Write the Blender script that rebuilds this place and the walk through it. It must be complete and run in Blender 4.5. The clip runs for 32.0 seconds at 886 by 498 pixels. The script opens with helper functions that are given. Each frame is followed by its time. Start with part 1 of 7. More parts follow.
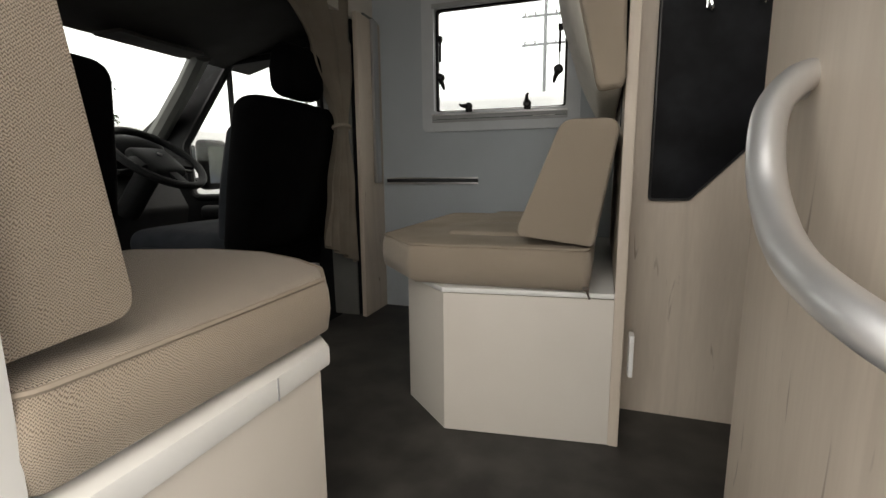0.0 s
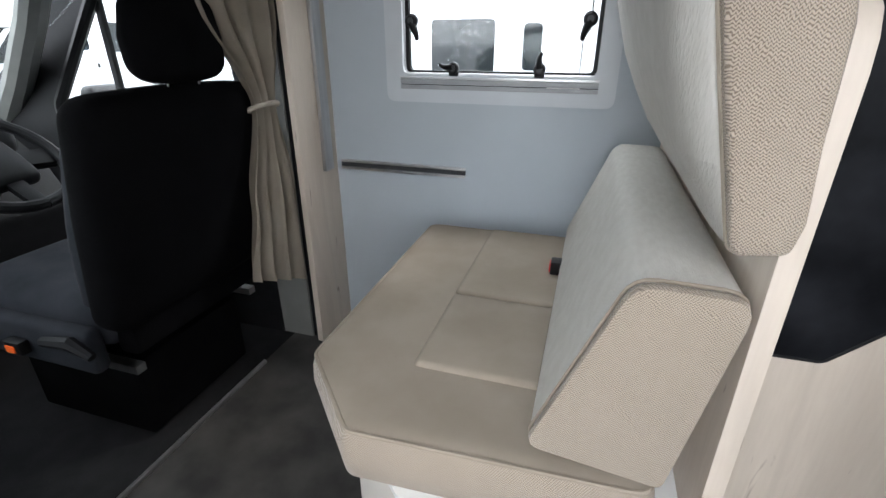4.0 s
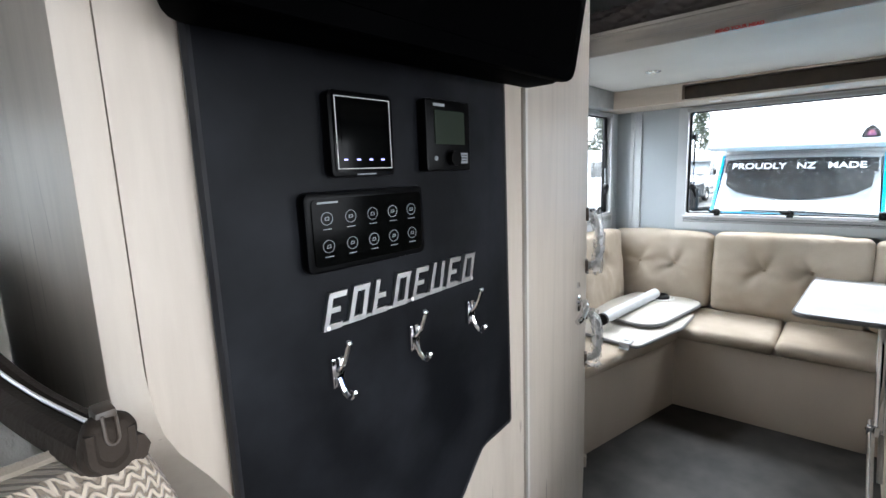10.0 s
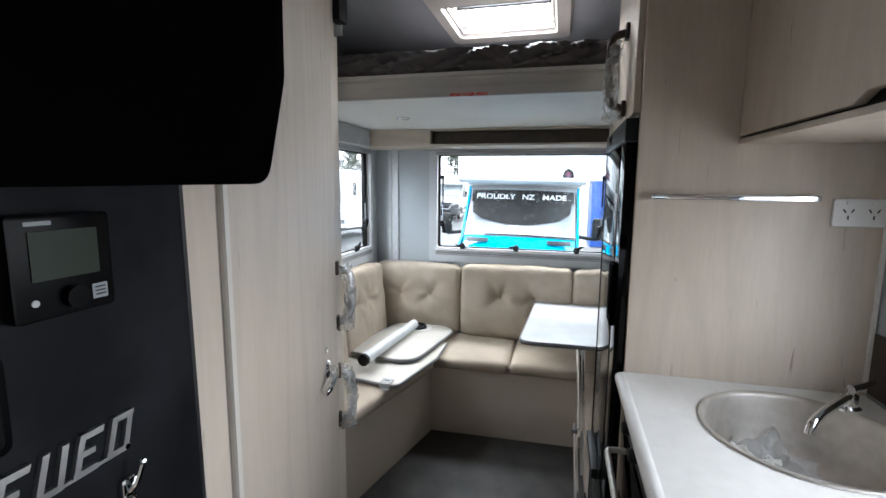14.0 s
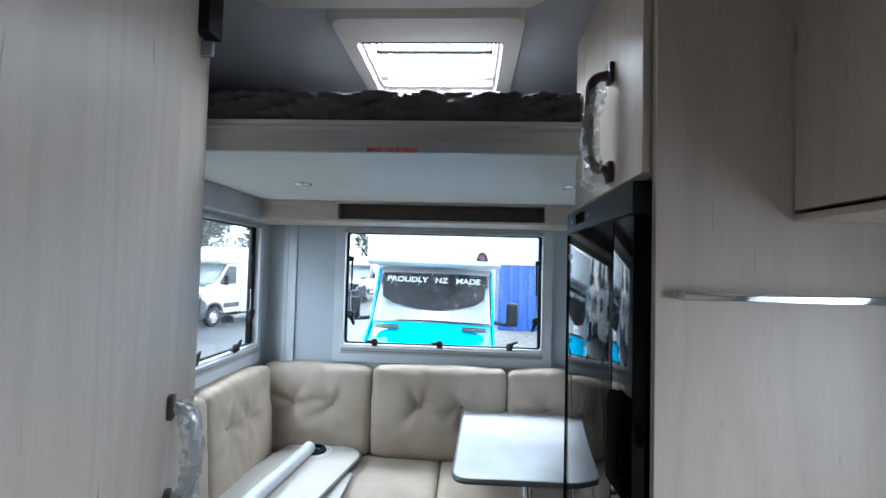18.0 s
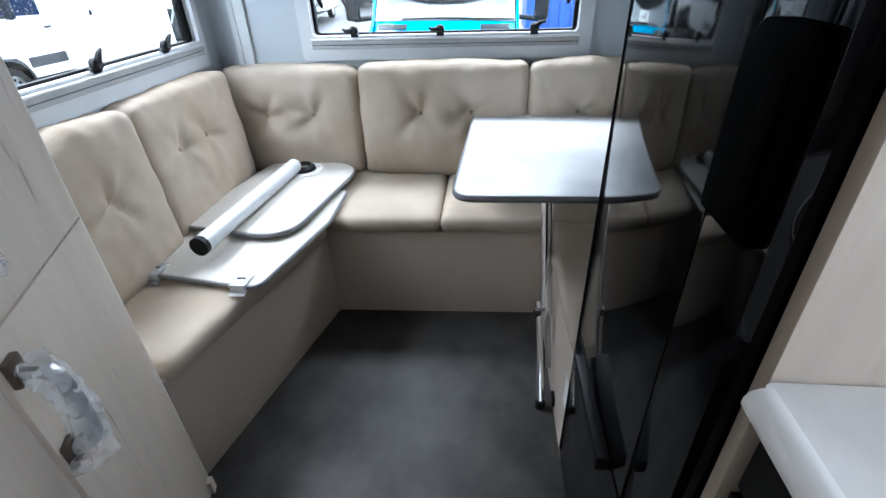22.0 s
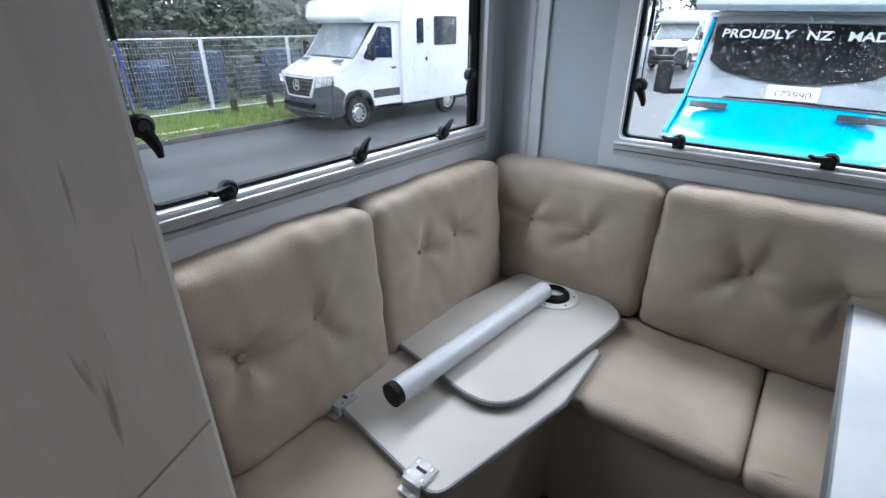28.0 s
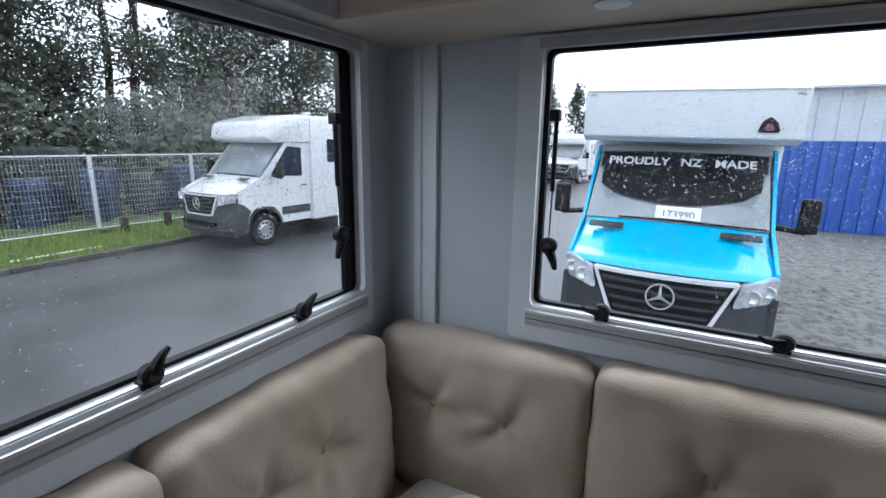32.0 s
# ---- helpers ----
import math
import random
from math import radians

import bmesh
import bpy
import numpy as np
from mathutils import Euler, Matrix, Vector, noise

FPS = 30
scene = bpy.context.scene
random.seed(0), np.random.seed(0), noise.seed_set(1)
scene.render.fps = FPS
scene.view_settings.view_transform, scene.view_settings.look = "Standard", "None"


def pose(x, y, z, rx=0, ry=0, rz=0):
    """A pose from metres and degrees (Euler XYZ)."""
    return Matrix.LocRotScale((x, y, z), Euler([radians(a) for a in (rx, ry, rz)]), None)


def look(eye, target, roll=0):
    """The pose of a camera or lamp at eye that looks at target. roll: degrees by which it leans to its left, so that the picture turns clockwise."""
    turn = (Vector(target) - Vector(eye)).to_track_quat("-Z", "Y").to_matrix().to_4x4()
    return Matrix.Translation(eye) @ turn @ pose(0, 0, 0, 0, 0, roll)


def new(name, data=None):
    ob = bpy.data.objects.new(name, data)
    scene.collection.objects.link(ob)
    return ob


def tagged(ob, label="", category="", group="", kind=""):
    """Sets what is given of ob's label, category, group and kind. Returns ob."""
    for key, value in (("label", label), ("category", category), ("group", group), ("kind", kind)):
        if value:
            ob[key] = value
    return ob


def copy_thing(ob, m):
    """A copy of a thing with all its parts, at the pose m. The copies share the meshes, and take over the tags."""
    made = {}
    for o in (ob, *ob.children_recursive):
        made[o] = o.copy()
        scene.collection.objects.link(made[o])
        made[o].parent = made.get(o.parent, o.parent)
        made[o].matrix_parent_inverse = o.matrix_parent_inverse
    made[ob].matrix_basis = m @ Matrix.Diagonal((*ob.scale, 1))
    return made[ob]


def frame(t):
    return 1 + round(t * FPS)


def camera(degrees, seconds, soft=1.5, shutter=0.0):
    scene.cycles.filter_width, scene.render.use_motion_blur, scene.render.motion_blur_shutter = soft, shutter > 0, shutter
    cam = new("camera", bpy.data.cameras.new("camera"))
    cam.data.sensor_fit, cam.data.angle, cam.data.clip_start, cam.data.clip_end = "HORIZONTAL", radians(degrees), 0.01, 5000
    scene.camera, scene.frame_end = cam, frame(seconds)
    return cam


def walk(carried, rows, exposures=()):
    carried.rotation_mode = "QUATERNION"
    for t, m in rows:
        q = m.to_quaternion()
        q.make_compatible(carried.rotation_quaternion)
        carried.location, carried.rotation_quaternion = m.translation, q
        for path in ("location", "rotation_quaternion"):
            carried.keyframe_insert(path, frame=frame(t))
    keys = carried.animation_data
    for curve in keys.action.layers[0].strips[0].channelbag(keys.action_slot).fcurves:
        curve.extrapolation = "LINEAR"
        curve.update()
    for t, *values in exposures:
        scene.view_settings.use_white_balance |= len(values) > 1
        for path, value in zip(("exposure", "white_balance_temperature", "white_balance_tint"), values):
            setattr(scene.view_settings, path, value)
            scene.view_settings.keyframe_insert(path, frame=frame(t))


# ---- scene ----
cam = camera(86.8, 32.0)
PATH = [
    (0, (0.196, 0.313, 0.711), (-0.438, 2.181, 0.382), -0.5),
    (1, (0.091, 0.552, 0.755), (-0.471, 2.428, 0.349), -0.8),
    (1.5, (0.068, 0.684, 0.734), (-0.441, 2.566, 0.287), 0.0),
    (2, (0.027, 0.888, 0.752), (-0.451, 2.756, 0.218), 0.7),
    (2.5, (0.027, 0.968, 0.954), (-0.471, 2.797, 0.316), -0.3),
    (4.5, (0.029, 0.972, 1.105), (-0.515, 2.708, 0.273), 0.2),
    (5, (0.103, 1.011, 1.13), (-0.088, 2.82, 0.299), 1.4),
    (5.5, (0.138, 1.024, 1.111), (0.307, 2.856, 0.327), 1.4),
    (6, (0.147, 1.037, 1.13), (0.505, 2.838, 0.338), 0.2),
    (6.5, (0.175, 1.097, 1.121), (0.687, 2.872, 0.354), -0.6),
    (7, (0.221, 1.183, 1.175), (0.873, 2.93, 0.453), -1.1),
    (7.5, (0.234, 1.234, 1.261), (1.041, 2.947, 0.618), -1.4),
    (8, (0.224, 1.247, 1.296), (1.105, 2.96, 0.759), -2.2),
    (8.5, (0.2, 1.276, 1.315), (1.194, 2.954, 0.875), -2.2),
    (9, (0.185, 1.302, 1.319), (1.346, 2.888, 0.949), -2.3),
    (9.5, (0.169, 1.308, 1.323), (1.494, 2.765, 0.974), -2.2),
    (10, (0.158, 1.319, 1.324), (1.636, 2.626, 0.999), -2.1),
    (10.5, (0.153, 1.321, 1.329), (1.741, 2.494, 1.006), -2.1),
    (11, (0.148, 1.32, 1.343), (1.811, 2.382, 1.016), -2.4),
    (11.5, (0.153, 1.313, 1.352), (1.884, 2.251, 1.0), -1.9),
    (12, (0.145, 1.302, 1.367), (1.933, 2.098, 0.957), -0.4),
    (12.5, (0.138, 1.297, 1.381), (1.957, 1.991, 0.923), -0.3),
    (13, (0.148, 1.285, 1.405), (1.998, 1.897, 0.956), -0.6),
    (13.5, (0.209, 1.288, 1.418), (2.1, 1.827, 1.049), -0.1),
    (14, (0.316, 1.305, 1.436), (2.236, 1.791, 1.16), 0.5),
    (14.5, (0.428, 1.305, 1.439), (2.363, 1.776, 1.264), 1.1),
    (16.5, (0.661, 1.382, 1.465), (2.638, 1.681, 1.499), 3.0),
    (17, (0.712, 1.42, 1.471), (2.698, 1.639, 1.574), 2.8),
    (17.5, (0.752, 1.445, 1.467), (2.741, 1.608, 1.589), 2.4),
    (18, (0.793, 1.439, 1.446), (2.789, 1.547, 1.522), 1.5),
    (18.5, (0.878, 1.417, 1.41), (2.876, 1.472, 1.375), 0.6),
    (19, (0.976, 1.39, 1.389), (2.966, 1.417, 1.188), -0.3),
    (19.5, (1.07, 1.397, 1.371), (3.035, 1.405, 1.0), -0.5),
    (20, (1.154, 1.399, 1.343), (3.068, 1.433, 0.766), -0.2),
    (20.5, (1.213, 1.401, 1.318), (3.059, 1.466, 0.553), -0.1),
    (21, (1.26, 1.397, 1.285), (3.05, 1.513, 0.401), -0.8),
    (21.5, (1.286, 1.387, 1.271), (3.023, 1.543, 0.293), -1.6),
    (22, (1.279, 1.378, 1.269), (2.97, 1.562, 0.218), -2.0),
    (22.5, (1.278, 1.373, 1.271), (2.944, 1.567, 0.181), -2.2),
    (23, (1.301, 1.37, 1.268), (2.952, 1.569, 0.158), -2.0),
    (23.5, (1.317, 1.377, 1.241), (2.948, 1.566, 0.1), -1.8),
    (24, (1.359, 1.411, 1.223), (2.948, 1.576, 0.019), -0.8),
    (24.5, (1.449, 1.454, 1.211), (3.008, 1.604, -0.034), 0.8),
    (26.5, (1.673, 1.558, 1.277), (3.282, 1.987, 0.168), 1.3),
    (27, (1.758, 1.585, 1.297), (3.313, 2.278, 0.249), 0.1),
    (27.5, (1.807, 1.609, 1.315), (3.304, 2.529, 0.359), -0.3),
    (28, (1.831, 1.634, 1.337), (3.25, 2.744, 0.469), 0.1),
    (28.5, (1.841, 1.646, 1.342), (3.184, 2.892, 0.54), 0.4),
    (29, (1.844, 1.651, 1.343), (3.135, 2.973, 0.579), 0.9),
    (29.5, (1.863, 1.651, 1.353), (3.133, 3.016, 0.631), 1.2),
    (30, (1.878, 1.653, 1.374), (3.165, 3.042, 0.729), 1.6),
    (30.5, (1.937, 1.669, 1.384), (3.302, 3.009, 0.802), 2.4),
    (31, (2.041, 1.728, 1.399), (3.529, 2.961, 0.881), 2.7),
    (31.5, (2.114, 1.752, 1.415), (3.732, 2.826, 0.937), 1.9),
    (32, (2.231, 1.777, 1.414), (3.953, 2.691, 0.969), 0.8),
]
EXPOSURES = [(0, 0.28, 7600, 12), (1, 1.22, 6950, 12), (2, 1.25, 6900, 12), (5, 1.75, 6250, 11), (6, 1.4, 6350, 12), (7, 1.2, 6350, 13), (8, 1.6, 6200, 12), (9, 1.95, 6150, 11), (10, 2.0, 6200, 10), (13, 1.82, 6200, 10), (14, 1.65, 6200, 10), (17, 1.52, 5600, 7), (18, 1.5, 5500, 6), (19, 1.5, 5450, 5), (20, 1.5, 5350, 5), (22, 1.88, 5700, 9), (24, 2.0, 5850, 10), (27, 1.12, 5800, 13), (28, 0.85, 5850, 13), (31, 0.75, 5850, 12), (32, 0.27, 5900, 13)]
walk(cam, [(t, look(eye, target, roll)) for t, eye, target, roll in PATH], EXPOSURES)

# ---- world and light ----
GROUND = -0.85
world = bpy.data.worlds.new("world")
scene.world = world
world.use_nodes = True
wn, wl = world.node_tree.nodes, world.node_tree.links
sky = wn.new("ShaderNodeTexSky")
sky.sky_type, sky.sun_disc = "NISHITA", False
sky.sun_elevation, sky.sun_rotation = radians(48), radians(140)
sky.air_density, sky.dust_density = 1.0, 4.0
cloud = wn.new("ShaderNodeMix")
cloud.data_type = "RGBA"
cloud.inputs[0].default_value = 0.8
cloud.inputs[7].default_value = (11.0, 11.6, 12.2, 1)
wl.new(sky.outputs[0], cloud.inputs[6])
wl.new(cloud.outputs[2], wn["Background"].inputs[0])
wn["Background"].inputs[1].default_value = 0.19

sun = new("sun", bpy.data.lights.new("sun", "SUN"))
sun.data.energy, sun.data.angle, sun.data.color = 1.0, radians(25), (1.0, 0.97, 0.93)
sun.matrix_world = pose(0, 0, 20, 42, 0, 140)


def window_light(name, place, size, watts, color=(0.94, 0.97, 1.0)):
    ob = new(name, bpy.data.lights.new(name, "AREA"))
    ob.data.shape, ob.data.size, ob.data.size_y = "RECTANGLE", size[0], size[1]
    ob.data.energy, ob.data.color = watts, color
    ob.matrix_world = place
    return ob


# daylight that falls in at the open entrance, the kitchen window and the roof hatch
window_light("daylight_entrance", look((0.08, -0.25, 1.0), (0.08, 1.5, 0.9)), (0.75, 1.6), 4.3)
window_light("daylight_kitchen_window", look((0.98, 0.56, 1.28), (1.0, 2.0, 1.05)), (0.7, 0.36), 0.65).data.spread = radians(115)
window_light("daylight_rear_hatch", look((2.26, 1.56, 2.22), (2.26, 1.56, 0)), (0.36, 0.36), 6.5)
window_light("daylight_side_window", look((2.68, 2.86, 1.98), (2.62, 1.9, 0.9)), (1.0, 0.4), 6.5)
window_light("daylight_rear_window", look((3.66, 1.6, 1.98), (2.7, 1.6, 0.9)), (1.0, 0.4), 10)
window_light("daylight_dinette_window", look((-0.28, 2.86, 1.86), (-0.2, 1.9, 0.8)), (0.6, 0.36), 1.7)

# ---- materials ----


def material(name, color, rough=0.5, metal=0.0, second=None, scale=6.0, stretch=(1, 1, 1), grain=0.0, grain_scale=200.0, bump=0.0, low=0.35, high=0.65, coat=0.0, spec=0.5):
    """A Principled surface whose colour drifts between two tones, with fine grain in relief and gloss."""
    m = bpy.data.materials.new(name)
    m.use_nodes = True
    n, l = m.node_tree.nodes, m.node_tree.links
    b = n["Principled BSDF"]
    b.inputs["Base Color"].default_value = (*color, 1)
    b.inputs["Roughness"].default_value = rough
    b.inputs["Metallic"].default_value = metal
    b.inputs["Specular IOR Level"].default_value = spec
    b.inputs["Coat Weight"].default_value = coat
    tc, mp = n.new("ShaderNodeTexCoord"), n.new("ShaderNodeMapping")
    mp.inputs["Scale"].default_value = stretch
    l.new(tc.outputs["Object"], mp.inputs[0])
    if second:
        t = n.new("ShaderNodeTexNoise")
        t.inputs["Scale"].default_value, t.inputs["Detail"].default_value = scale, 6
        l.new(mp.outputs[0], t.inputs["Vector"])
        r = n.new("ShaderNodeMapRange")
        r.inputs[1].default_value, r.inputs[2].default_value = low, high
        l.new(t.outputs["Fac"], r.inputs[0])
        x = n.new("ShaderNodeMix")
        x.data_type = "RGBA"
        x.inputs[6].default_value, x.inputs[7].default_value = (*color, 1), (*second, 1)
        l.new(r.outputs[0], x.inputs[0])
        l.new(x.outputs[2], b.inputs["Base Color"])
        rr = n.new("ShaderNodeMapRange")
        rr.inputs[3].default_value, rr.inputs[4].default_value = max(rough - 0.06, 0.02), min(rough + 0.06, 1)
        l.new(t.outputs["Fac"], rr.inputs[0])
        l.new(rr.outputs[0], b.inputs["Roughness"])
    if bump:
        g = n.new("ShaderNodeTexNoise")
        g.inputs["Scale"].default_value, g.inputs["Detail"].default_value = grain_scale, 3
        l.new(mp.outputs[0], g.inputs["Vector"])
        u = n.new("ShaderNodeBump")
        u.inputs["Strength"].default_value, u.inputs["Distance"].default_value = bump, 0.002
        l.new(g.outputs["Fac"], u.inputs["Height"])
        l.new(u.outputs[0], b.inputs["Normal"])
    return m


def wood_material(name, light, dark, fleck, stretch):
    """Pale laminate with soft grain along one axis and scattered darker flecks."""
    m = bpy.data.materials.new(name)
    m.use_nodes = True
    n, l = m.node_tree.nodes, m.node_tree.links
    b = n["Principled BSDF"]
    b.inputs["Roughness"].default_value = 0.48
    tc, mp = n.new("ShaderNodeTexCoord"), n.new("ShaderNodeMapping")
    mp.inputs["Scale"].default_value = stretch
    l.new(tc.outputs["Object"], mp.inputs[0])
    big, fine, spot = (n.new("ShaderNodeTexNoise") for _ in range(3))
    for t, s, d, w in ((big, 2.2, 3, 0.6), (fine, 14.0, 6, 0.3), (spot, 5.0, 2, 0.9)):
        t.inputs["Scale"].default_value, t.inputs["Detail"].default_value, t.inputs["Distortion"].default_value = s, d, w
        l.new(mp.outputs[0], t.inputs["Vector"])
    add = n.new("ShaderNodeMath")
    add.operation = "ADD"
    l.new(big.outputs["Fac"], add.inputs[0])
    l.new(fine.outputs["Fac"], add.inputs[1])
    r = n.new("ShaderNodeMapRange")
    r.inputs[1].default_value, r.inputs[2].default_value = 0.75, 1.3
    l.new(add.outputs[0], r.inputs[0])
    x = n.new("ShaderNodeMix")
    x.data_type = "RGBA"
    x.inputs[6].default_value, x.inputs[7].default_value = (*light, 1), (*dark, 1)
    l.new(r.outputs[0], x.inputs[0])
    f = n.new("ShaderNodeMapRange")
    f.inputs[1].default_value, f.inputs[2].default_value = 0.70, 0.76
    l.new(spot.outputs["Fac"], f.inputs[0])
    y = n.new("ShaderNodeMix")
    y.data_type = "RGBA"
    y.inputs[7].default_value = (*fleck, 1)
    l.new(f.outputs[0], y.inputs[0])
    l.new(x.outputs[2], y.inputs[6])
    # growth rings cut on the flat: soft arches along the grain
    arch, wave, part_of = n.new("ShaderNodeTexNoise"), n.new("ShaderNodeMath"), n.new("ShaderNodeMapRange")
    arch.inputs["Scale"].default_value, arch.inputs["Detail"].default_value = 0.42, 1.5
    l.new(mp.outputs[0], arch.inputs["Vector"])
    turns = n.new("ShaderNodeMath")
    turns.operation, wave.operation = "MULTIPLY", "SINE"
    turns.inputs[1].default_value = 48.0
    l.new(arch.outputs["Fac"], turns.inputs[0])
    l.new(turns.outputs[0], wave.inputs[0])
    part_of.inputs[1].default_value, part_of.inputs[2].default_value = 0.2, 1.0
    part_of.inputs[3].default_value, part_of.inputs[4].default_value = 0.0, 0.2
    l.new(wave.outputs[0], part_of.inputs[0])
    z = n.new("ShaderNodeMix")
    z.data_type = "RGBA"
    z.inputs[7].default_value = (*[0.72 * c for c in dark], 1)
    l.new(part_of.outputs[0], z.inputs[0])
    l.new(y.outputs[2], z.inputs[6])
    l.new(z.outputs[2], b.inputs["Base Color"])
    u = n.new("ShaderNodeBump")
    u.inputs["Strength"].default_value, u.inputs["Distance"].default_value = 0.12, 0.001
    l.new(fine.outputs["Fac"], u.inputs["Height"])
    l.new(u.outputs[0], b.inputs["Normal"])
    return m


def weave_material(name, light, dark, row, column, strength=0.8, flat=False):
    """A coarse knitted upholstery: zigzag rows of yarn in relief; row and column are the stitch's height and width."""
    m = bpy.data.materials.new(name)
    m.use_nodes = True
    n, l = m.node_tree.nodes, m.node_tree.links
    b = n["Principled BSDF"]
    b.inputs["Roughness"].default_value = 0.92
    b.inputs["Specular IOR Level"].default_value = 0.2
    b.inputs["Sheen Weight"].default_value = 0.25
    tc, sep = n.new("ShaderNodeTexCoord"), n.new("ShaderNodeSeparateXYZ")
    t = n.new("ShaderNodeTexNoise")
    t.inputs["Scale"].default_value, t.inputs["Detail"].default_value = 45.0, 4
    l.new(tc.outputs["Object"], t.inputs["Vector"])
    l.new(tc.outputs["Object"], sep.inputs[0])

    def calc(op, a, c, d=0.0):
        q = n.new("ShaderNodeMath")
        q.operation = op
        for k, v in enumerate((a, c, d)):
            if isinstance(v, float):
                q.inputs[k].default_value = v
            else:
                l.new(v, q.inputs[k])
        return q.outputs[0]

    up = calc("SUBTRACT", sep.outputs[0], sep.outputs[1]) if flat else sep.outputs[2]
    along = calc("ADD", sep.outputs[0], sep.outputs[1])
    along = calc("MULTIPLY_ADD", t.outputs["Fac"], column * 2.2, along)
    zig = calc("SINE", calc("MULTIPLY", along, 2 * math.pi / column), 0.0)
    rise = calc("MULTIPLY_ADD", up, 2 * math.pi / row, calc("MULTIPLY", t.outputs["Fac"], 9.0 if flat else 15.0))
    yarn = calc("SINE", calc("MULTIPLY_ADD", zig, 2.1, rise), 0.0)
    gap = calc("ABSOLUTE", calc("COSINE", calc("MULTIPLY", along, 2 * math.pi / column), 0.0), 0.0)
    yarn = calc("MULTIPLY_ADD", calc("POWER", gap, 0.5), 1.1, calc("ADD", yarn, -0.95))
    r = n.new("ShaderNodeMapRange")
    r.inputs[1].default_value, r.inputs[2].default_value = -0.9, 0.25
    l.new(yarn, r.inputs[0])
    x = n.new("ShaderNodeMix")
    x.data_type = "RGBA"
    x.inputs[6].default_value, x.inputs[7].default_value = (*dark, 1), (*light, 1)
    l.new(r.outputs[0], x.inputs[0])
    l.new(x.outputs[2], b.inputs["Base Color"])
    u = n.new("ShaderNodeBump")
    u.inputs["Strength"].default_value, u.inputs["Distance"].default_value = strength, 0.0012
    l.new(r.outputs[0], u.inputs["Height"])
    l.new(u.outputs[0], b.inputs["Normal"])
    return m


def pane_material(name, tint=(1, 1, 1), gloss=0.08, rough=0.0):
    """Thin window glass: clear, with a faint reflection that grows towards grazing angles."""
    m = bpy.data.materials.new(name)
    m.use_nodes = True
    n, l = m.node_tree.nodes, m.node_tree.links
    n.remove(n["Principled BSDF"])
    t, g, x, f = n.new("ShaderNodeBsdfTransparent"), n.new("ShaderNodeBsdfGlossy"), n.new("ShaderNodeMixShader"), n.new("ShaderNodeLayerWeight")
    t.inputs[0].default_value = (*tint, 1)
    g.inputs["Roughness"].default_value = rough
    p, q = n.new("ShaderNodeMath"), n.new("ShaderNodeMath")
    p.operation, q.operation = "POWER", "MULTIPLY_ADD"
    p.inputs[1].default_value, q.inputs[1].default_value, q.inputs[2].default_value = 4.0, 0.5, gloss * 0.25
    l.new(f.outputs["Facing"], p.inputs[0])
    l.new(p.outputs[0], q.inputs[0])
    l.new(q.outputs[0], x.inputs[0])
    l.new(t.outputs[0], x.inputs[1])
    l.new(g.outputs[0], x.inputs[2])
    l.new(x.outputs[0], n["Material Output"].inputs[0])
    return m


def glow_material(name, color, strength):
    m = bpy.data.materials.new(name)
    m.use_nodes = True
    b = m.node_tree.nodes["Principled BSDF"]
    b.inputs["Base Color"].default_value = (*color, 1)
    b.inputs["Emission Color"].default_value = (*color, 1)
    b.inputs["Emission Strength"].default_value = strength
    return m


MAPLE = wood_material("maple_laminate", (0.585, 0.51, 0.43), (0.535, 0.46, 0.385), (0.29, 0.235, 0.19), (9, 9, 1.0))
MAPLE_FLAT = wood_material("maple_laminate_horizontal", (0.585, 0.51, 0.43), (0.535, 0.46, 0.385), (0.29, 0.235, 0.19), (9, 1.0, 9))
CREAM = material("cream_melamine", (0.66, 0.62, 0.565), 0.5, second=(0.62, 0.58, 0.525), scale=3, bump=0.05, grain_scale=300)
BENCH_TAN = material("tan_bench_laminate", (0.56, 0.485, 0.41), 0.5, second=(0.51, 0.44, 0.37), scale=3, stretch=(1, 1, 0.3), bump=0.06, grain_scale=250)
SLATE = material("slate_laminate_board", (0.004, 0.0043, 0.0055), 0.5, second=(0.0165, 0.0175, 0.021), scale=8, bump=0.12, grain_scale=60, low=0.42, high=0.72, spec=0.1)
JAMB = material("grey_brown_door_edging", (0.24, 0.20, 0.17), 0.5, second=(0.19, 0.155, 0.13), scale=9, stretch=(1, 1, 0.2))
BLACK_EDGE = material("black_edging", (0.012, 0.012, 0.014), 0.35, second=(0.02, 0.02, 0.022), scale=20)
TWEED = weave_material("oatmeal_tweed", (0.48, 0.40, 0.315), (0.21, 0.168, 0.128), 0.0036, 0.0044, 0.9)
TWEED_TOP = weave_material("oatmeal_tweed_top", (0.50, 0.42, 0.335), (0.15, 0.122, 0.093), 0.0062, 0.0074, 1.0, True)
SUEDE = material("taupe_suede", (0.33, 0.28, 0.225), 0.85, second=(0.28, 0.235, 0.185), scale=7, bump=0.25, grain_scale=700, spec=0.25)
PALE_CLOTH = material("pale_vinyl_cloth", (0.53, 0.51, 0.465), 0.8, second=(0.49, 0.47, 0.425), scale=34, stretch=(3, 1, 0.5), bump=0.5, grain_scale=160, spec=0.2)
LEATHER = material("beige_leatherette", (0.47, 0.405, 0.33), 0.66, second=(0.40, 0.335, 0.262), scale=5, bump=0.6, grain_scale=210, spec=0.16)
BUTTON = material("beige_button", (0.33, 0.26, 0.19), 0.5, second=(0.28, 0.22, 0.16), scale=40)
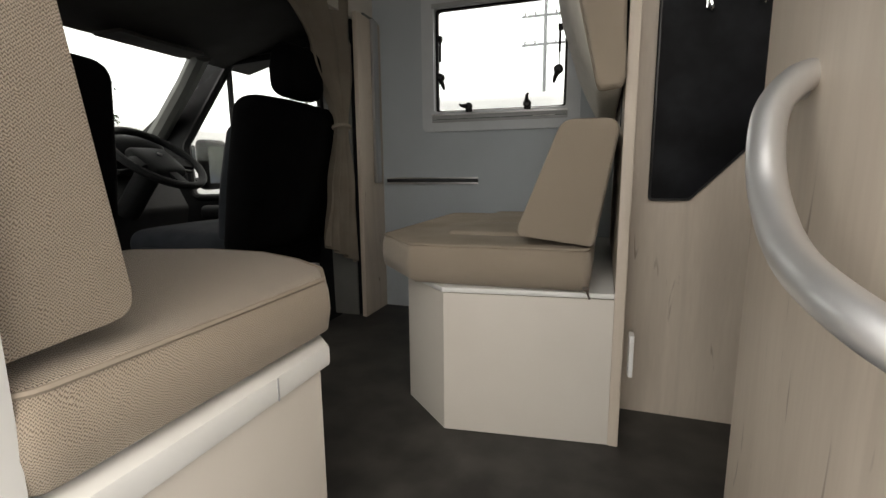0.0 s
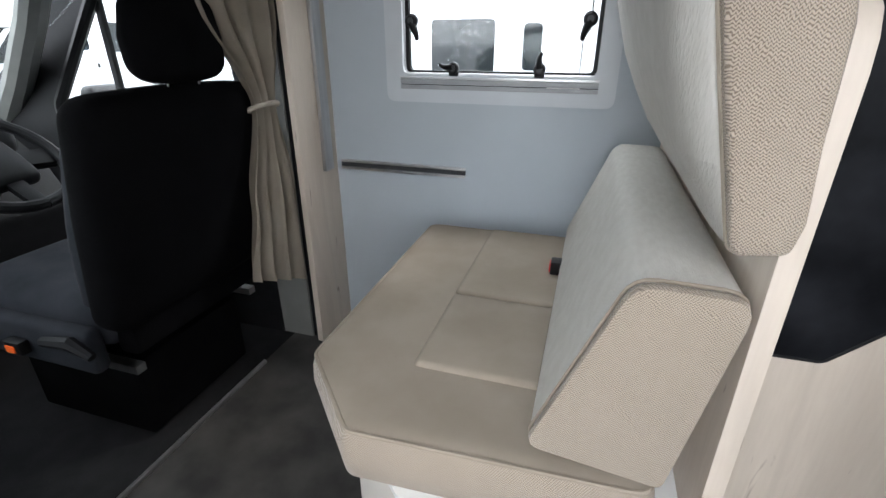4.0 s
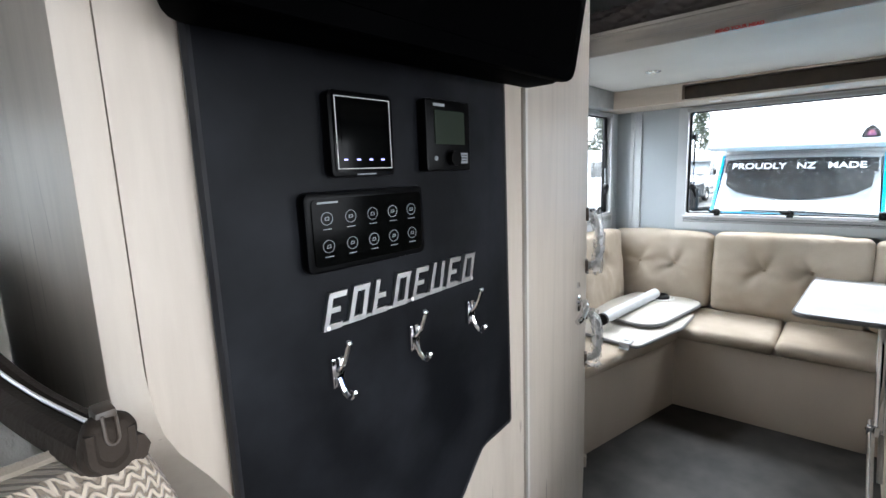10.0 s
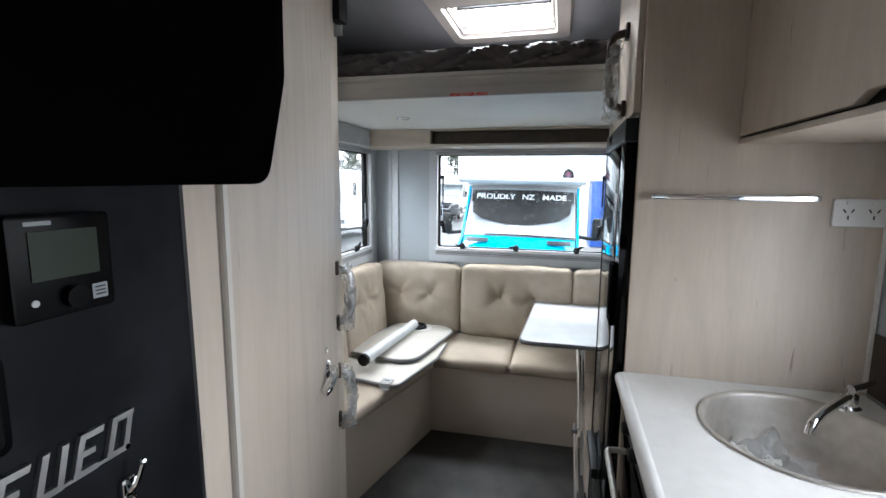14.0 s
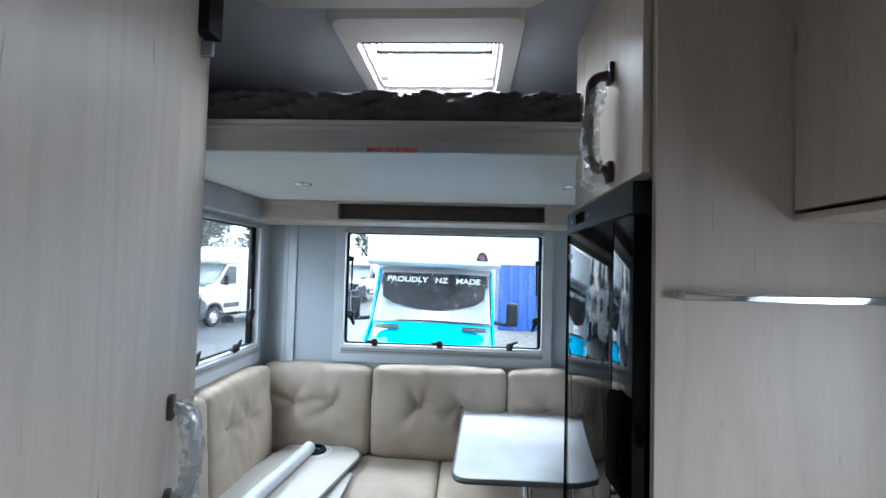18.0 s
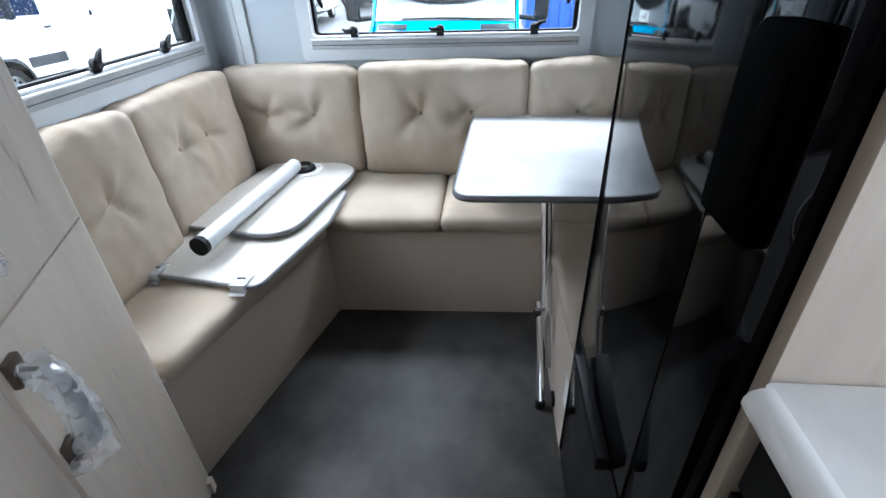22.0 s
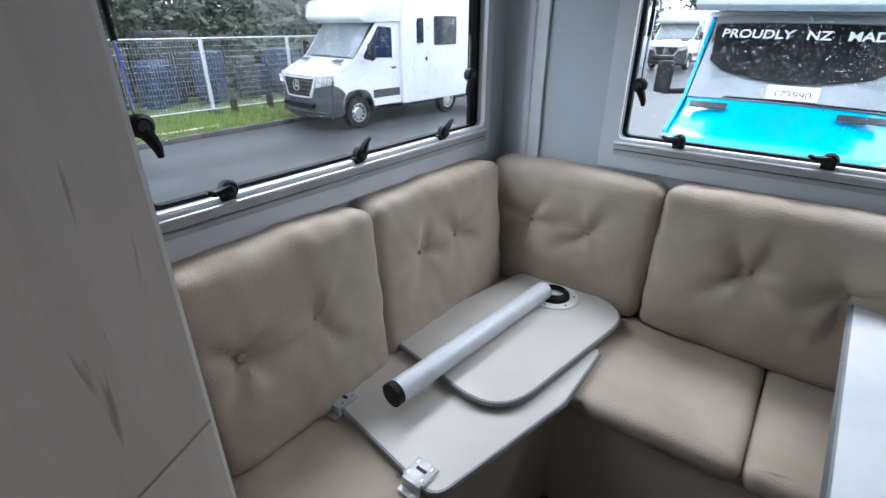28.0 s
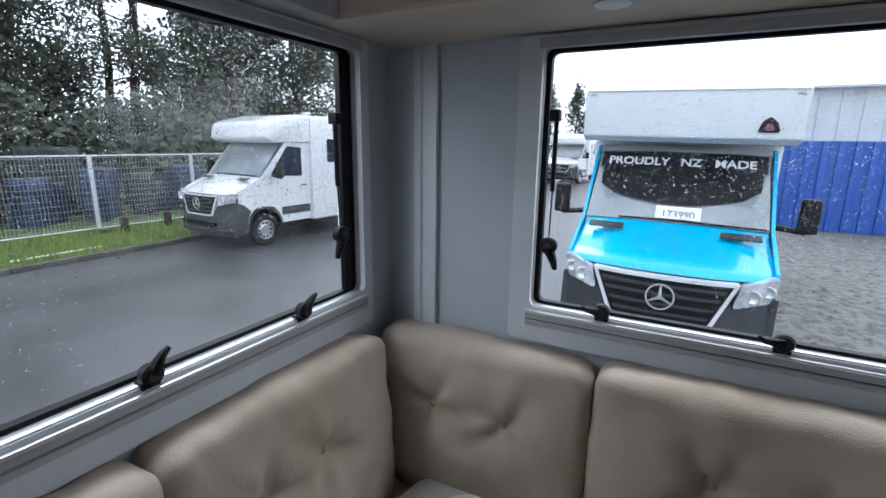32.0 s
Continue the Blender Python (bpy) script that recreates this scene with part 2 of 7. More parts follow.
VINYL = material("grey_vinyl_floor", (0.027, 0.026, 0.025), 0.5, second=(0.066, 0.063, 0.058), scale=7, bump=0.15, grain_scale=250, low=0.36, high=0.7, spec=0.3)
WALL = material("pale_grey_wall_panel", (0.47, 0.52, 0.56), 0.6, second=(0.43, 0.475, 0.51), scale=2.0, bump=0.06, grain_scale=350)
LINER = material("grey_ceiling_liner", (0.42, 0.43, 0.44), 0.7, second=(0.37, 0.38, 0.39), scale=2.5, bump=0.1, grain_scale=400)
CEILING_WHITE = material("white_ceiling_board", (0.74, 0.75, 0.73), 0.6, second=(0.69, 0.70, 0.68), scale=3, bump=0.05)
FRAME_WHITE = material("pale_window_surround", (0.60, 0.63, 0.655), 0.45, second=(0.55, 0.58, 0.605), scale=6, bump=0.04)
GREY_PLASTIC = material("grey_window_track", (0.40, 0.41, 0.42), 0.4, second=(0.34, 0.35, 0.36), scale=14)
ALU = material("brushed_aluminium", (0.62, 0.62, 0.62), 0.32, 1.0, second=(0.5, 0.5, 0.5), scale=30, stretch=(1, 1, 0.1))
SATIN = material("satin_silver_bar", (0.74, 0.74, 0.74), 0.36, 0.8, second=(0.70, 0.70, 0.71), scale=14)
SILVER = material("satin_silver_panel", (0.52, 0.51, 0.49), 0.4, 0.25, second=(0.46, 0.45, 0.43), scale=6, stretch=(4, 0.4, 4))
CHROME = material("chrome", (0.82, 0.83, 0.85), 0.08, 1.0, second=(0.76, 0.77, 0.79), scale=25)
STEEL = material("brushed_steel", (0.58, 0.55, 0.51), 0.45, 0.7, second=(0.50, 0.47, 0.43), scale=40, bump=0.1, grain_scale=300)
BLACK = material("black_plastic", (0.005, 0.005, 0.0055), 0.45, second=(0.009, 0.009, 0.0098), scale=15, bump=0.1, spec=0.2)
GLOSS = material("black_glass_door", (0.002, 0.002, 0.0026), 0.03, second=(0.003, 0.003, 0.0036), scale=3, spec=0.11)
SCREEN = material("dark_display", (0.0008, 0.0009, 0.0009), 0.12, second=(0.0014, 0.0015, 0.0014), scale=8, spec=0.05)
DEVICE = material("black_device_plastic", (0.0012, 0.0012, 0.0014), 0.3, second=(0.002, 0.002, 0.0023), scale=12, spec=0.07)
TV_BLACK = material("black_television_plastic", (0.0005, 0.0005, 0.0006), 0.6, second=(0.001, 0.001, 0.0011), scale=12, spec=0.004)
LCD = material("olive_lcd", (0.015, 0.024, 0.014), 0.4, second=(0.012, 0.019, 0.011), scale=15, spec=0.2)
ICON = material("pale_print", (0.24, 0.255, 0.27), 0.5)
RED_PRINT = material("red_print", (0.7, 0.02, 0.02), 0.5)
BADGE_RED = material("dull_red_badge", (0.22, 0.03, 0.06), 0.5, second=(0.05, 0.03, 0.12), scale=12)
WHITE_PRINT = material("white_print", (0.85, 0.85, 0.85), 0.5)
BLACK_PRINT = material("black_print", (0.02, 0.02, 0.02), 0.5)
LED = glow_material("blue_white_led", (0.42, 0.40, 1.0), 0.6)
COUNTER = material("white_worktop", (0.78, 0.775, 0.76), 0.32, second=(0.74, 0.735, 0.72), scale=30, bump=0.03, grain_scale=500)
MARBLE = material("pale_marbled_table", (0.67, 0.68, 0.69), 0.32, second=(0.50, 0.52, 0.55), scale=5, low=0.4, high=0.75)
TABLE_WHITE = material("off_white_table", (0.58, 0.555, 0.51), 0.45, second=(0.54, 0.515, 0.47), scale=5)
GREY_EDGE = material("grey_table_edging", (0.21, 0.215, 0.22), 0.45, second=(0.17, 0.175, 0.18), scale=30)
TUBE = material("silver_lacquered_tube", (0.60, 0.63, 0.66), 0.42, 0.08, second=(0.56, 0.59, 0.62), scale=20)
CLIP = material("clear_clip_plastic", (0.72, 0.74, 0.76), 0.12, second=(0.62, 0.64, 0.67), scale=30)
CLIP.node_tree.nodes["Principled BSDF"].inputs["Alpha"].default_value = 0.6
WHITE_PLASTIC = material("white_plastic", (0.78, 0.78, 0.76), 0.35, second=(0.74, 0.74, 0.72), scale=12)
CLEAR = pane_material("clear_window_pane", (0.97, 0.985, 0.98), 0.08)
POLYTHENE = material("clear_polythene_wrap", (0.86, 0.88, 0.90), 0.15, second=(0.80, 0.82, 0.84), scale=30, bump=0.6, grain_scale=60)
POLYTHENE.node_tree.nodes["Principled BSDF"].inputs["Alpha"].default_value = 0.3
BROWN_PLASTIC = material("dark_brown_plastic", (0.05, 0.035, 0.025), 0.4, second=(0.07, 0.05, 0.036), scale=20)
SEAT_BLACK = material("black_seat_cloth", (0.002, 0.002, 0.0024), 0.95, second=(0.004, 0.004, 0.0045), scale=12, bump=0.3, grain_scale=500, spec=0.04)
SEAT_GREY = material("charcoal_seat_cloth", (0.018, 0.02, 0.025), 0.9, second=(0.011, 0.013, 0.017), scale=12, bump=0.3, grain_scale=500, spec=0.2)
DASH = material("charcoal_dashboard", (0.006, 0.0062, 0.007), 0.6, second=(0.010, 0.0105, 0.0115), scale=20, bump=0.2, spec=0.2)
CAB_LINER = material("dark_cab_headliner", (0.04, 0.038, 0.035), 0.85, second=(0.033, 0.031, 0.028), scale=8, bump=0.2)
PILLAR = material("grey_pillar_trim", (0.17, 0.175, 0.165), 0.6, second=(0.15, 0.155, 0.145), scale=10, bump=0.1)
CURTAIN = material("taupe_curtain", (0.36, 0.32, 0.265), 0.85, second=(0.32, 0.28, 0.23), scale=9, bump=0.3, grain_scale=300, spec=0.2)
RUBBER = material("black_rubber", (0.010, 0.010, 0.011), 0.8, second=(0.018, 0.018, 0.019), scale=14, bump=0.2, spec=0.2)
ORANGE = material("orange_release_button", (0.8, 0.12, 0.02), 0.4)
SHEET = material("dark_grey_mattress_cover", (0.085, 0.076, 0.076), 0.52, second=(0.06, 0.053, 0.053), scale=6, bump=0.2, grain_scale=250)
# brown zip cloth; also the shade painted behind the upper cushion
BROWN_CLOTH_AND_SHADE = material("dark_brown_zip_cloth_and_shade", (0.042, 0.031, 0.024), 0.85, second=(0.028, 0.021, 0.016), scale=20, bump=0.3, grain_scale=400, spec=0.2)
PAPER_WHITE = material("white_packing", (0.76, 0.76, 0.74), 0.6, second=(0.70, 0.70, 0.68), scale=20)
FOAM = material("translucent_bag", (0.75, 0.76, 0.76), 0.3, second=(0.65, 0.66, 0.66), scale=25, bump=0.4, grain_scale=80)
FOAM.node_tree.nodes["Principled BSDF"].inputs["Alpha"].default_value = 0.5
DARK_WALL = material("dark_brown_splashback", (0.035, 0.026, 0.021), 0.3, second=(0.045, 0.034, 0.027), scale=5)
ASPHALT = material("wet_asphalt", (0.042, 0.044, 0.047), 0.36, second=(0.085, 0.087, 0.091), scale=0.7, bump=0.3, grain_scale=90, low=0.3, high=0.7)
GRAVEL = material("wet_gravel", (0.065, 0.062, 0.058), 0.7, second=(0.17, 0.165, 0.155), scale=9, bump=0.9, grain_scale=25, low=0.35, high=0.6)
KERB = material("damp_kerb_concrete", (0.05, 0.047, 0.042), 0.8, second=(0.09, 0.085, 0.075), scale=4, bump=0.4, grain_scale=60)
GRASS = material("wet_grass", (0.13, 0.20, 0.03), 0.7, second=(0.20, 0.26, 0.06), scale=6, bump=0.5)
SOIL = material("grass_verge_soil", (0.05, 0.075, 0.018), 0.9, second=(0.07, 0.10, 0.025), scale=5, bump=0.4)
VAN_WHITE = material("white_vehicle_paint", (0.64, 0.65, 0.66), 0.22, second=(0.61, 0.62, 0.63), scale=2, coat=0.4)
VAN_BLUE = material("turquoise_vehicle_paint", (0.0, 0.42, 0.72), 0.22, second=(0.0, 0.38, 0.66), scale=2, coat=0.4)
BUMPER = material("grey_bumper_plastic", (0.026, 0.028, 0.032), 0.5, second=(0.036, 0.038, 0.042), scale=8, bump=0.1)
DARK_GLASS = material("dark_vehicle_glass", (0.012, 0.015, 0.017), 0.05, second=(0.02, 0.024, 0.026), scale=3, spec=0.8)
# opaque grey paints in the sky's reflection and the pale dash behind the glass
SCREEN_GLASS = material("windscreen_glass_painted_sky", (0.27, 0.30, 0.32), 0.06, second=(0.18, 0.205, 0.22), scale=2, spec=0.8)
RAIN = material("rain_water", (1, 1, 1), 0.0)
RAIN.node_tree.nodes["Principled BSDF"].inputs["Transmission Weight"].default_value = 1.0
RAIN.node_tree.nodes["Principled BSDF"].inputs["IOR"].default_value = 1.33
LAMP_GLASS = material("clear_headlamp", (0.55, 0.57, 0.60), 0.12, second=(0.30, 0.31, 0.33), scale=9, spec=0.8)
GALV = material("galvanised_wire", (0.58, 0.60, 0.61), 0.5, 0.25, second=(0.48, 0.50, 0.51), scale=8)
BARK = material("dark_bark", (0.045, 0.036, 0.028), 0.9, second=(0.03, 0.024, 0.019), scale=6, stretch=(4, 4, 0.6), bump=0.6, grain_scale=30)
LEAF = material("dark_evergreen_leaf", (0.038, 0.05, 0.032), 0.7, second=(0.072, 0.088, 0.06), scale=1.2)
LEAF_FAR = material("far_evergreen_leaf", (0.03, 0.045, 0.025), 0.8, second=(0.045, 0.065, 0.035), scale=1.0)
BLUE_WALL = material("blue_container_steel", (0.015, 0.07, 0.32), 0.5, second=(0.02, 0.09, 0.38), scale=3, bump=0.1)
SHED_WHITE = material("pale_shed_cladding", (0.55, 0.57, 0.58), 0.5, second=(0.50, 0.52, 0.53), scale=2)
STACK = material("dark_blue_wrap", (0.006, 0.009, 0.02), 0.5, second=(0.022, 0.045, 0.11), scale=4)
STACK_GREY = material("dark_grey_wrap", (0.012, 0.013, 0.015), 0.6, second=(0.035, 0.037, 0.04), scale=4)
TARP = material("blue_plastic_sheet", (0.03, 0.10, 0.32), 0.4, second=(0.05, 0.14, 0.40), scale=3)
HOUSE_GREY = material("grey_house_cladding", (0.30, 0.32, 0.34), 0.7, second=(0.26, 0.28, 0.30), scale=3)

# ---- building tools ----


def finish(bm, mat, smooth=None):
    mesh = bpy.data.meshes.new("mesh")
    bmesh.ops.recalc_face_normals(bm, faces=bm.faces)
    bm.to_mesh(mesh)
    bm.free()
    mesh.materials.append(mat)
    if smooth:
        mesh.shade_smooth()
        mesh.set_sharp_from_angle(angle=radians(smooth))
    return mesh


def thing(name, place=(0, 0, 0), label="", category="", group="", kind=""):
    ob = new(name)
    ob.empty_display_size = 0.1
    ob.matrix_basis = Matrix.Translation(place)
    return tagged(ob, label, category, group, kind)


def part(name, bm, mat, parent, label="", smooth=35):
    ob = new(name, finish(bm, mat, smooth))
    if parent:
        ob.parent = parent
        ob.matrix_parent_inverse = top_matrix(parent).inverted()
    return tagged(ob, label)


def top_matrix(ob):
    """The place of a thing or part in the world, without waiting for an update."""
    m = ob.matrix_parent_inverse @ ob.matrix_basis if ob.parent else ob.matrix_basis
    return (top_matrix(ob.parent) @ m) if ob.parent else m


def solid(name, bm, mat, label="", category="", kind="", group="", smooth=35):
    ob = new(name, finish(bm, mat, smooth))
    return tagged(ob, label, category, group, kind)


def box(a, b, bevel=0.0, bm=None, segments=2):
    """An upright block from corner a to corner b."""
    bm = bm or bmesh.new()
    x0, y0, z0 = (min(p, q) for p, q in zip(a, b))
    x1, y1, z1 = (max(p, q) for p, q in zip(a, b))
    vs = [bm.verts.new(p) for p in ((x0, y0, z0), (x1, y0, z0), (x1, y1, z0), (x0, y1, z0), (x0, y0, z1), (x1, y0, z1), (x1, y1, z1), (x0, y1, z1))]
    fs = [bm.faces.new([vs[i] for i in f]) for f in ((3, 2, 1, 0), (4, 5, 6, 7), (0, 1, 5, 4), (1, 2, 6, 5), (2, 3, 7, 6), (3, 0, 4, 7))]
    if bevel:
        es = {e for f in fs for e in f.edges}
        bmesh.ops.bevel(bm, geom=list(es), offset=bevel, segments=segments, affect="EDGES", profile=0.6)
    return bm


def prism(points, axis, low, high, bevel=0.0, bm=None, segments=2):
    """A flat outline pushed along an axis. Points are (y, z) for x, (x, z) for y and (x, y) for z."""
    bm = bm or bmesh.new()

    def at(p, h):
        return {"x": (h, p[0], p[1]), "y": (p[0], h, p[1]), "z": (p[0], p[1], h)}[axis]

    lo = [bm.verts.new(at(p, low)) for p in points]
    hi = [bm.verts.new(at(p, high)) for p in points]
    fs = [bm.faces.new(lo[::-1]), bm.faces.new(hi)]
    k = len(points)
    fs += [bm.faces.new((lo[i], lo[(i + 1) % k], hi[(i + 1) % k], hi[i])) for i in range(k)]
    if bevel:
        bmesh.ops.recalc_face_normals(bm, faces=fs)
        es = {e for f in fs[:2] for e in f.edges}
        bmesh.ops.bevel(bm, geom=list(es), offset=bevel, segments=segments, affect="EDGES", profile=0.6)
    return bm


def rounded(points, radius, steps=5):
    """An outline with its corners rounded; radius is one number or one a corner."""
    out, k = [], len(points)
    for i, p in enumerate(points):
        r = radius[i] if isinstance(radius, (list, tuple)) else radius
        p = Vector(p)
        a, b = (Vector(points[i - 1]) - p).normalized(), (Vector(points[(i + 1) % k]) - p).normalized()
        if r <= 0:
            out.append(tuple(p))
            continue
        half = a.angle(b) / 2
        d = min(r / math.tan(half), 0.45 * min((Vector(points[i - 1]) - p).length, (Vector(points[(i + 1) % k]) - p).length))
        for s in range(steps + 1):
            t = s / steps
            out.append(tuple((1 - t) ** 2 * (p + a * d) + 2 * t * (1 - t) * p + t * t * (p + b * d)))
    return out


def tube(path, radius, sides=10, bm=None, caps=True):
    """A round bar along a path; radius is one number or one a point."""
    bm = bm or bmesh.new()
    pts = [Vector(p) for p in path]
    rings, up = [], None
    for i, p in enumerate(pts):
        d = (pts[min(i + 1, len(pts) - 1)] - pts[max(i - 1, 0)]).normalized()
        if up is None:
            up = d.orthogonal().normalized()
        up = (up - d * up.dot(d)).normalized()
        side = d.cross(up)
        r = radius[i] if isinstance(radius, (list, tuple)) else radius
        rings.append([bm.verts.new(p + r * (math.cos(a) * up + math.sin(a) * side)) for a in (2 * math.pi * k / sides for k in range(sides))])
    for a, b in zip(rings, rings[1:]):
        for k in range(sides):
            bm.faces.new((a[k], a[(k + 1) % sides], b[(k + 1) % sides], b[k]))
    if caps:
        bm.faces.new(rings[0][::-1])
        bm.faces.new(rings[-1])
    return bm


def bend(points, radius, steps=5):
    """A path with its inner corners rounded."""
    out = [Vector(points[0])]
    for a, p, b in zip(points, points[1:], points[2:]):
        a, p, b = Vector(a), Vector(p), Vector(b)
        d = min(radius, 0.45 * (a - p).length, 0.45 * (b - p).length)
        u, w = p + (a - p).normalized() * d, p + (b - p).normalized() * d
        for s in range(steps + 1):
            t = s / steps
            out.append((1 - t) ** 2 * u + 2 * t * (1 - t) * p + t * t * w)
    return out + [Vector(points[-1])]


def flow(points, steps=6):
    """A smooth curve through the points (Catmull-Rom)."""
    p = [Vector(q) for q in points]
    p = [2 * p[0] - p[1]] + p + [2 * p[-1] - p[-2]]
    out = []
    for a, b, c, d in zip(p, p[1:], p[2:], p[3:]):
        for s in range(steps):
            t = s / steps
            out.append(0.5 * (2 * b + (c - a) * t + (2 * a - 5 * b + 4 * c - d) * t * t + (3 * b - a - 3 * c + d) * t ** 3))
    return out + [p[-2]]


def lathe(profile, centre, sides=24, bm=None, turn=None):
    """A turned body: (radius, height) pairs about an upright axis through centre."""
    bm = bm or bmesh.new()
    rings = []
    m = Matrix.Translation(centre) @ (turn or Matrix())
    for r, h in profile:
        if r < 1e-5:
            rings.append([bm.verts.new(m @ Vector((0, 0, h)))])
        else:
            rings.append([bm.verts.new(m @ Vector((r * math.cos(2 * math.pi * k / sides), r * math.sin(2 * math.pi * k / sides), h))) for k in range(sides)])
    for a, b in zip(rings, rings[1:]):
        for k in range(sides):
            q = (k + 1) % sides
            f = [a[k % len(a)], a[q % len(a)], b[q % len(b)], b[k % len(b)]]
            f = list(dict.fromkeys(f))
            if len(f) > 2:
                bm.faces.new(f)
    return bm


def soft_box(size, radius, m, step=0.04, puff=(0, 0, 0), crease=0.0, dimples=(), seed=0.0, taper=None, gather=0.0):
    """An upholstered block about the origin, moved by m: rounded edges, faces that swell by puff, wrinkles, and dimples
    (x, z, depth, reach) pulled into the face that looks along -y. taper(x, y, z) may reshape it first; gather adds folds along the edges."""
    bm = bmesh.new()
    half = [s / 2 for s in size]

    def ticks(h):
        n = max(2, int(2 * (h - radius) / step))
        inner = [-(h - radius) + 2 * (h - radius) * i / n for i in range(n + 1)]
        return [-h, -h + radius * 0.25, -h + radius * 0.6] + inner + [h - radius * 0.6, h - radius * 0.25, h]

    t = [ticks(h) for h in half]
    seen = {}

    def vert(p):
        k = tuple(round(c, 5) for c in p)
        if k not in seen:
            q = Vector(p)
            c = Vector([max(-half[i] + radius, min(half[i] - radius, q[i])) for i in range(3)])
            d = q - c
            s = c + d.normalized() * radius if d.length > 1e-6 else q
            f = [max(0.0, 1 - (s[i] / half[i]) ** 2) for i in range(3)]
            s = Vector((s.x + math.copysign(puff[0] * f[1] * f[2], s.x) * (abs(s.x) > half[0] * 0.6), s.y + math.copysign(puff[1] * f[0] * f[2], s.y), s.z + math.copysign(puff[2] * f[0] * f[1], s.z) * (abs(s.z) > half[2] * 0.6)))
            for dx, dz, depth, reach in dimples:
                if s.y < 0:
                    rr = math.hypot(s.x - dx, s.z - dz)
                    a = math.atan2(s.z - dz, s.x - dx)
                    fold = math.cos(4 * a + seed * 2.1 + dx * 9) + 0.6 * math.cos(7 * a - seed)
                    s.y += depth * math.exp(-(rr / reach) ** 1.1) + 0.0062 * fold * math.exp(-((rr - 0.05) / 0.075) ** 2)
            if crease:
                w = noise.noise(Vector((s.x * 7 + seed * 9, s.y * 5, s.z * 7))) + 0.5 * noise.noise(Vector((s.x * 19, s.y * 12 + seed * 5, s.z * 19)))
                s += (d.normalized() if d.length > 1e-6 else Vector((0, 0, 0))) * crease * w
            if gather:
                near = math.exp(-max(0.0, half[2] - abs(s.z)) / 0.055) + 0.55 * math.exp(-max(0.0, half[0] - abs(s.x)) / 0.05)
                w = noise.noise(Vector((s.x * 24 + s.z * 8 + seed * 13, seed, s.z * 7))) + 0.6 * noise.noise(Vector((s.x * 9 - s.z * 14, seed * 3, s.z * 16 + s.x * 6)))
                s.y += math.copysign(gather, s.y) * w * (0.35 + near)
                s.z += 0.5 * gather * w * near
            if taper:
                s = Vector(taper(s.x, s.y, s.z))
            seen[k] = bm.verts.new(m @ s)
        return seen[k]

    for ax in range(3):
        u, v = [i for i in range(3) if i != ax]
        for side in (-half[ax], half[ax]):
            for i in range(len(t[u]) - 1):
                for j in range(len(t[v]) - 1):
                    quad = []
                    for a, b in ((i, j), (i + 1, j), (i + 1, j + 1), (i, j + 1)):
                        p = [0, 0, 0]
                        p[ax], p[u], p[v] = side, t[u][a], t[v][b]
                        quad.append(vert(p))
                    if len(set(quad)) == 4:
                        try:
                            bm.faces.new(quad)
                        except ValueError:
                            pass
    return bm


def lettering(text, m, height, mat, name, parent, depth=0.001, label="", shear=0.0, spread=1.0, weight=0.0):
    """Words in the built-in font, centred on m, in its xy plane."""
    c = bpy.data.curves.new(name, "FONT")
    c.body, c.size, c.extrude, c.align_x, c.align_y, c.shear, c.space_character = text, height * 1.38, depth, "CENTER", "CENTER", shear, spread
    c.offset = weight
    tmp = bpy.data.objects.new(name, c)
    mesh = bpy.data.meshes.new_from_object(tmp)
    bpy.data.objects.remove(tmp)
    mesh.transform(m)
    mesh.materials.clear()
    mesh.materials.append(mat)
    ob = new(name, mesh)
    if parent:
        ob.parent = parent
        ob.matrix_parent_inverse = top_matrix(parent).inverted()
    return tagged(ob, label)


def wall_with_openings(axis, low, high, a0, a1, z0, z1, holes):
    """A wall across an axis from low to high, a0 to a1 along it, z0 to z1 up, with square holes (a, b, zlow, zhigh) in one row."""
    bm = bmesh.new()

    def slab(p, q, r, s):
        if q - p > 1e-4 and s - r > 1e-4:
            if axis == "y":
                box((p, low, r), (q, high, s), bm=bm)
            else:
                box((low, p, r), (high, q, s), bm=bm)

    at = a0
    for p, q, r, s in sorted(holes):
        slab(at, p, z0, z1)
        slab(p, q, z0, r)
        slab(p, q, s, z1)
        at = q
    slab(at, a1, z0, z1)
    bmesh.ops.remove_doubles(bm, verts=bm.verts, dist=1e-5)
    return bm

# ---- structure ----
NORTH, SOUTH, REAR, FRONT, TOP = 2.545, 0.58, 3.345, -0.93, 2.1


def plate_with_holes(x0, x1, y0, y1, z0, z1, holes):
    """A level plate with square holes (x, x, y, y) one after another along x."""
    bm = bmesh.new()
    at = x0
    for p, q, r, s in sorted(holes):
        box((at, y0, z0), (p, y1, z1), bm=bm)
        box((p, y0, z0), (q, r, z1), bm=bm)
        box((p, s, z0), (q, y1, z1), bm=bm)
        at = q
    box((at, y0, z0), (x1, y1, z1), bm=bm)
    return bm


WIN_A = (-0.60, 0.03, 0.985, 1.47)
WIN_L = (2.125, 3.205, 1.015, 1.635)
WIN_R = (1.035, 2.115, 1.008, 1.632)
solid("floor", plate_with_holes(-1.025, REAR, SOUTH - 0.04, NORTH, -0.05, 0.0, [(-0.2, 0.38, SOUTH - 0.0399, 1.0)]), VINYL, "dark grey mottled vinyl floor", "floor", "structure")
solid("entry_step", box((-0.2, 0.44, -0.26), (0.38, 1.0, -0.22), 0.004), VINYL, "grey vinyl step well inside the entrance", "step", "structure")
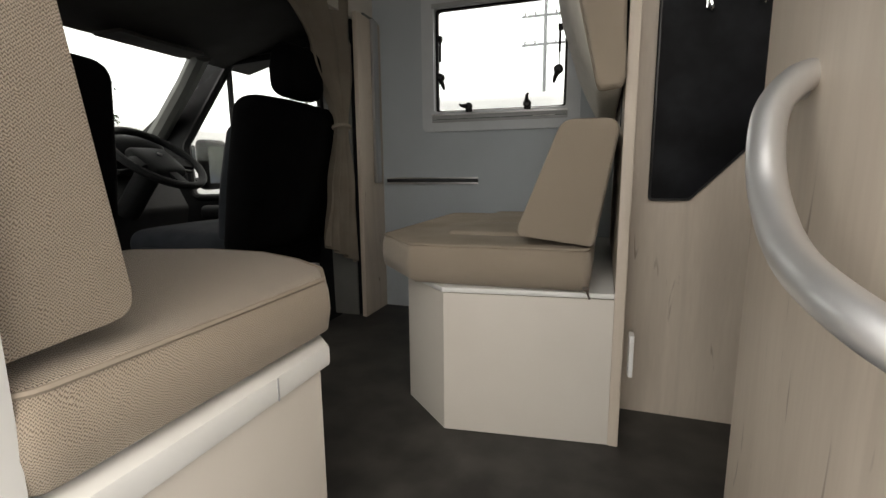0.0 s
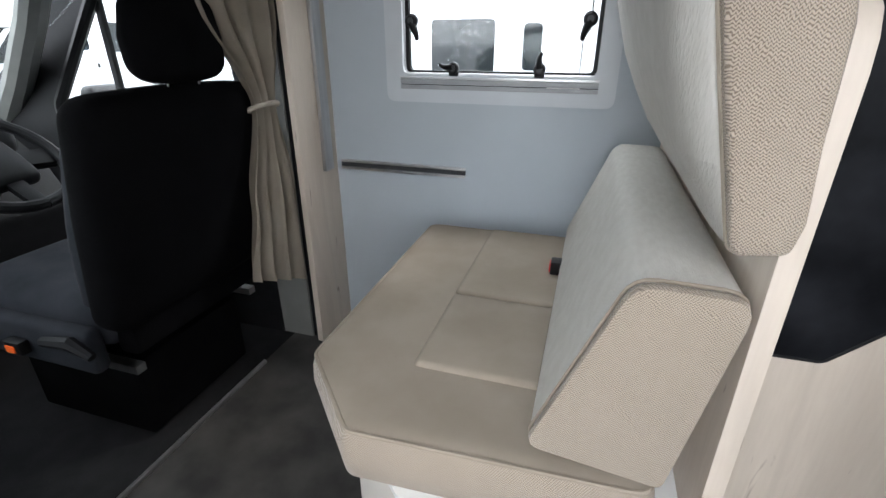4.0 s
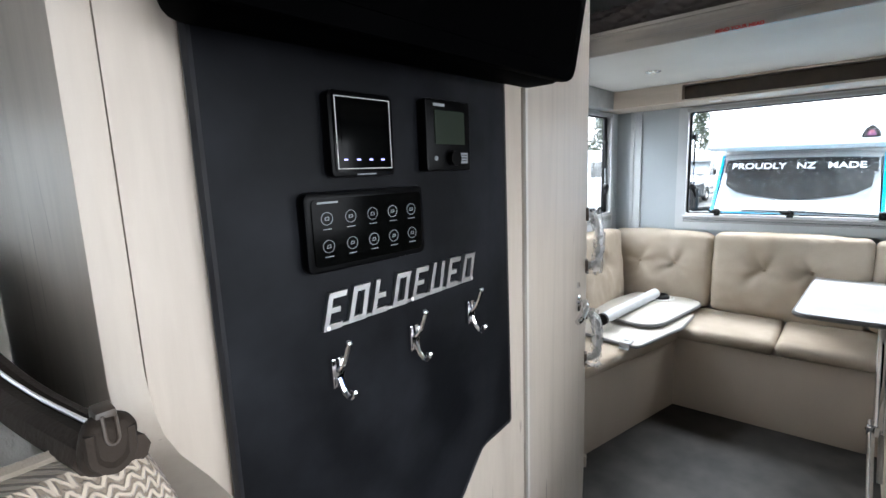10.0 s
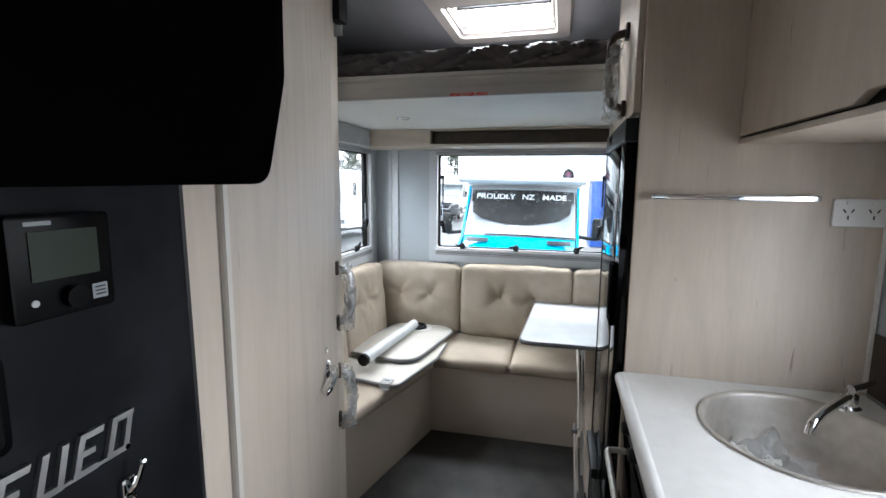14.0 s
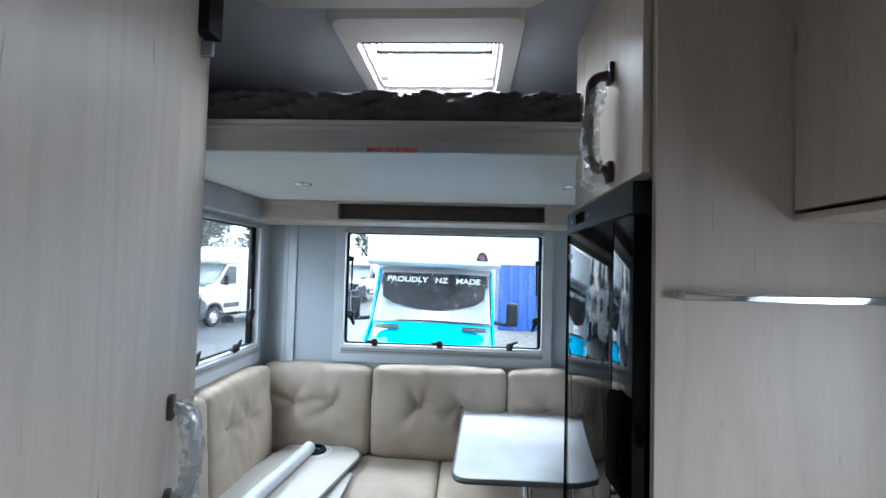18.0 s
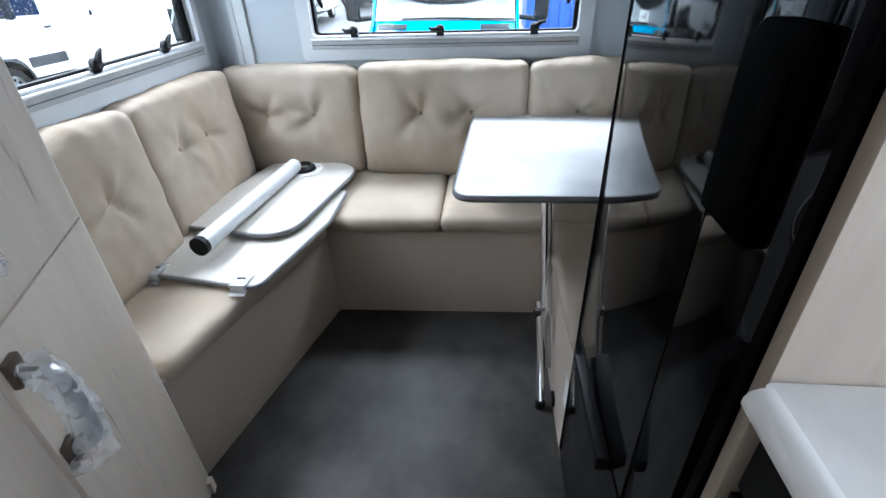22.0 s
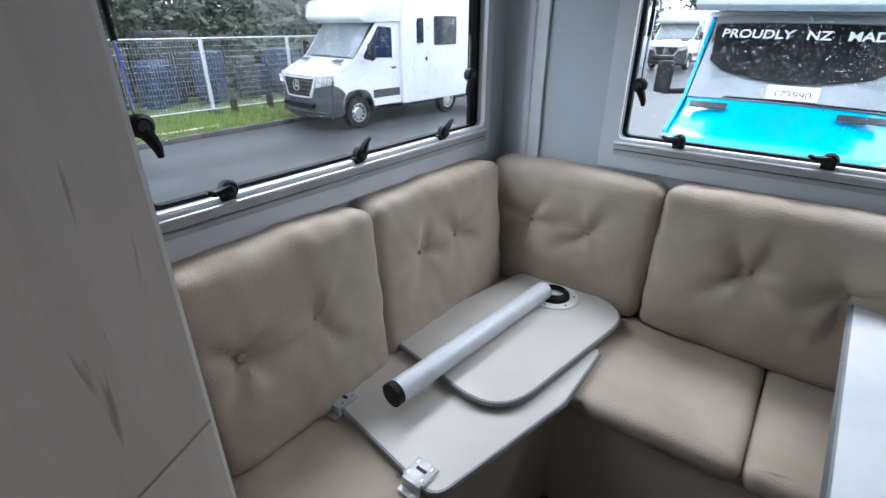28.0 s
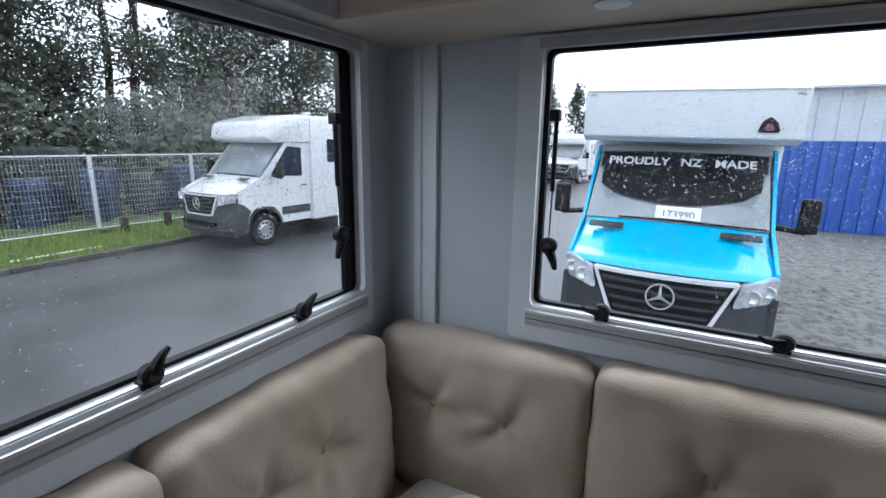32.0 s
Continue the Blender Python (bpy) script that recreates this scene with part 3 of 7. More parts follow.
solid("entry_step_riser", box((-0.2, 1.0, -0.26), (0.38, 1.02, -0.052)), CREAM, "cream riser of the entrance step", "step", "structure")
solid("cab_floor", box((-2.6, 0.5, -0.06), (-1.025, 2.6, -0.012)), RUBBER, "black rubber cab floor mat", "floor", "structure")
solid("wall_north", wall_with_openings("y", NORTH, NORTH + 0.035, FRONT, REAR + 0.035, -0.3, TOP, [WIN_A, WIN_L]), WALL, "pale grey composite side wall panel", "wall", "structure")
solid("wall_south_front", box((FRONT, 0.495, -0.3), (-0.278, 0.53, TOP)), WALL, "pale grey composite side wall panel beside the entrance", "wall", "structure")
solid("entrance_frame", box((-0.2775, 0.49, -0.3), (-0.268, 0.546, TOP), 0.002), WHITE_PLASTIC, "white frame of the open entrance", "door frame", "structure")
solid("wall_south", wall_with_openings("y", SOUTH - 0.035, SOUTH, -0.27, REAR + 0.035, -0.3, TOP, [(-0.27, 0.38, -0.26, 1.8), (0.65, 1.35, 1.10, 1.46)]), WALL, "pale grey composite side wall panel", "wall", "structure")
solid("wall_rear", wall_with_openings("x", REAR, REAR + 0.035, SOUTH, NORTH, -0.3, TOP, [WIN_R]), WALL, "pale grey rear wall panel", "wall", "structure")
solid("ceiling", plate_with_holes(FRONT, REAR, SOUTH, NORTH, TOP, TOP + 0.04, [(2.06, 2.46, 1.345, 1.78)]), LINER, "grey lined ceiling", "ceiling", "structure")
solid("cab_bulkhead", box((FRONT - 0.02, SOUTH, 1.40), (FRONT + 0.01, NORTH, TOP)), CREAM, "cream panel above the cab opening", "wall", "structure")
sill = tube([(-1.02, 1.30, 0.004), (-1.02, 2.13, 0.004)], 0.009, 6)
solid("cab_step_trim", sill, ALU, "aluminium trim along the cab step", "trim", "structure")


# ---- windows ----
def ring(outer, inner, low, high, m, bm=None):
    """A frame between two outlines of equally many points, low to high along m's z."""
    bm = bm or bmesh.new()
    rows = [[bm.verts.new(m @ Vector((*p, h))) for p in pts] for pts, h in ((outer, low), (outer, high), (inner, high), (inner, low))]
    k = len(outer)
    for a in range(4):
        p, q = rows[a], rows[(a + 1) % 4]
        for i in range(k):
            bm.faces.new((p[i], p[(i + 1) % k], q[(i + 1) % k], q[i]))
    return bm


def rect(u0, u1, v0, v1, r):
    return rounded([(u0, v0), (u1, v0), (u1, v1), (u0, v1)], r, 4)


def latch(parent, m, u, v, lean):
    """A black cam latch on the window's lower edge: foot, boss and a swept lever."""
    m = m @ pose(u, v, 0) @ Matrix.Diagonal((1.2, 1.2, 1.1, 1)) @ pose(-u, -v, 0)
    foot = box((u - 0.013, v - 0.004, 0.0), (u + 0.013, v + 0.008, 0.02), 0.002)
    foot.transform(m)
    body = part("window_latch", foot, BLACK, parent, "black plastic window latch")
    boss = lathe([(0.0, -0.011), (0.013, -0.011), (0.0155, -0.006), (0.0155, 0.006), (0.012, 0.011), (0, 0.011)], (0, 0, 0), 16)
    boss.transform(m @ pose(u, v + 0.017, 0.022))
    part("boss", boss, BLACK, body)
    cap = lathe([(0, 0.0), (0.0085, 0.0), (0.0085, 0.0125), (0, 0.0128)], (0, 0, 0), 16)
    cap.transform(m @ pose(u, v + 0.017, 0.022))
    part("button", cap, BUMPER, body, "grey push button")
    path = [(0, 0, 0.004), (0.014, 0.006, 0.005), (0.026, 0.009, 0.005), (0.037, 0.006, 0.003)]
    lever = tube(path, [0.011, 0.009, 0.0065, 0.0045], 8)
    for q in lever.verts:
        q.co.y = q.co.y * 0.9
    lever.transform(m @ pose(u, v + 0.019, 0.024, 0, 0, lean))
    part("lever", lever, BLACK, body)


def stay(parent, m, u, top, low, side):
    """A gas strut stay: bracket, dark sleeve, bright rod and a turned knob with its lever."""
    b = box((u - 0.012, top - 0.014, 0.0), (u + 0.012, top + 0.012, 0.024), 0.003)
    b.transform(m)
    holder = part("window_stay", b, BLACK, parent, "black window stay with a bright rod")
    s = tube([(u + 0.004 * side, top, 0.014), (u + 0.004 * side, top - 0.55 * (top - low), 0.016)], 0.0055, 8)
    s.transform(m)
    part("sleeve", s, BLACK, holder)
    s = tube([(u + 0.004 * side, top - 0.5 * (top - low), 0.016), (u + 0.004 * side, low + 0.03, 0.018)], 0.003, 6)
    s.transform(m)
    part("rod", s, CHROME, holder)
    k = lathe([(0, -0.014), (0.016, -0.014), (0.019, -0.006), (0.019, 0.006), (0.013, 0.013), (0, 0.013)], (0, 0, 0), 14)
    k.transform(m @ pose(u + 0.006 * side, low + 0.012, 0.024) @ Matrix.Diagonal((1.1, 1.1, 1, 1)))
    part("knob", k, BLACK, holder)
    k = lathe([(0, 0), (0.010, 0), (0.010, 0.0145), (0, 0.0148)], (0, 0, 0), 14)
    k.transform(m @ pose(u + 0.006 * side, low + 0.012, 0.024))
    part("button", k, BUMPER, holder, "grey push button")
    k = tube([(0, 0, 0), (0.008, -0.016, 0.002), (0.014, -0.033, 0.0), (0.016, -0.046, -0.002)], [0.012, 0.010, 0.0075, 0.005], 8)
    k.transform(m @ pose(u + 0.006 * side, low + 0.006, 0.027) @ Matrix.Diagonal((1.15 * side, 1.1, 1.1, 1)))
    part("lever", k, BLACK, holder)


def window_unit(name, m, w, h, label, latches, stays, margin=0.056, bottom=0.086, head=0.056):
    """A framed hinged caravan window. Local x along the wall, y up, z into the room; the opening is w by h from the origin."""
    top = thing(name, m.translation, label, "window", kind="structure")
    o, i = rect(-margin, w + margin, -bottom, h + head, 0.03 if head > 0.03 else 0.018), rect(0.004, w - 0.004, 0.004, h - 0.004, 0.022)
    part("window_frame", ring(o, i, 0.0, 0.017, m), FRAME_WHITE, top, "pale plastic window surround")
    part("reveal", ring(rect(0.0, w, 0.0, h, 0.02), rect(0.006, w - 0.006, 0.006, h - 0.006, 0.02), -0.034, 0.002, m), GREY_PLASTIC, top)
    part("seal", ring(rect(0.006, w - 0.006, 0.006, h - 0.006, 0.018), rect(0.018, w - 0.018, 0.014, h - 0.016, 0.016), -0.03, -0.012, m), BLACK, top, "black rubber window seal")
    if w > 0.8:
        for a, b in ((w - (0.045 if head < 0.03 and margin < 0.04 else 0.022), w - 0.014),):
            s = box((a, 0.012, -0.03), (b, h - 0.012, -0.014), 0.002)
            s.transform(m)
            part("side_band", s, BLACK, top, "black band printed along the pane")
    for v0, v1, z, mat in ((-0.011, -0.004, 0.026, SATIN), (-0.003, 0.008, 0.014, SATIN), (-0.027, -0.012, 0.022, GREY_PLASTIC), (-0.031, -0.0275, 0.018, BUMPER), (-0.044, -0.0315, 0.021, GREY_PLASTIC)):
        s = box((-0.004, v0, 0.0), (w + 0.004, v1, z), 0.002)
        s.transform(m)
        part("blind_track", s, mat, top, "ridged grey blind track")
    s = box((-0.004, h - 0.010, 0.0), (w + 0.004, h + 0.012, 0.02), 0.003)
    s.transform(m)
    part("blind_case", s, GREY_PLASTIC, top, "grey roller blind case")
    g = box((0.008, 0.008, -0.024), (w - 0.008, h - 0.008, -0.020))
    g.transform(m)
    pane = part("pane", g, CLEAR, top, "clear rain-spotted acrylic pane")
    pane.visible_shadow = False
    rnd = random.Random(int(w * 1000) + int(h * 100))
    bm = bmesh.new()
    for k in range(int(21000 * w * h)):
        u, v, r = rnd.uniform(0.02, w - 0.02), 0.02 + (h - 0.04) * rnd.random() ** 0.6, 0.0005 + 0.0010 * rnd.random() ** 3
        tall = rnd.uniform(1.0, 1.5)
        low = [bm.verts.new(m @ Vector((u + r * math.cos(a), v + r * tall * math.sin(a), -0.0245))) for a in (math.pi * i / 3 for i in range(0, 6))]
        mid = [bm.verts.new(m @ Vector((u + 0.65 * r * math.cos(a), v + 0.65 * r * tall * math.sin(a), -0.0245 - 0.6 * r))) for a in (math.pi * i / 3 for i in range(6))]
        tip = bm.verts.new(m @ Vector((u, v, -0.0245 - 0.85 * r)))
        for i in range(6):
            bm.faces.new((low[i], low[(i + 1) % 6], mid[(i + 1) % 6], mid[i]))
            bm.faces.new((mid[i], mid[(i + 1) % 6], tip))
        bm.faces.new(low[::-1])
    drops = solid("raindrops", bm, RAIN, "clear raindrops scattered on the window pane", "raindrops", "stuff", smooth=180)
    drops.visible_shadow = False
    for u, lean in latches:
        latch(top, m, u, 0.004, lean)
    for u, t, l, side in stays:
        stay(top, m, u, t, l, side)
    return top


M_NORTH = Matrix(((1, 0, 0, 0), (0, 0, -1, NORTH), (0, 1, 0, 0), (0, 0, 0, 1)))
M_REAR = Matrix(((0, 0, -1, REAR), (-1, 0, 0, 0), (0, 1, 0, 0), (0, 0, 0, 1)))
window_unit("window_1", M_NORTH @ pose(WIN_A[0], WIN_A[2], 0), 0.63, 0.485, "small hinged window above the dinette bench", ((0.18, 160), (0.455, 75)), ((0.035, 0.34, 0.15, 1), (0.595, 0.34, 0.15, -1)))
window_unit("window_2", M_NORTH @ pose(WIN_L[0], WIN_L[2], 0), 1.08, 0.62, "wide hinged window above the lounge bench", ((0.145, 168), (0.50, 40), (0.842, 30)), ((0.014, 0.47, 0.155, 1), (0.985, 0.45, 0.165, -1)), 0.03, 0.09, 0.018)
window_unit("window_3", M_REAR @ pose(-WIN_R[1], WIN_R[2], 0), 1.08, 0.624, "wide hinged rear window above the lounge bench", ((0.181, 165), (0.533, 165), (0.907, 15)), ((0.040, 0.47, 0.155, 1), (1.05, 0.47, 0.15, -1)), 0.05, 0.088, 0.018)
v = box((0.0, 0.0, 0.0), (0.10, 0.012, 0.004), 0.001)
v.transform(M_NORTH @ pose(-0.12, 0.945, 0.014))
label_strip = solid("window_label", v, WHITE_PLASTIC, "small printed strip on the window surround", "label")
for k in range(9):
    v = box((0.006 + k * 0.01, 0.003, 0.004), (0.013 + k * 0.01, 0.009, 0.0045))
    v.transform(M_NORTH @ pose(-0.12, 0.945, 0.014))
    part("print", v, BLACK_PRINT, label_strip)

# rail for the dinette table and the corner posts
r = thing("table_rail", (-0.6, 2.54, 0.663), "grey aluminium table rail on the wall", "rail", kind="structure")
part("upper_lip", box((-0.86, 2.529, 0.672), (-0.377, NORTH, 0.680), 0.001), ALU, r)
part("lower_lip", box((-0.86, 2.529, 0.646), (-0.377, NORTH, 0.655), 0.001), ALU, r)
part("channel", box((-0.86, 2.536, 0.655), (-0.377, NORTH, 0.672)), BUMPER, r)
solid("corner_post", prism(rounded([(REAR, 2.385), (REAR, 2.455), (REAR - 0.012, 2.455), (REAR - 0.012, 2.435), (REAR - 0.006, 2.43), (REAR - 0.006, 2.412), (REAR - 0.014, 2.408), (REAR - 0.014, 2.385)], 0.0), "z", 0.5, 1.66), FRAME_WHITE, "pale slotted bed rail in the corner", "rail", kind="structure")

# ---- partitions of the washroom and the kitchen ----
low_edge = [(1.512, -0.0), (1.512, 1.06), (1.516, 1.09), (1.527, 1.115), (1.545, 1.13), (1.57, 1.137), (1.62, 1.136), (1.67, 1.131), (1.70, 1.135), (1.718, 1.15), (1.7265, 1.175), (1.727, 1.20), (1.727, TOP), (NORTH, TOP), (NORTH, 0.0)]
solid("wall_partition", prism(low_edge, "x", 0.236, 0.262, 0.003), MAPLE, "pale maple partition behind the dinette bench", "wall", "structure")
solid("wall_washroom", box((0.2625, 1.7275, 0.0), (0.8175, 1.76, TOP)), MAPLE, "pale maple washroom wall", "wall", "structure")
jamb = thing("door_jamb", (0.82, 1.74, 0), "pale door jamb with dark seals", "door frame", kind="structure")
part("stile", box((0.8248, 1.734, 0.0), (0.8282, 1.765, TOP)), JAMB, jamb, "grey-brown stile")
part("seal", box((0.8180, 1.736, 0.0), (0.8247, 1.75, TOP)), BLACK_EDGE, jamb)
part("seal", box((0.8283, 1.738, 0.0), (0.8345, 1.75, TOP)), BLACK_EDGE, jamb)

DOOR_A, DOOR_B = Vector((0.835, 1.734)), Vector((1.637, 1.988))


def along_door(t, out=0.0):
    d = (DOOR_B - DOOR_A).normalized()
    n = Vector((d.y, -d.x))
    p = DOOR_A + (DOOR_B - DOOR_A) * t + n * out
    return p.x, p.y


door = thing("door_1", (*DOOR_A, 0), "closed pale maple washroom door", "door", kind="structure")
part("leaf", prism([along_door(0, 0), along_door(1, 0), along_door(1, -0.03), along_door(0, -0.03)], "z", 0.02, 1.98, 0.003), MAPLE, door)
part("hinge_strip", prism([along_door(0.0, 0.004), along_door(0.018, 0.004), along_door(0.018, 0.0), along_door(0.0, 0.0)], "z", 0.02, 1.98), CREAM, door)
hx, hy = along_door(0.785, 0)
dd = (DOOR_B - DOOR_A).normalized()
angle = math.degrees(math.atan2(dd.y, dd.x))
plate = lathe([(0, 0), (0.026, 0), (0.026, 0.004), (0.022, 0.009), (0.012, 0.011), (0.012, 0.032), (0, 0.034)], (0, 0, 0), 20)
plate.transform(pose(hx, hy, 0.913, 90, 0, angle))
handle = part("door_handle", plate, CHROME, door, "chrome lever handle")
lev = tube(bend([(0.0, 0, 0.026), (-0.03, -0.004, 0.030), (-0.085, -0.022, 0.022), (-0.10, -0.03, 0.014)], 0.02), [0.0095] * 3 + [0.0105] * 9 + [0.009] * 2, 10)
lev.transform(pose(hx, hy, 0.913, 90, 0, angle))
part("lever", lev, CHROME, handle)
lk = lathe([(0, 0), (0.010, 0), (0.010, 0.006), (0, 0.008)], (0, 0, 0), 14)
lk.transform(pose(hx - 0.01, hy - 0.003, 0.972, 90, 0, angle))
part("lock_knob", lk, CHROME, handle)

PX, PY, QX, QY = 1.65, 1.996, 2.0, 2.147
corner = thing("wall_washroom_rear", (PX, PY, 0), "pale maple corner panel beside the lounge", "wall", kind="structure")
back = Vector((-(QY - PY), QX - PX)).normalized() * 0.03
part("lower_panel", prism([(PX, PY), (QX, QY), (QX + back.x, QY + back.y), (PX + back.x, PY + back.y)], "z", 0.0, 0.872, 0.0015), MAPLE, corner)
part("upper_panel", prism([(PX, PY), (QX, QY), (QX + back.x, QY + back.y), (PX + back.x, PY + back.y)], "z", 0.876, TOP, 0.0015), MAPLE, corner)
part("side_panel", prism([(QX + 0.002, QY + 0.004), (2.072, NORTH), (2.045, NORTH), (QX - 0.022, QY + 0.014)], "z", 0.0, TOP, 0.001), MAPLE, corner)
part("edge_strip", prism([(QX, QY), (QX + 0.006, QY + 0.004), (QX + 0.001, QY + 0.014), (QX - 0.004, QY + 0.01)], "z", 0.0, TOP), CREAM, corner)
part("foot_trim", prism([(QX - 0.02, QY - 0.02), (QX + 0.002, QY - 0.012), (QX - 0.004, QY + 0.004), (QX - 0.026, QY - 0.006)], "z", 0.0, 0.05, 0.002), MAPLE, corner)

solid("wall_kitchen_end", prism(rounded([(SOUTH, 0.0), (1.075, 0.0), (1.075, TOP), (SOUTH, TOP)], 0.0), "x", 0.396, 0.42, 0.002), MAPLE, "pale maple panel at the end of the kitchen", "wall", "structure")
solid("wall_kitchen_fridge", box((1.594, SOUTH, 0.0), (1.613, 1.126, TOP), 0.002), MAPLE, "pale maple panel between worktop and fridge", "wall", "structure")
solid("splashback", box((0.42, SOUTH, 0.953), (1.592, SOUTH + 0.006, 1.098)), DARK_WALL, "dark brown glossy splashback", "wall", "structure")
solid("kitchen_corner_bead", box((1.585, SOUTH + 0.007, 0.953), (1.5935, SOUTH + 0.014, 1.53)), WHITE_PLASTIC, "white corner bead", "trim", "structure")


def hatch(name, x0, x1, y0, y1, label, dark):
    """A roof hatch: flared inner surround, lined well, cross rods and an acrylic dome."""
    top = thing(name, ((x0 + x1) / 2, (y0 + y1) / 2, TOP), label, "roof hatch", kind="structure")
    m = pose(0, 0, 0)
    o, i = rect(x0 - 0.115, x1 + (0.03 if dark else 0.105), y0 - (0.03 if dark else 0.05), y1 + (0.03 if dark else 0.045), 0.05), rect(x0 + 0.01, x1 - 0.01, y0 + 0.01, y1 - 0.01, 0.03)
    bm = bmesh.new()
    loops = [(o, TOP - 0.001), (rect(x0 - 0.10, x1 + (0.022 if dark else 0.092), y0 - (0.022 if dark else 0.04), y1 + (0.022 if dark else 0.035), 0.045), TOP - 0.022), (i, TOP - 0.030), (i if dark else rect(x0 + 0.035, x1 - 0.02, y0 + 0.055, y1 - 0.055, 0.03), TOP - 0.004 if dark else TOP + 0.095)]
    rows = [[bm.verts.new((*p, z)) for p in pts] for pts, z in loops]
    for a, b in zip(rows, rows[1:]):
        for k in range(len(a)):
            bm.faces.new((a[k], a[(k + 1) % len(a)], b[(k + 1) % len(a)], b[k]))
    part("surround", bm, LINER if dark else CREAM, top)
    if dark:
        part("closed_blind", box((x0, y0, TOP - 0.024), (x1, y1, TOP - 0.012)), BLACK, top, "dark closed blind")
        return top
    for k, (d, z) in enumerate(((0.012, -0.012), (0.020, 0.014), (0.029, 0.040), (0.038, 0.064))):
        part("blind_frame", ring(rect(x0 + d, x1 - d, y0 + d, y1 - d, 0.025), rect(x0 + d + 0.012, x1 - d - 0.012, y0 + d + 0.012, y1 - d - 0.012, 0.02), TOP + z, TOP + z + 0.012, m), BLACK if dark else CREAM, top, "stepped blind frame")
    part("blind_rail", box((x0 + 0.012, y0 + 0.02, TOP - 0.026), (x0 + 0.03, y1 - 0.02, TOP - 0.012), 0.002), BLACK, top)
    part("cross_rod", tube([((x0 + x1) / 2, y0 + 0.012, TOP + 0.03), ((x0 + x1) / 2, y1 - 0.012, TOP + 0.03)], 0.006, 8), BLACK, top)
    rod = part("handle_rod", tube([(x1 - 0.07, y0 + 0.04, TOP + 0.012), (x1 - 0.07, y1 - 0.04, TOP + 0.012)], 0.008, 8), WHITE_PLASTIC, top)
    for y in (y0 + 0.03, y1 - 0.03):
        part("rod_end", box((x1 - 0.085, y - 0.018, TOP - 0.002), (x1 - 0.052, y + 0.018, TOP + 0.03), 0.005), WHITE_PLASTIC, rod)
    return top


hatch("roof_hatch", 2.06, 2.46, 1.345, 1.78, "cream framed roof hatch above the bed", False)
hatch("roof_hatch", 1.30, 1.735, 1.36, 1.83, "grey framed roof hatch with its dark blind shut", True)
solid("ceiling_panel", prism([(1.15, 1.15), (1.80, 1.16), (1.935, 1.30), (1.935, 1.95), (1.79, 2.055), (1.15, 2.0)], "z", TOP - 0.010, TOP - 0.0005, 0.003), CREAM, "pale cream ceiling panel round the dark hatch", "ceiling panel", "structure")
for x, y in ((1.87, 1.56), (1.76, 2.02), (1.77, 1.18)):
    s = lathe([(0, -0.008), (0.007, -0.006), (0.009, 0.0), (0, 0.0)], (x, y, TOP - 0.010), 12)
    solid("ceiling_screw", s, GREY_PLASTIC, "small grey screw cap in the ceiling", "screw cap", group="ceiling screw caps")

# ---- lounge ----
bed = thing("drop_down_bed", (1.9, 1.65, 1.72), "grey drop-down bed raised under the ceiling", "bed")
part("underside", box((2.050, SOUTH + 0.004, 1.757), (3.34, 2.455, 1.772)), CEILING_WHITE, bed, "white board under the bed")
front = [(2.035, 1.750), (2.035, 1.757), (2.040, 1.765), (2.040, 1.813), (2.035, 1.818), (2.035, 1.822), (2.040, 1.827), (2.037, 1.838), (2.049, 1.840), (2.049, 1.750)]
for z in (1.784, 1.790):
    part("rail_groove", box((2.0392, 1.28, z), (2.0399, 2.02, z + 0.0018)), GREY_PLASTIC, bed)
part("front_rail", prism([(p[0], p[1]) for p in front], "y", 1.144, 2.190), SILVER, bed, "satin silver front rail")
bm = bmesh.new()
rows = []
for i in range(141):
    y = 1.146 + (2.185 - 1.146) * i / 140
    row = []
    for j in range(15):
        t = j / 14
        z = 1.838 + 0.088 * t
        fold = 1 - abs(2 * noise.noise(Vector((y * 8 + t * 2.4, t * 0.8, 0.3))))
        fine = 1 - abs(2 * noise.noise(Vector((y * 21 - t * 3.2, t * 1.5, 4.0))))
        x = 2.084 - 0.018 * math.sin(math.pi * min(0.15 + t * 0.7, 1)) - 0.028 * fold ** 3 * (0.3 + 0.7 * t) - 0.010 * fine ** 2
        row.append(bm.verts.new((x, y, z + 0.003 * noise.noise(Vector((y * 5, t, 7))))))
    row.append(bm.verts.new((2.107, y, 1.928)))
    row.append(bm.verts.new((2.192, y, 1.925)))
    rows.append(row)
for a, b in zip(rows, rows[1:]):
    for k in range(16):
        bm.faces.new((a[k], a[k + 1], b[k + 1], b[k]))
part("mattress_cover", bm, SHEET, bed, "wrinkled dark grey mattress cover", 60)
part("mattress", box((2.14, SOUTH + 0.01, 1.776), (3.33, 2.45, 1.915), 0.02), SHEET, bed)
lettering("MIND YOUR HEAD", Matrix(((0, 0, -1, 2.0345), (-1, 0, 0, 1.650), (0, 1, 0, 1.756), (0, 0, 0, 1))), 0.0118, RED_PRINT, "warning_lettering", bed, 0.0004, "small red warning words", weight=0.0004)


def downlight(x, y):
    top = thing("downlight", (x, y, 1.757), "round white recessed downlight under the bed", "ceiling light", "downlights")
    part("bezel", lathe([(0.034, 0.0), (0.036, -0.004), (0.030, -0.007), (0.022, -0.004), (0.022, 0.0)], (x, y, 1.757), 24), CHROME, top)
    part("lens", lathe([(0.022, -0.003), (0.012, -0.0045), (0, -0.005)], (x, y, 1.757), 20), WHITE_PLASTIC, top)


downlight(2.573, 2.087)
downlight(2.555, 1.067)

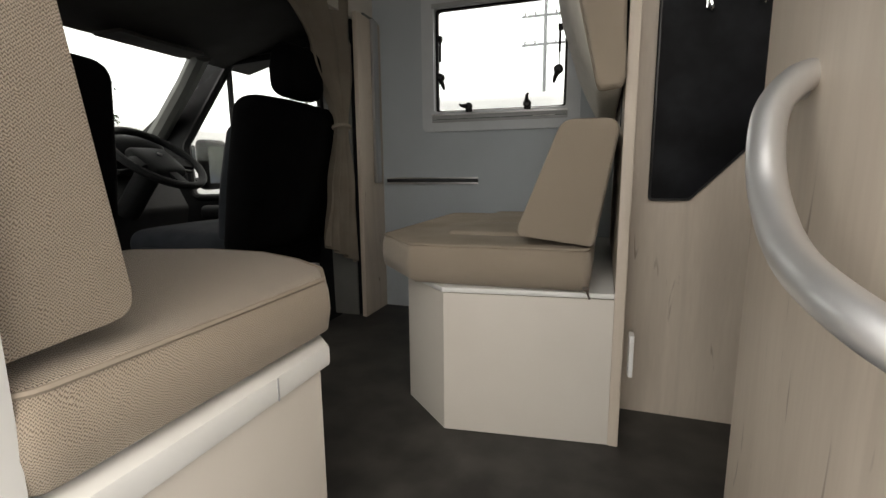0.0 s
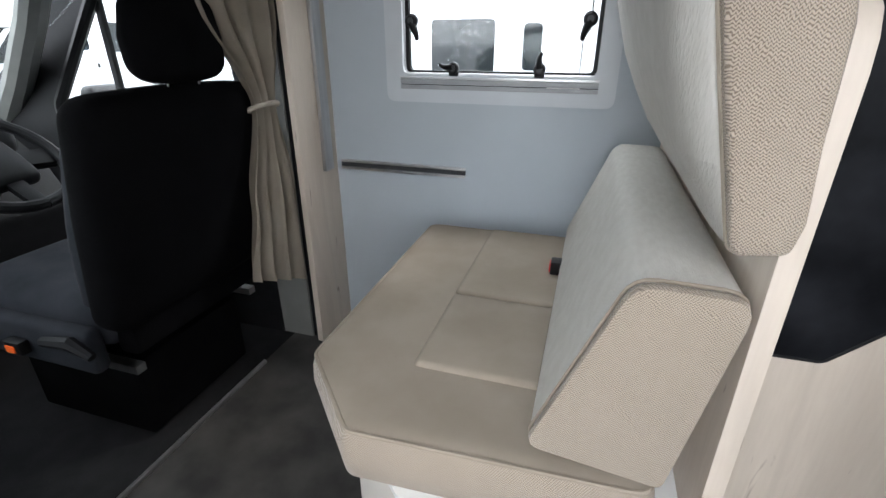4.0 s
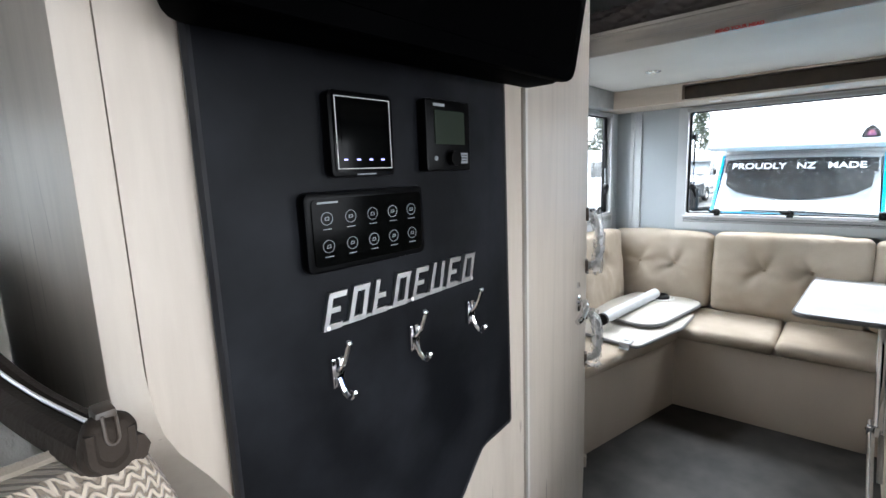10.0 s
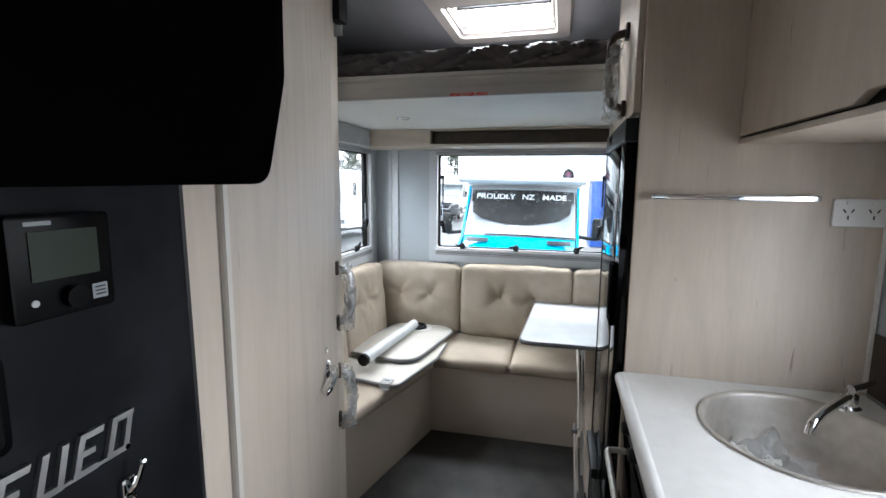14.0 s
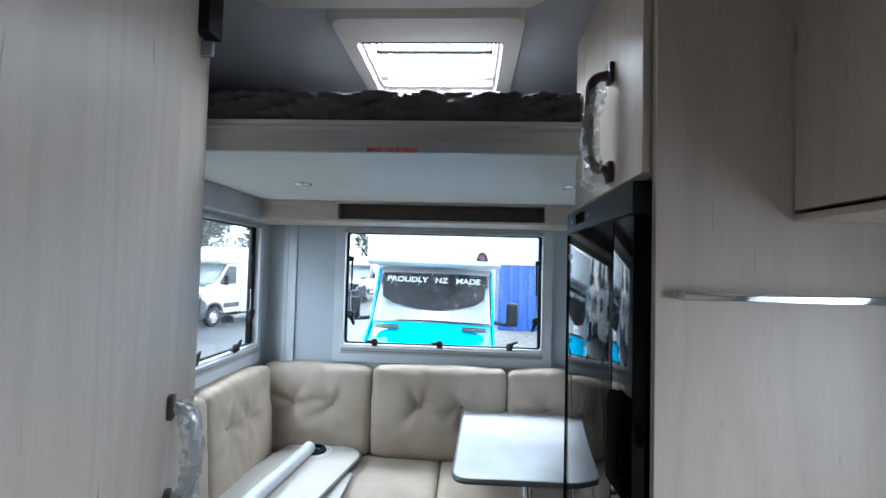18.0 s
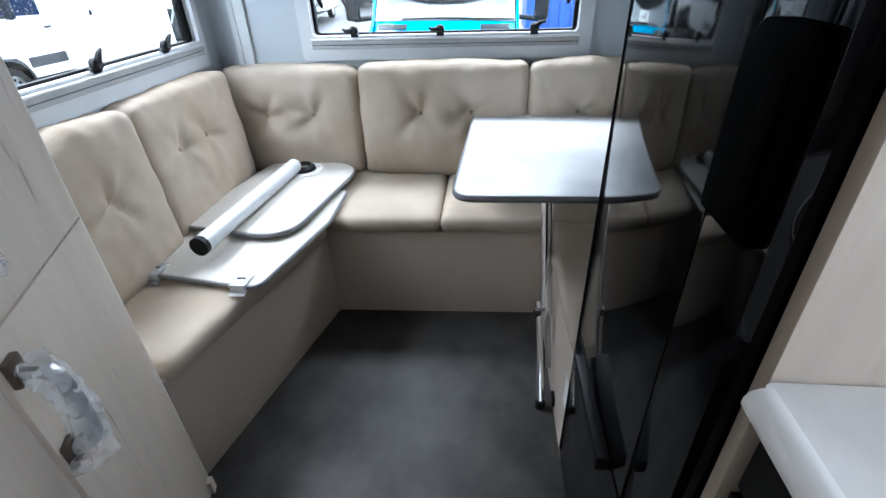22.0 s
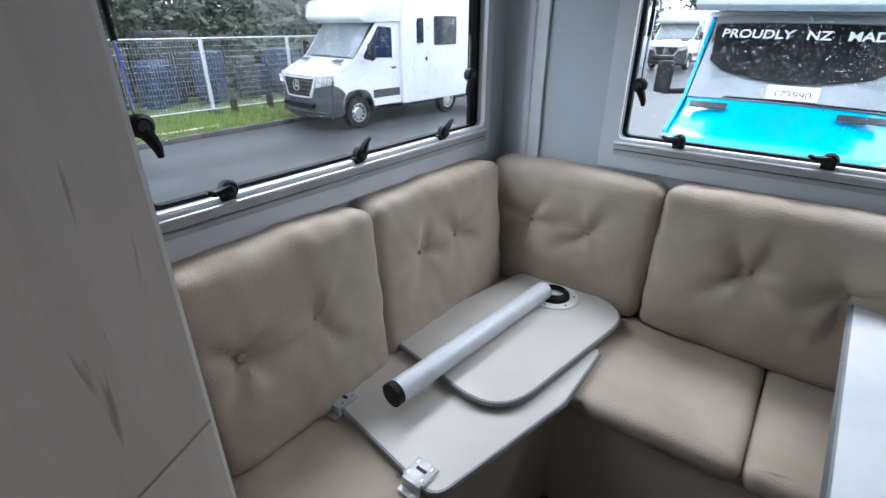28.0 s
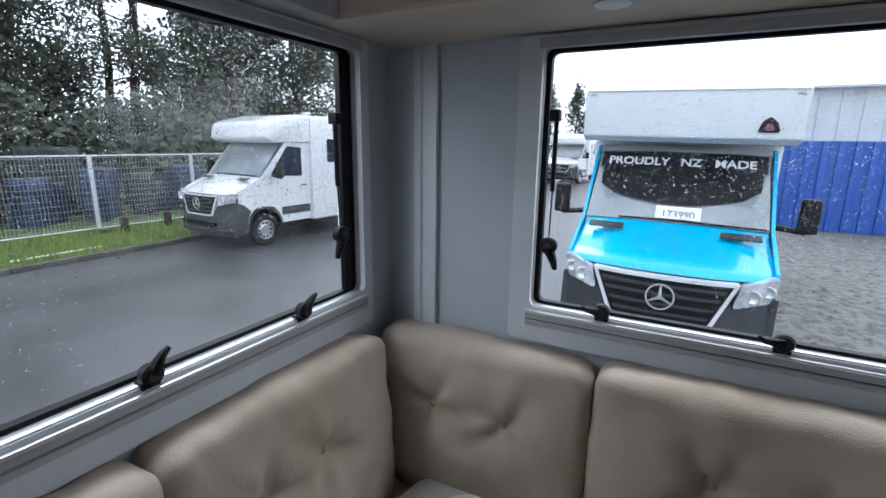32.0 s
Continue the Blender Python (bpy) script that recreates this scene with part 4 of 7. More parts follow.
pel = thing("pelmet_shelf", (3.2, 1.6, 1.66), "pale maple pelmet with a dark open shelf slot", "shelf")
part("base", box((3.05, SOUTH, 1.656), (REAR, NORTH, 1.668), 0.002), MAPLE_FLAT, pel)
part("face", box((3.05, SOUTH, 1.668), (3.064, 1.073, 1.756)), MAPLE_FLAT, pel)
part("face", box((3.05, 2.082, 1.668), (3.064, NORTH, 1.756)), MAPLE_FLAT, pel)
part("face", box((3.05, 1.0732, 1.745), (3.064, 2.0818, 1.756)), MAPLE_FLAT, pel)
part("shelf_back", box((3.105, 1.0725, 1.6685), (3.145, 2.0825, 1.7445)), BROWN_PLASTIC, pel, "dark brown shelf back")
part("shelf_end", box((3.0645, 1.066, 1.668), (3.135, 1.072, 1.756)), MAPLE_FLAT, pel)
part("shelf_end", box((3.0645, 2.083, 1.668), (3.135, 2.089, 1.756)), MAPLE_FLAT, pel)
l = lathe([(0.03, 0), (0.032, -0.003), (0.026, -0.005), (0, -0.005)], (3.16, 1.94, 1.656), 22)
l = solid("pelmet_light", l, WHITE_PLASTIC, "flat round light under the pelmet", "ceiling light")
solid("side_rail_cover", box((2.074, 2.46, 1.655), (3.049, NORTH, 1.756), 0.004), GREY_PLASTIC, "slate grey cover along the side wall", "trim", "structure")

# the U-shaped bench
bench = thing("lounge_bench", (2.84, 1.6, 0), "beige U-shaped bench base round the lounge", "bench")
part("side_panel", prism([(2.010, 2.185), (2.809, 1.997), (2.813, 2.017), (2.016, 2.205)], "z", 0.0, 0.385, 0.001), BENCH_TAN, bench)
part("rear_panel", prism([(2.809, 1.998), (2.834, 1.149), (2.854, 1.149), (2.829, 1.998)], "z", 0.0, 0.385, 0.001), BENCH_TAN, bench)
part("right_panel", prism([(2.158, 1.147), (2.836, 1.149), (2.836, 1.129), (2.158, 1.127)], "z", 0.0, 0.385, 0.001), BENCH_TAN, bench)
part("top_board", prism([(2.03, 2.21), (2.82, 2.03), (2.85, 1.13), (2.16, 1.12), (2.16, SOUTH), (REAR, SOUTH), (REAR, NORTH), (2.09, NORTH)], "z", 0.372, 0.384), BENCH_TAN, bench)
cap = lathe([(0, 0), (0.026, 0), (0.025, 0.008), (0, 0.011)], (0, 0, 0), 18)
cap.transform(pose(2.347, 1.148, 0.04, -90, 0, 0))
part("vent_cap", cap, BLACK, bench, "round black vent cap")
kn = lathe([(0, 0), (0.006, 0), (0.006, 0.006), (0, 0.008)], (0, 0, 0), 10)
kn.transform(pose(2.797, 1.148, 0.248, -90, 0, 0))
part("knob", kn, BLACK, bench)


def socket(name, m, label, gangs=2, parent=None):
    """A white power outlet plate with slots and rocker switches; local x across, y up, z out."""
    top = thing(name, m.translation, label, "power outlet")
    p = box((-0.052, -0.032, 0), (0.052, 0.032, 0.009), 0.004)
    p.transform(m)
    part("plate", p, WHITE_PLASTIC, top)
    for g in range(gangs):
        c = -0.022 + 0.05 * g
        for dx, dy, rot in ((-0.008, 0.004, 30), (0.008, 0.004, -30), (0, -0.011, 0)):
            b = box((-0.0013, -0.0045, 0), (0.0013, 0.0045, 0.0012))
            b.transform(m @ pose(c + dx, dy, 0.0088, 0, 0, rot))
            part("slot", b, BLACK, top)
        b = box((c - 0.005, 0.018, 0.009), (c + 0.005, 0.027, 0.012), 0.001)
        b.transform(m)
        part("switch", b, WHITE_PLASTIC, top)
    return top


socket("power_outlet", Matrix(((1, 0, 0, 2.198), (0, 0, 1, 1.1485), (0, -1, 0, 0.225), (0, 0, 0, 1))) @ pose(0, 0, 0, 180, 0, 90), "white power outlet low on the bench panel")


def seat_pad(name, outline, low, high, label, group):
    """A seat cushion cut to an outline, with a soft rolled edge and a slightly crowned top."""
    bm = bmesh.new()
    c = Vector((sum(p[0] for p in outline) / len(outline), sum(p[1] for p in outline) / len(outline)))
    pts = rounded(outline, 0.03, 3)
    fine = []
    for i, p in enumerate(pts):
        q = pts[(i + 1) % len(pts)]
        n = max(1, int((Vector(q) - Vector(p)).length / 0.06))
        fine += [tuple(Vector(p).lerp(Vector(q), k / n)) for k in range(n)]
    rows = []
    h = high - low
    prof = [(0.03, 0.0), (0.006, 0.10), (0.0, 0.3), (-0.004, 0.5), (0.0, 0.72), (0.008, 0.88), (0.022, 0.97), (0.04, 1.0), (0.06, 1.01)]
    for inset, t in prof:
        row = []
        for i, p in enumerate(fine):
            a, b = Vector(fine[i - 1]), Vector(fine[(i + 1) % len(fine)])
            d = (b - a).normalized()
            n = Vector((-d.y, d.x))
            if n.dot(c - Vector(p)) < 0:
                n = -n
            w = Vector(p) + n * min(inset, 0.08) + (c - Vector(p)) * max(0, inset - 0.08)
            row.append(bm.verts.new((w.x, w.y, low + h * t + 0.003 * noise.noise(Vector((w.x * 8, w.y * 8, t))))))
        rows.append(row)
    for a, b in zip(rows, rows[1:]):
        for k in range(len(a)):
            bm.faces.new((a[k], a[(k + 1) % len(a)], b[(k + 1) % len(a)], b[k]))
    mid = bm.verts.new((c.x, c.y, low + h * 1.04))
    for k in range(len(fine)):
        bm.faces.new((rows[-1][k], rows[-1][(k + 1) % len(fine)], mid))
    bm.faces.new(rows[0][::-1])
    return solid(name, bm, LEATHER, label, "cushion", group=group, smooth=50)


G = "lounge seat cushions"
seat_pad("seat_cushion", [(2.085, 2.49), (2.03, 2.145), (2.76, 1.965), (2.80, 2.49)], 0.387, 0.455, "long beige leatherette seat cushion under stacked table tops", G)
seat_pad("seat_cushion", [(2.802, 2.49), (2.785, 1.97), (2.80, 1.560), (3.29, 1.560), (3.29, 2.49)], 0.387, 0.455, "beige leatherette seat cushion in the lounge corner", G)
seat_pad("seat_cushion", [(2.80, 1.551), (2.815, 1.17), (2.82, 0.64), (3.29, 0.64), (3.29, 1.551)], 0.387, 0.455, "beige leatherette seat cushion beneath the table", G)
seat_pad("seat_cushion", [(2.17, 1.155), (2.805, 1.165), (2.81, 0.64), (2.17, 0.64)], 0.387, 0.455, "beige leatherette seat cushion beside the fridge", G)


def back_cushion(x, y, z, width, height, turn, tilt, buttons, label, seed, thick=0.13):
    """A buttoned back cushion standing on its lower edge at x, y, z, facing -y before it is turned."""
    m = pose(x, y, z, 0, 0, turn) @ pose(0, 0, 0, tilt) @ pose(0, 0, height / 2)
    top = thing("back_cushion", (x, y, z), label, "cushion", "lounge back cushions")
    dims = [(bx, bz, 0.048, 0.055) for bx, bz in buttons]
    bm = soft_box((width, thick, height), 0.035, m, 0.0135, (0.006, 0.026, 0.016), 0.0060, dims, seed, None, 0.0050)
    part("pad", bm, LEATHER, top, smooth=60)
    for bx, bz in buttons:
        b = lathe([(0, 0.0055), (0.006, 0.0045), (0.0105, 0.001), (0.0115, -0.003), (0.008, -0.006)], (0, 0, 0), 14)
        b.transform(m @ pose(bx, -thick / 2 - 0.026 + 0.048 - 0.003, bz, 90))
        part("button", b, BUTTON, top)
    hw, hh = width / 2 - 0.010, height / 2 - 0.010
    loop = rounded([(-hw, -hh), (hw, -hh), (hw, hh), (-hw, hh)], 0.03, 4)
    p = tube([(a, thick / 2 - 0.028, b) for a, b in loop + loop[:1]], 0.003, 5)
    p.transform(m)
    part("piping", p, LEATHER, top)
    if seed > 3.5:
        p = tube([(a, -thick / 2 + 0.034, b) for a, b in loop + loop[:1]], 0.003, 5)
        p.transform(m)
        part("front_piping", p, LEATHER, top)
    return top


B2 = ((-0.085, 0.035), (0.085, 0.035))
back_cushion(3.275, 2.222, 0.452, 0.585, 0.45, -90, -4, ((-0.118, 0.035), (0.092, 0.033)), "plump beige buttoned back cushion in the corner", 1.0)
back_cushion(3.275, 1.575, 0.452, 0.70, 0.46, -90, -4, ((-0.095, 0.035), (0.115, 0.037)), "wide beige buttoned back cushion below the rear window", 2.0)
back_cushion(3.275, 0.935, 0.452, 0.57, 0.46, -90, -4, B2, "beige buttoned back cushion behind the table", 3.0)
back_cushion(2.882, 2.470, 0.452, 0.60, 0.465, 0, -4, ((-0.125, 0.05), (0.047, 0.048)), "beige buttoned back cushion below the side window", 4.0)
back_cushion(2.330, 2.455, 0.452, 0.50, 0.47, 0, -5, ((-0.148, 0.024), (0.037, 0.028)), "slumped beige buttoned back cushion beside the washroom", 5.0)
back_cushion(2.50, 0.65, 0.452, 0.62, 0.45, 180, -4, B2, "beige buttoned back cushion beside the fridge", 6.0)

# the fixed table
tab = thing("lounge_table", (2.9, 1.2, 0), "pale marbled lounge table with a folding chrome leg", "table")
out = rounded([(2.468, 0.865), (2.460, 1.474), (3.295, 1.436), (3.315, 0.855)], [0.05, 0.06, 0.05, 0.05], 6)
part("tabletop", prism(out, "z", 0.690, 0.711, 0.0015), MARBLE, tab)
bm = tube([(*p, 0.7) for p in out + out[:1]], 0.0102, 6)
part("edging", bm, GREY_EDGE, tab, "grey table edging")
leg = part("leg", tube([(2.705, 1.192, 0.688), (2.680, 1.190, 0.60), (2.505, 1.183, 0.275)], 0.016, 14), CHROME, tab, "bright chrome folding leg")
part("lower_leg", tube([(2.520, 1.203, 0.305), (2.352, 1.190, 0.024)], 0.0125, 14), CHROME, tab)
part("leg", tube([(2.735, 1.172, 0.688), (2.700, 1.172, 0.60), (2.510, 1.166, 0.255)], 0.011, 12), CHROME, tab)
part("strut", tube([(2.535, 1.170, 0.275), (2.425, 1.164, 0.10)], 0.009, 8), ALU, tab)
part("joint", box((2.485, 1.176, 0.252), (2.524, 1.216, 0.292), 0.006), CHROME, tab)
part("bracket", box((2.66, 1.155, 0.676), (2.79, 1.215, 0.689), 0.002), ALU, tab)
for x in (2.505, 2.445):
    part("rivet", lathe([(0, 0), (0.007, 0), (0.006, 0.004), (0, 0.005)], (0, 0, 0), 10, turn=pose(x, 1.214 if x > 2.5 else 1.206, 0.272 if x > 2.5 else 0.18, -90)), BLACK, tab)
part("rubber_foot", lathe([(0, 0), (0.017, 0), (0.018, 0.012), (0.014, 0.028), (0, 0.03)], (2.348, 1.190, 0.0), 14), RUBBER, tab)

# spare table tops on the bench
low_top = thing("spare_table_top", (2.6, 2.2, 0.46), "off-white spare table top lying on the bench", "table top")
out = rounded([(2.378, 2.44), (2.318, 2.036), (2.72, 1.945), (2.98, 1.95), (2.98, 2.42)], [0.015, 0.04, 0.05, 0.02, 0.02], 5)
part("board", prism(out, "z", 0.466, 0.482, 0.001), TABLE_WHITE, low_top)
part("edging", tube([(*p, 0.474) for p in out + out[:1]], 0.0085, 6), GREY_EDGE, low_top, "grey edging")
for x, y in ((2.390, 2.388), (2.346, 2.092)):
    c = part("wall_clip", box((x - 0.03, y - 0.028, 0.4835), (x + 0.022, y + 0.028, 0.490), 0.001), CLIP, low_top, "clear folded plastic clip")
    part("hook", box((x - 0.038, y - 0.024, 0.463), (x - 0.030, y + 0.024, 0.4895), 0.001), CLIP, c)
    part("foot", box((x - 0.052, y - 0.024, 0.4605), (x - 0.0385, y + 0.024, 0.4635)), CLIP, c)
    part("slot", box((x - 0.006, y - 0.013, 0.4895), (x + 0.002, y + 0.013, 0.4908)), BLACK, c)
    for sx in (-0.02, 0.012):
        for sy in (-0.018, 0.018):
            part("screw", lathe([(0.0038, 0), (0.0038, 0.001), (0, 0.002)], (x + sx, y + sy, 0.4898), 10), CHROME, c)
up_top = thing("spare_table_top", (2.9, 2.2, 0.49), "off-white rounded spare table top on another board", "table top")
out = rounded([(2.628, 2.455), (2.555, 2.035), (3.19, 1.935), (3.265, 2.33)], [0.03, 0.13, 0.13, 0.12], 8)
part("board", prism(out, "z", 0.4935, 0.510, 0.001), TABLE_WHITE, up_top)
part("edging", tube([(*p, 0.5015) for p in out + out[:1]], 0.0088, 6), GREY_EDGE, up_top, "grey edging")
leg = thing("table_pole", (2.8, 2.23, 0.51), "matt silver-white tubular table pole lying on the table top", "table leg")
a, b = Vector((2.434, 2.250, 0.545)), Vector((3.085, 2.193, 0.545))
part("tube", tube([a, b], 0.030, 24), TUBE, leg)
part("end_cap", tube([a + (a - b).normalized() * 0.012, a + (b - a) * 0.01], 0.0308, 24), BLACK, leg, "black rubber end cap")
flange = thing("table_flange", (3.123, 2.172, 0.51), "chrome round table fixing plate with dark socket", "table fitting")
part("plate", lathe([(0, 0), (0.082, 0), (0.082, 0.002), (0, 0.0022)], (3.123, 2.172, 0.5115), 28), WHITE_PLASTIC, flange)
part("socket_ring", lathe([(0.052, 0), (0.050, 0.012), (0.038, 0.022), (0.034, 0.022), (0.034, 0.004)], (3.123, 2.172, 0.5138), 28), BLACK, flange)
for k in range(6):
    ang = math.pi * k / 3
    part("screw", lathe([(0.004, 0), (0.004, 0.001), (0, 0.002)], (3.123 + 0.066 * math.cos(ang), 2.172 + 0.066 * math.sin(ang), 0.5135), 8), CHROME, flange)


def wrapped_handle(name, m, length, label, both=True):
    """A dark grab handle with two feet in a crumpled polythene sleeve; local x out of the wall, z along it."""
    top = thing(name, m.translation, label, "grab handle")
    h = length / 2
    b = tube(bend([(0, 0, -h), (0.045, 0, -h + 0.012), (0.05, 0, 0), (0.045, 0, h - 0.012), (0, 0, h)], 0.03), 0.011, 10)
    b.transform(m)
    part("bar", b, BROWN_PLASTIC if not both else ALU, top)
    for s in (-1, 1):
        f = box((0.0, -0.016, s * h - 0.022), (0.012, 0.016, s * h + 0.022), 0.004)
        f.transform(m)
        part("foot", f, BROWN_PLASTIC, top)
    rnd = random.Random(int(length * 1000) + int(m.translation.z * 100))
    bm = bmesh.new()
    rows = []
    lo, hi = (-h - 0.022, h + 0.01) if both else (-h - 0.03, h * 0.72)
    for i in range(19):
        t = i / 18
        z = lo + (hi - lo) * t
        cx = 0.03 + 0.016 * math.sin(math.pi * t)
        flare = 1.0 + 0.5 * max(0, 0.25 - t) * 4
        row = []
        for k in range(14):
            a = 2 * math.pi * k / 14
            r = 0.023 * flare * (1 + rnd.uniform(-0.28, 0.28))
            row.append(bm.verts.new((max(cx + 0.8 * r * math.cos(a), 0.002), 1.15 * r * math.sin(a), z + rnd.uniform(-0.004, 0.004))))
        rows.append(row)
    for p, q in zip(rows, rows[1:]):
        for k in range(14):
            bm.faces.new((p[k], p[(k + 1) % 14], q[(k + 1) % 14], q[k]))
    bm.transform(m)
    part("polythene_sleeve", bm, POLYTHENE, top, "crumpled clear polythene sleeve", 25)
    return top


ANG = math.degrees(math.atan2(QY - PY, QX - PX)) - 90
wrapped_handle("grab_handle", pose(1.668, 2.0037, 1.075, 0, 0, ANG), 0.18, "grab handle in clear polythene on the corner panel")
wrapped_handle("grab_handle", pose(1.668, 2.0037, 0.735, 0, 0, ANG), 0.17, "grab handle in clear polythene near the bench")

# ---- kitchen ----
top = thing("kitchen_cabinet", (1.0, 0.85, 0), "cream kitchen base cabinet under the worktop", "cabinet")
part("carcass", box((0.421, SOUTH + 0.004, 0.06), (0.86, 1.105, 0.90)), CREAM, top)
for z0, z1 in ((0.07, 0.46), (0.47, 0.70), (0.71, 0.895)):
    d = part("door", box((0.43, 1.1055, z0), (0.855, 1.123, z1), 0.003), CREAM, top)
    part("handle", tube(bend([(0.53, 1.123, z1 - 0.04), (0.53, 1.145, z1 - 0.04), (0.76, 1.145, z1 - 0.04), (0.76, 1.123, z1 - 0.04)], 0.012), 0.005, 8), CHROME, d)
part("plinth", box((0.43, SOUTH + 0.01, 0.0), (1.59, 1.07, 0.058)), CREAM, top)
oven = thing("oven", (1.2, 0.9, 0.06), "black built-in oven and grill with steel handles", "oven")
part("casing", box((0.866, 0.65, 0.062), (1.586, 1.10, 0.795)), BLACK, oven)
part("grill_door", box((0.87, 1.1005, 0.62), (1.58, 1.125, 0.80), 0.003), GLOSS, oven)
part("oven_door", box((0.87, 1.1005, 0.09), (1.58, 1.125, 0.61), 0.003), GLOSS, oven)
part("control_panel", box((0.87, 1.1005, 0.81), (1.58, 1.122, 0.905), 0.003), BLACK, oven)
for z in (0.775, 0.575):
    part("handle", tube(bend([(0.93, 1.122, z), (0.93, 1.170, z), (1.49, 1.170, z), (1.49, 1.122, z)], 0.02), 0.0075, 10), STEEL, oven, "brushed steel bar handle")
for x in (0.97, 1.09, 1.33, 1.45):
    k = lathe([(0, 0), (0.018, 0), (0.016, 0.018), (0.012, 0.022), (0, 0.022)], (0, 0, 0), 16)
    k.transform(pose(x, 1.122, 0.858, -90))
    part("knob", k, BLACK, oven)

# worktop with round bowl and hob cut in
SINK, SR = (1.352, 0.812), 0.188
wt = thing("worktop", (1.0, 0.86, 0.92), "white kitchen worktop with a raised rolled edge", "worktop")
bm = bmesh.new()
edge = rounded([(0.422, SOUTH + 0.007), (1.592, SOUTH + 0.007), (1.592, 1.134), (0.422, 1.134)], [0, 0, 0.012, 0.02], 5)
ang = [math.atan2(p[1] - SINK[1], p[0] - SINK[0]) for p in edge]
outer = []
for i, p in enumerate(edge):
    q = edge[(i + 1) % len(edge)]
    n = max(1, int((Vector(q) - Vector(p)).length / 0.04))
    outer += [tuple(Vector(p).lerp(Vector(q), k / n)) for k in range(n)]
rim = [(SINK[0] + SR * math.cos(math.atan2(p[1] - SINK[1], p[0] - SINK[0])), SINK[1] + SR * math.sin(math.atan2(p[1] - SINK[1], p[0] - SINK[0]))) for p in outer]
levels = [(rim, 0.915), (rim, 0.944), (outer, 0.944)]
rows = [[bm.verts.new((*p, z)) for p in pts] for pts, z in levels]
for a, b in zip(rows, rows[1:]):
    for k in range(len(a)):
        bm.faces.new((a[k], a[(k + 1) % len(a)], b[(k + 1) % len(a)], b[k]))
low = [bm.verts.new((*p, 0.915)) for p in outer]
for k in range(len(low)):
    bm.faces.new((rows[2][k], rows[2][(k + 1) % len(low)], low[(k + 1) % len(low)], low[k]))
    bm.faces.new((low[k], low[(k + 1) % len(low)], rows[0][(k + 1) % len(low)], rows[0][k]))
part("board", bm, COUNTER, wt)
part("rolled_edge", tube([(0.425, 1.134, 0.930), (1.583, 1.134, 0.930)], 0.0165, 12), COUNTER, wt)

bowl = thing("sink", (*SINK, 0.8), "round brushed steel sink with a plastic bag in it", "sink")
part("basin", lathe([(SR + 0.005, 0.9452), (SR + 0.003, 0.9485), (SR - 0.005, 0.948), (SR - 0.009, 0.940), (SR - 0.018, 0.85), (SR - 0.05, 0.82), (0.05, 0.812), (0.0, 0.81)], (*SINK, 0), 48), STEEL, bowl, smooth=60)
part("drain", lathe([(0.04, 0.8135), (0.038, 0.816), (0.02, 0.8145), (0, 0.814)], (*SINK, 0), 24), CHROME, bowl)
tap = thing("tap", (1.50, 0.665, 0.95), "chrome folding mixer tap beside the sink", "tap")
part("base", lathe([(0, 0), (0.026, 0), (0.026, 0.006), (0.020, 0.012), (0.018, 0.035), (0, 0.038)], (1.50, 0.668, 0.9445), 22), CHROME, tap)
part("spout", tube(bend([(1.50, 0.668, 0.974), (1.47, 0.69, 0.980), (1.355, 0.79, 0.986), (1.330, 0.813, 0.978), (1.325, 0.818, 0.957)], 0.018), 0.0095, 12), CHROME, tap)
part("lever", tube([(1.508, 0.66, 0.988), (1.52, 0.63, 0.996), (1.535, 0.605, 1.0)], [0.010, 0.008, 0.006], 10), CHROME, tap)
rnd = random.Random(41)


def crumple(x, y, w, d, z0, lift, turn, seed):
    """A thin sheet thrown into sharp folds, about x, y, with a few standing corners."""
    bm, grid, n = bmesh.new(), [], 26
    lines = [(rnd.uniform(0, math.pi), rnd.uniform(-0.4, 0.4), rnd.uniform(14, 34), rnd.uniform(0.3, 1.0)) for _ in range(9)]
    m = pose(x, y, z0, 0, 0, turn)
    for a in range(n + 1):
        row = []
        for b in range(n + 1):
            u, v = a / n - 0.5, b / n - 0.5
            edge = 1 + 0.16 * math.sin(7 * math.atan2(v, u) + seed) + 0.08 * math.sin(13 * math.atan2(v, u))
            h = sum(k * max(0.0, 1 - abs((u * math.cos(t) + v * math.sin(t) - o) * f / 2.2)) for t, o, f, k in lines) / 2.6
            h += 0.35 * math.exp(-((u - 0.1) ** 2 + (v + 0.15) ** 2) / 0.01) + 0.25 * math.exp(-((u + 0.25) ** 2 + (v - 0.2) ** 2) / 0.008)
            row.append(bm.verts.new(m @ Vector((u * w * edge, v * d * edge, lift * h))))
        grid.append(row)
    for a in range(n):
        for b in range(n):
            bm.faces.new((grid[a][b], grid[a + 1][b], grid[a + 1][b + 1], grid[a][b + 1]))
    return bm


bag = thing("plastic_bag", (1.43, 0.85, 0.82), "crumpled translucent plastic bag in the sink", "bag")
part("sheet", crumple(1.425, 0.835, 0.17, 0.15, 0.824, 0.055, 25, 2.0), FOAM, bag, smooth=20)
part("inner_sheet", crumple(1.435, 0.875, 0.11, 0.12, 0.826, 0.04, 70, 4.0), PAPER_WHITE, bag, "white crumpled inner packing", smooth=20)

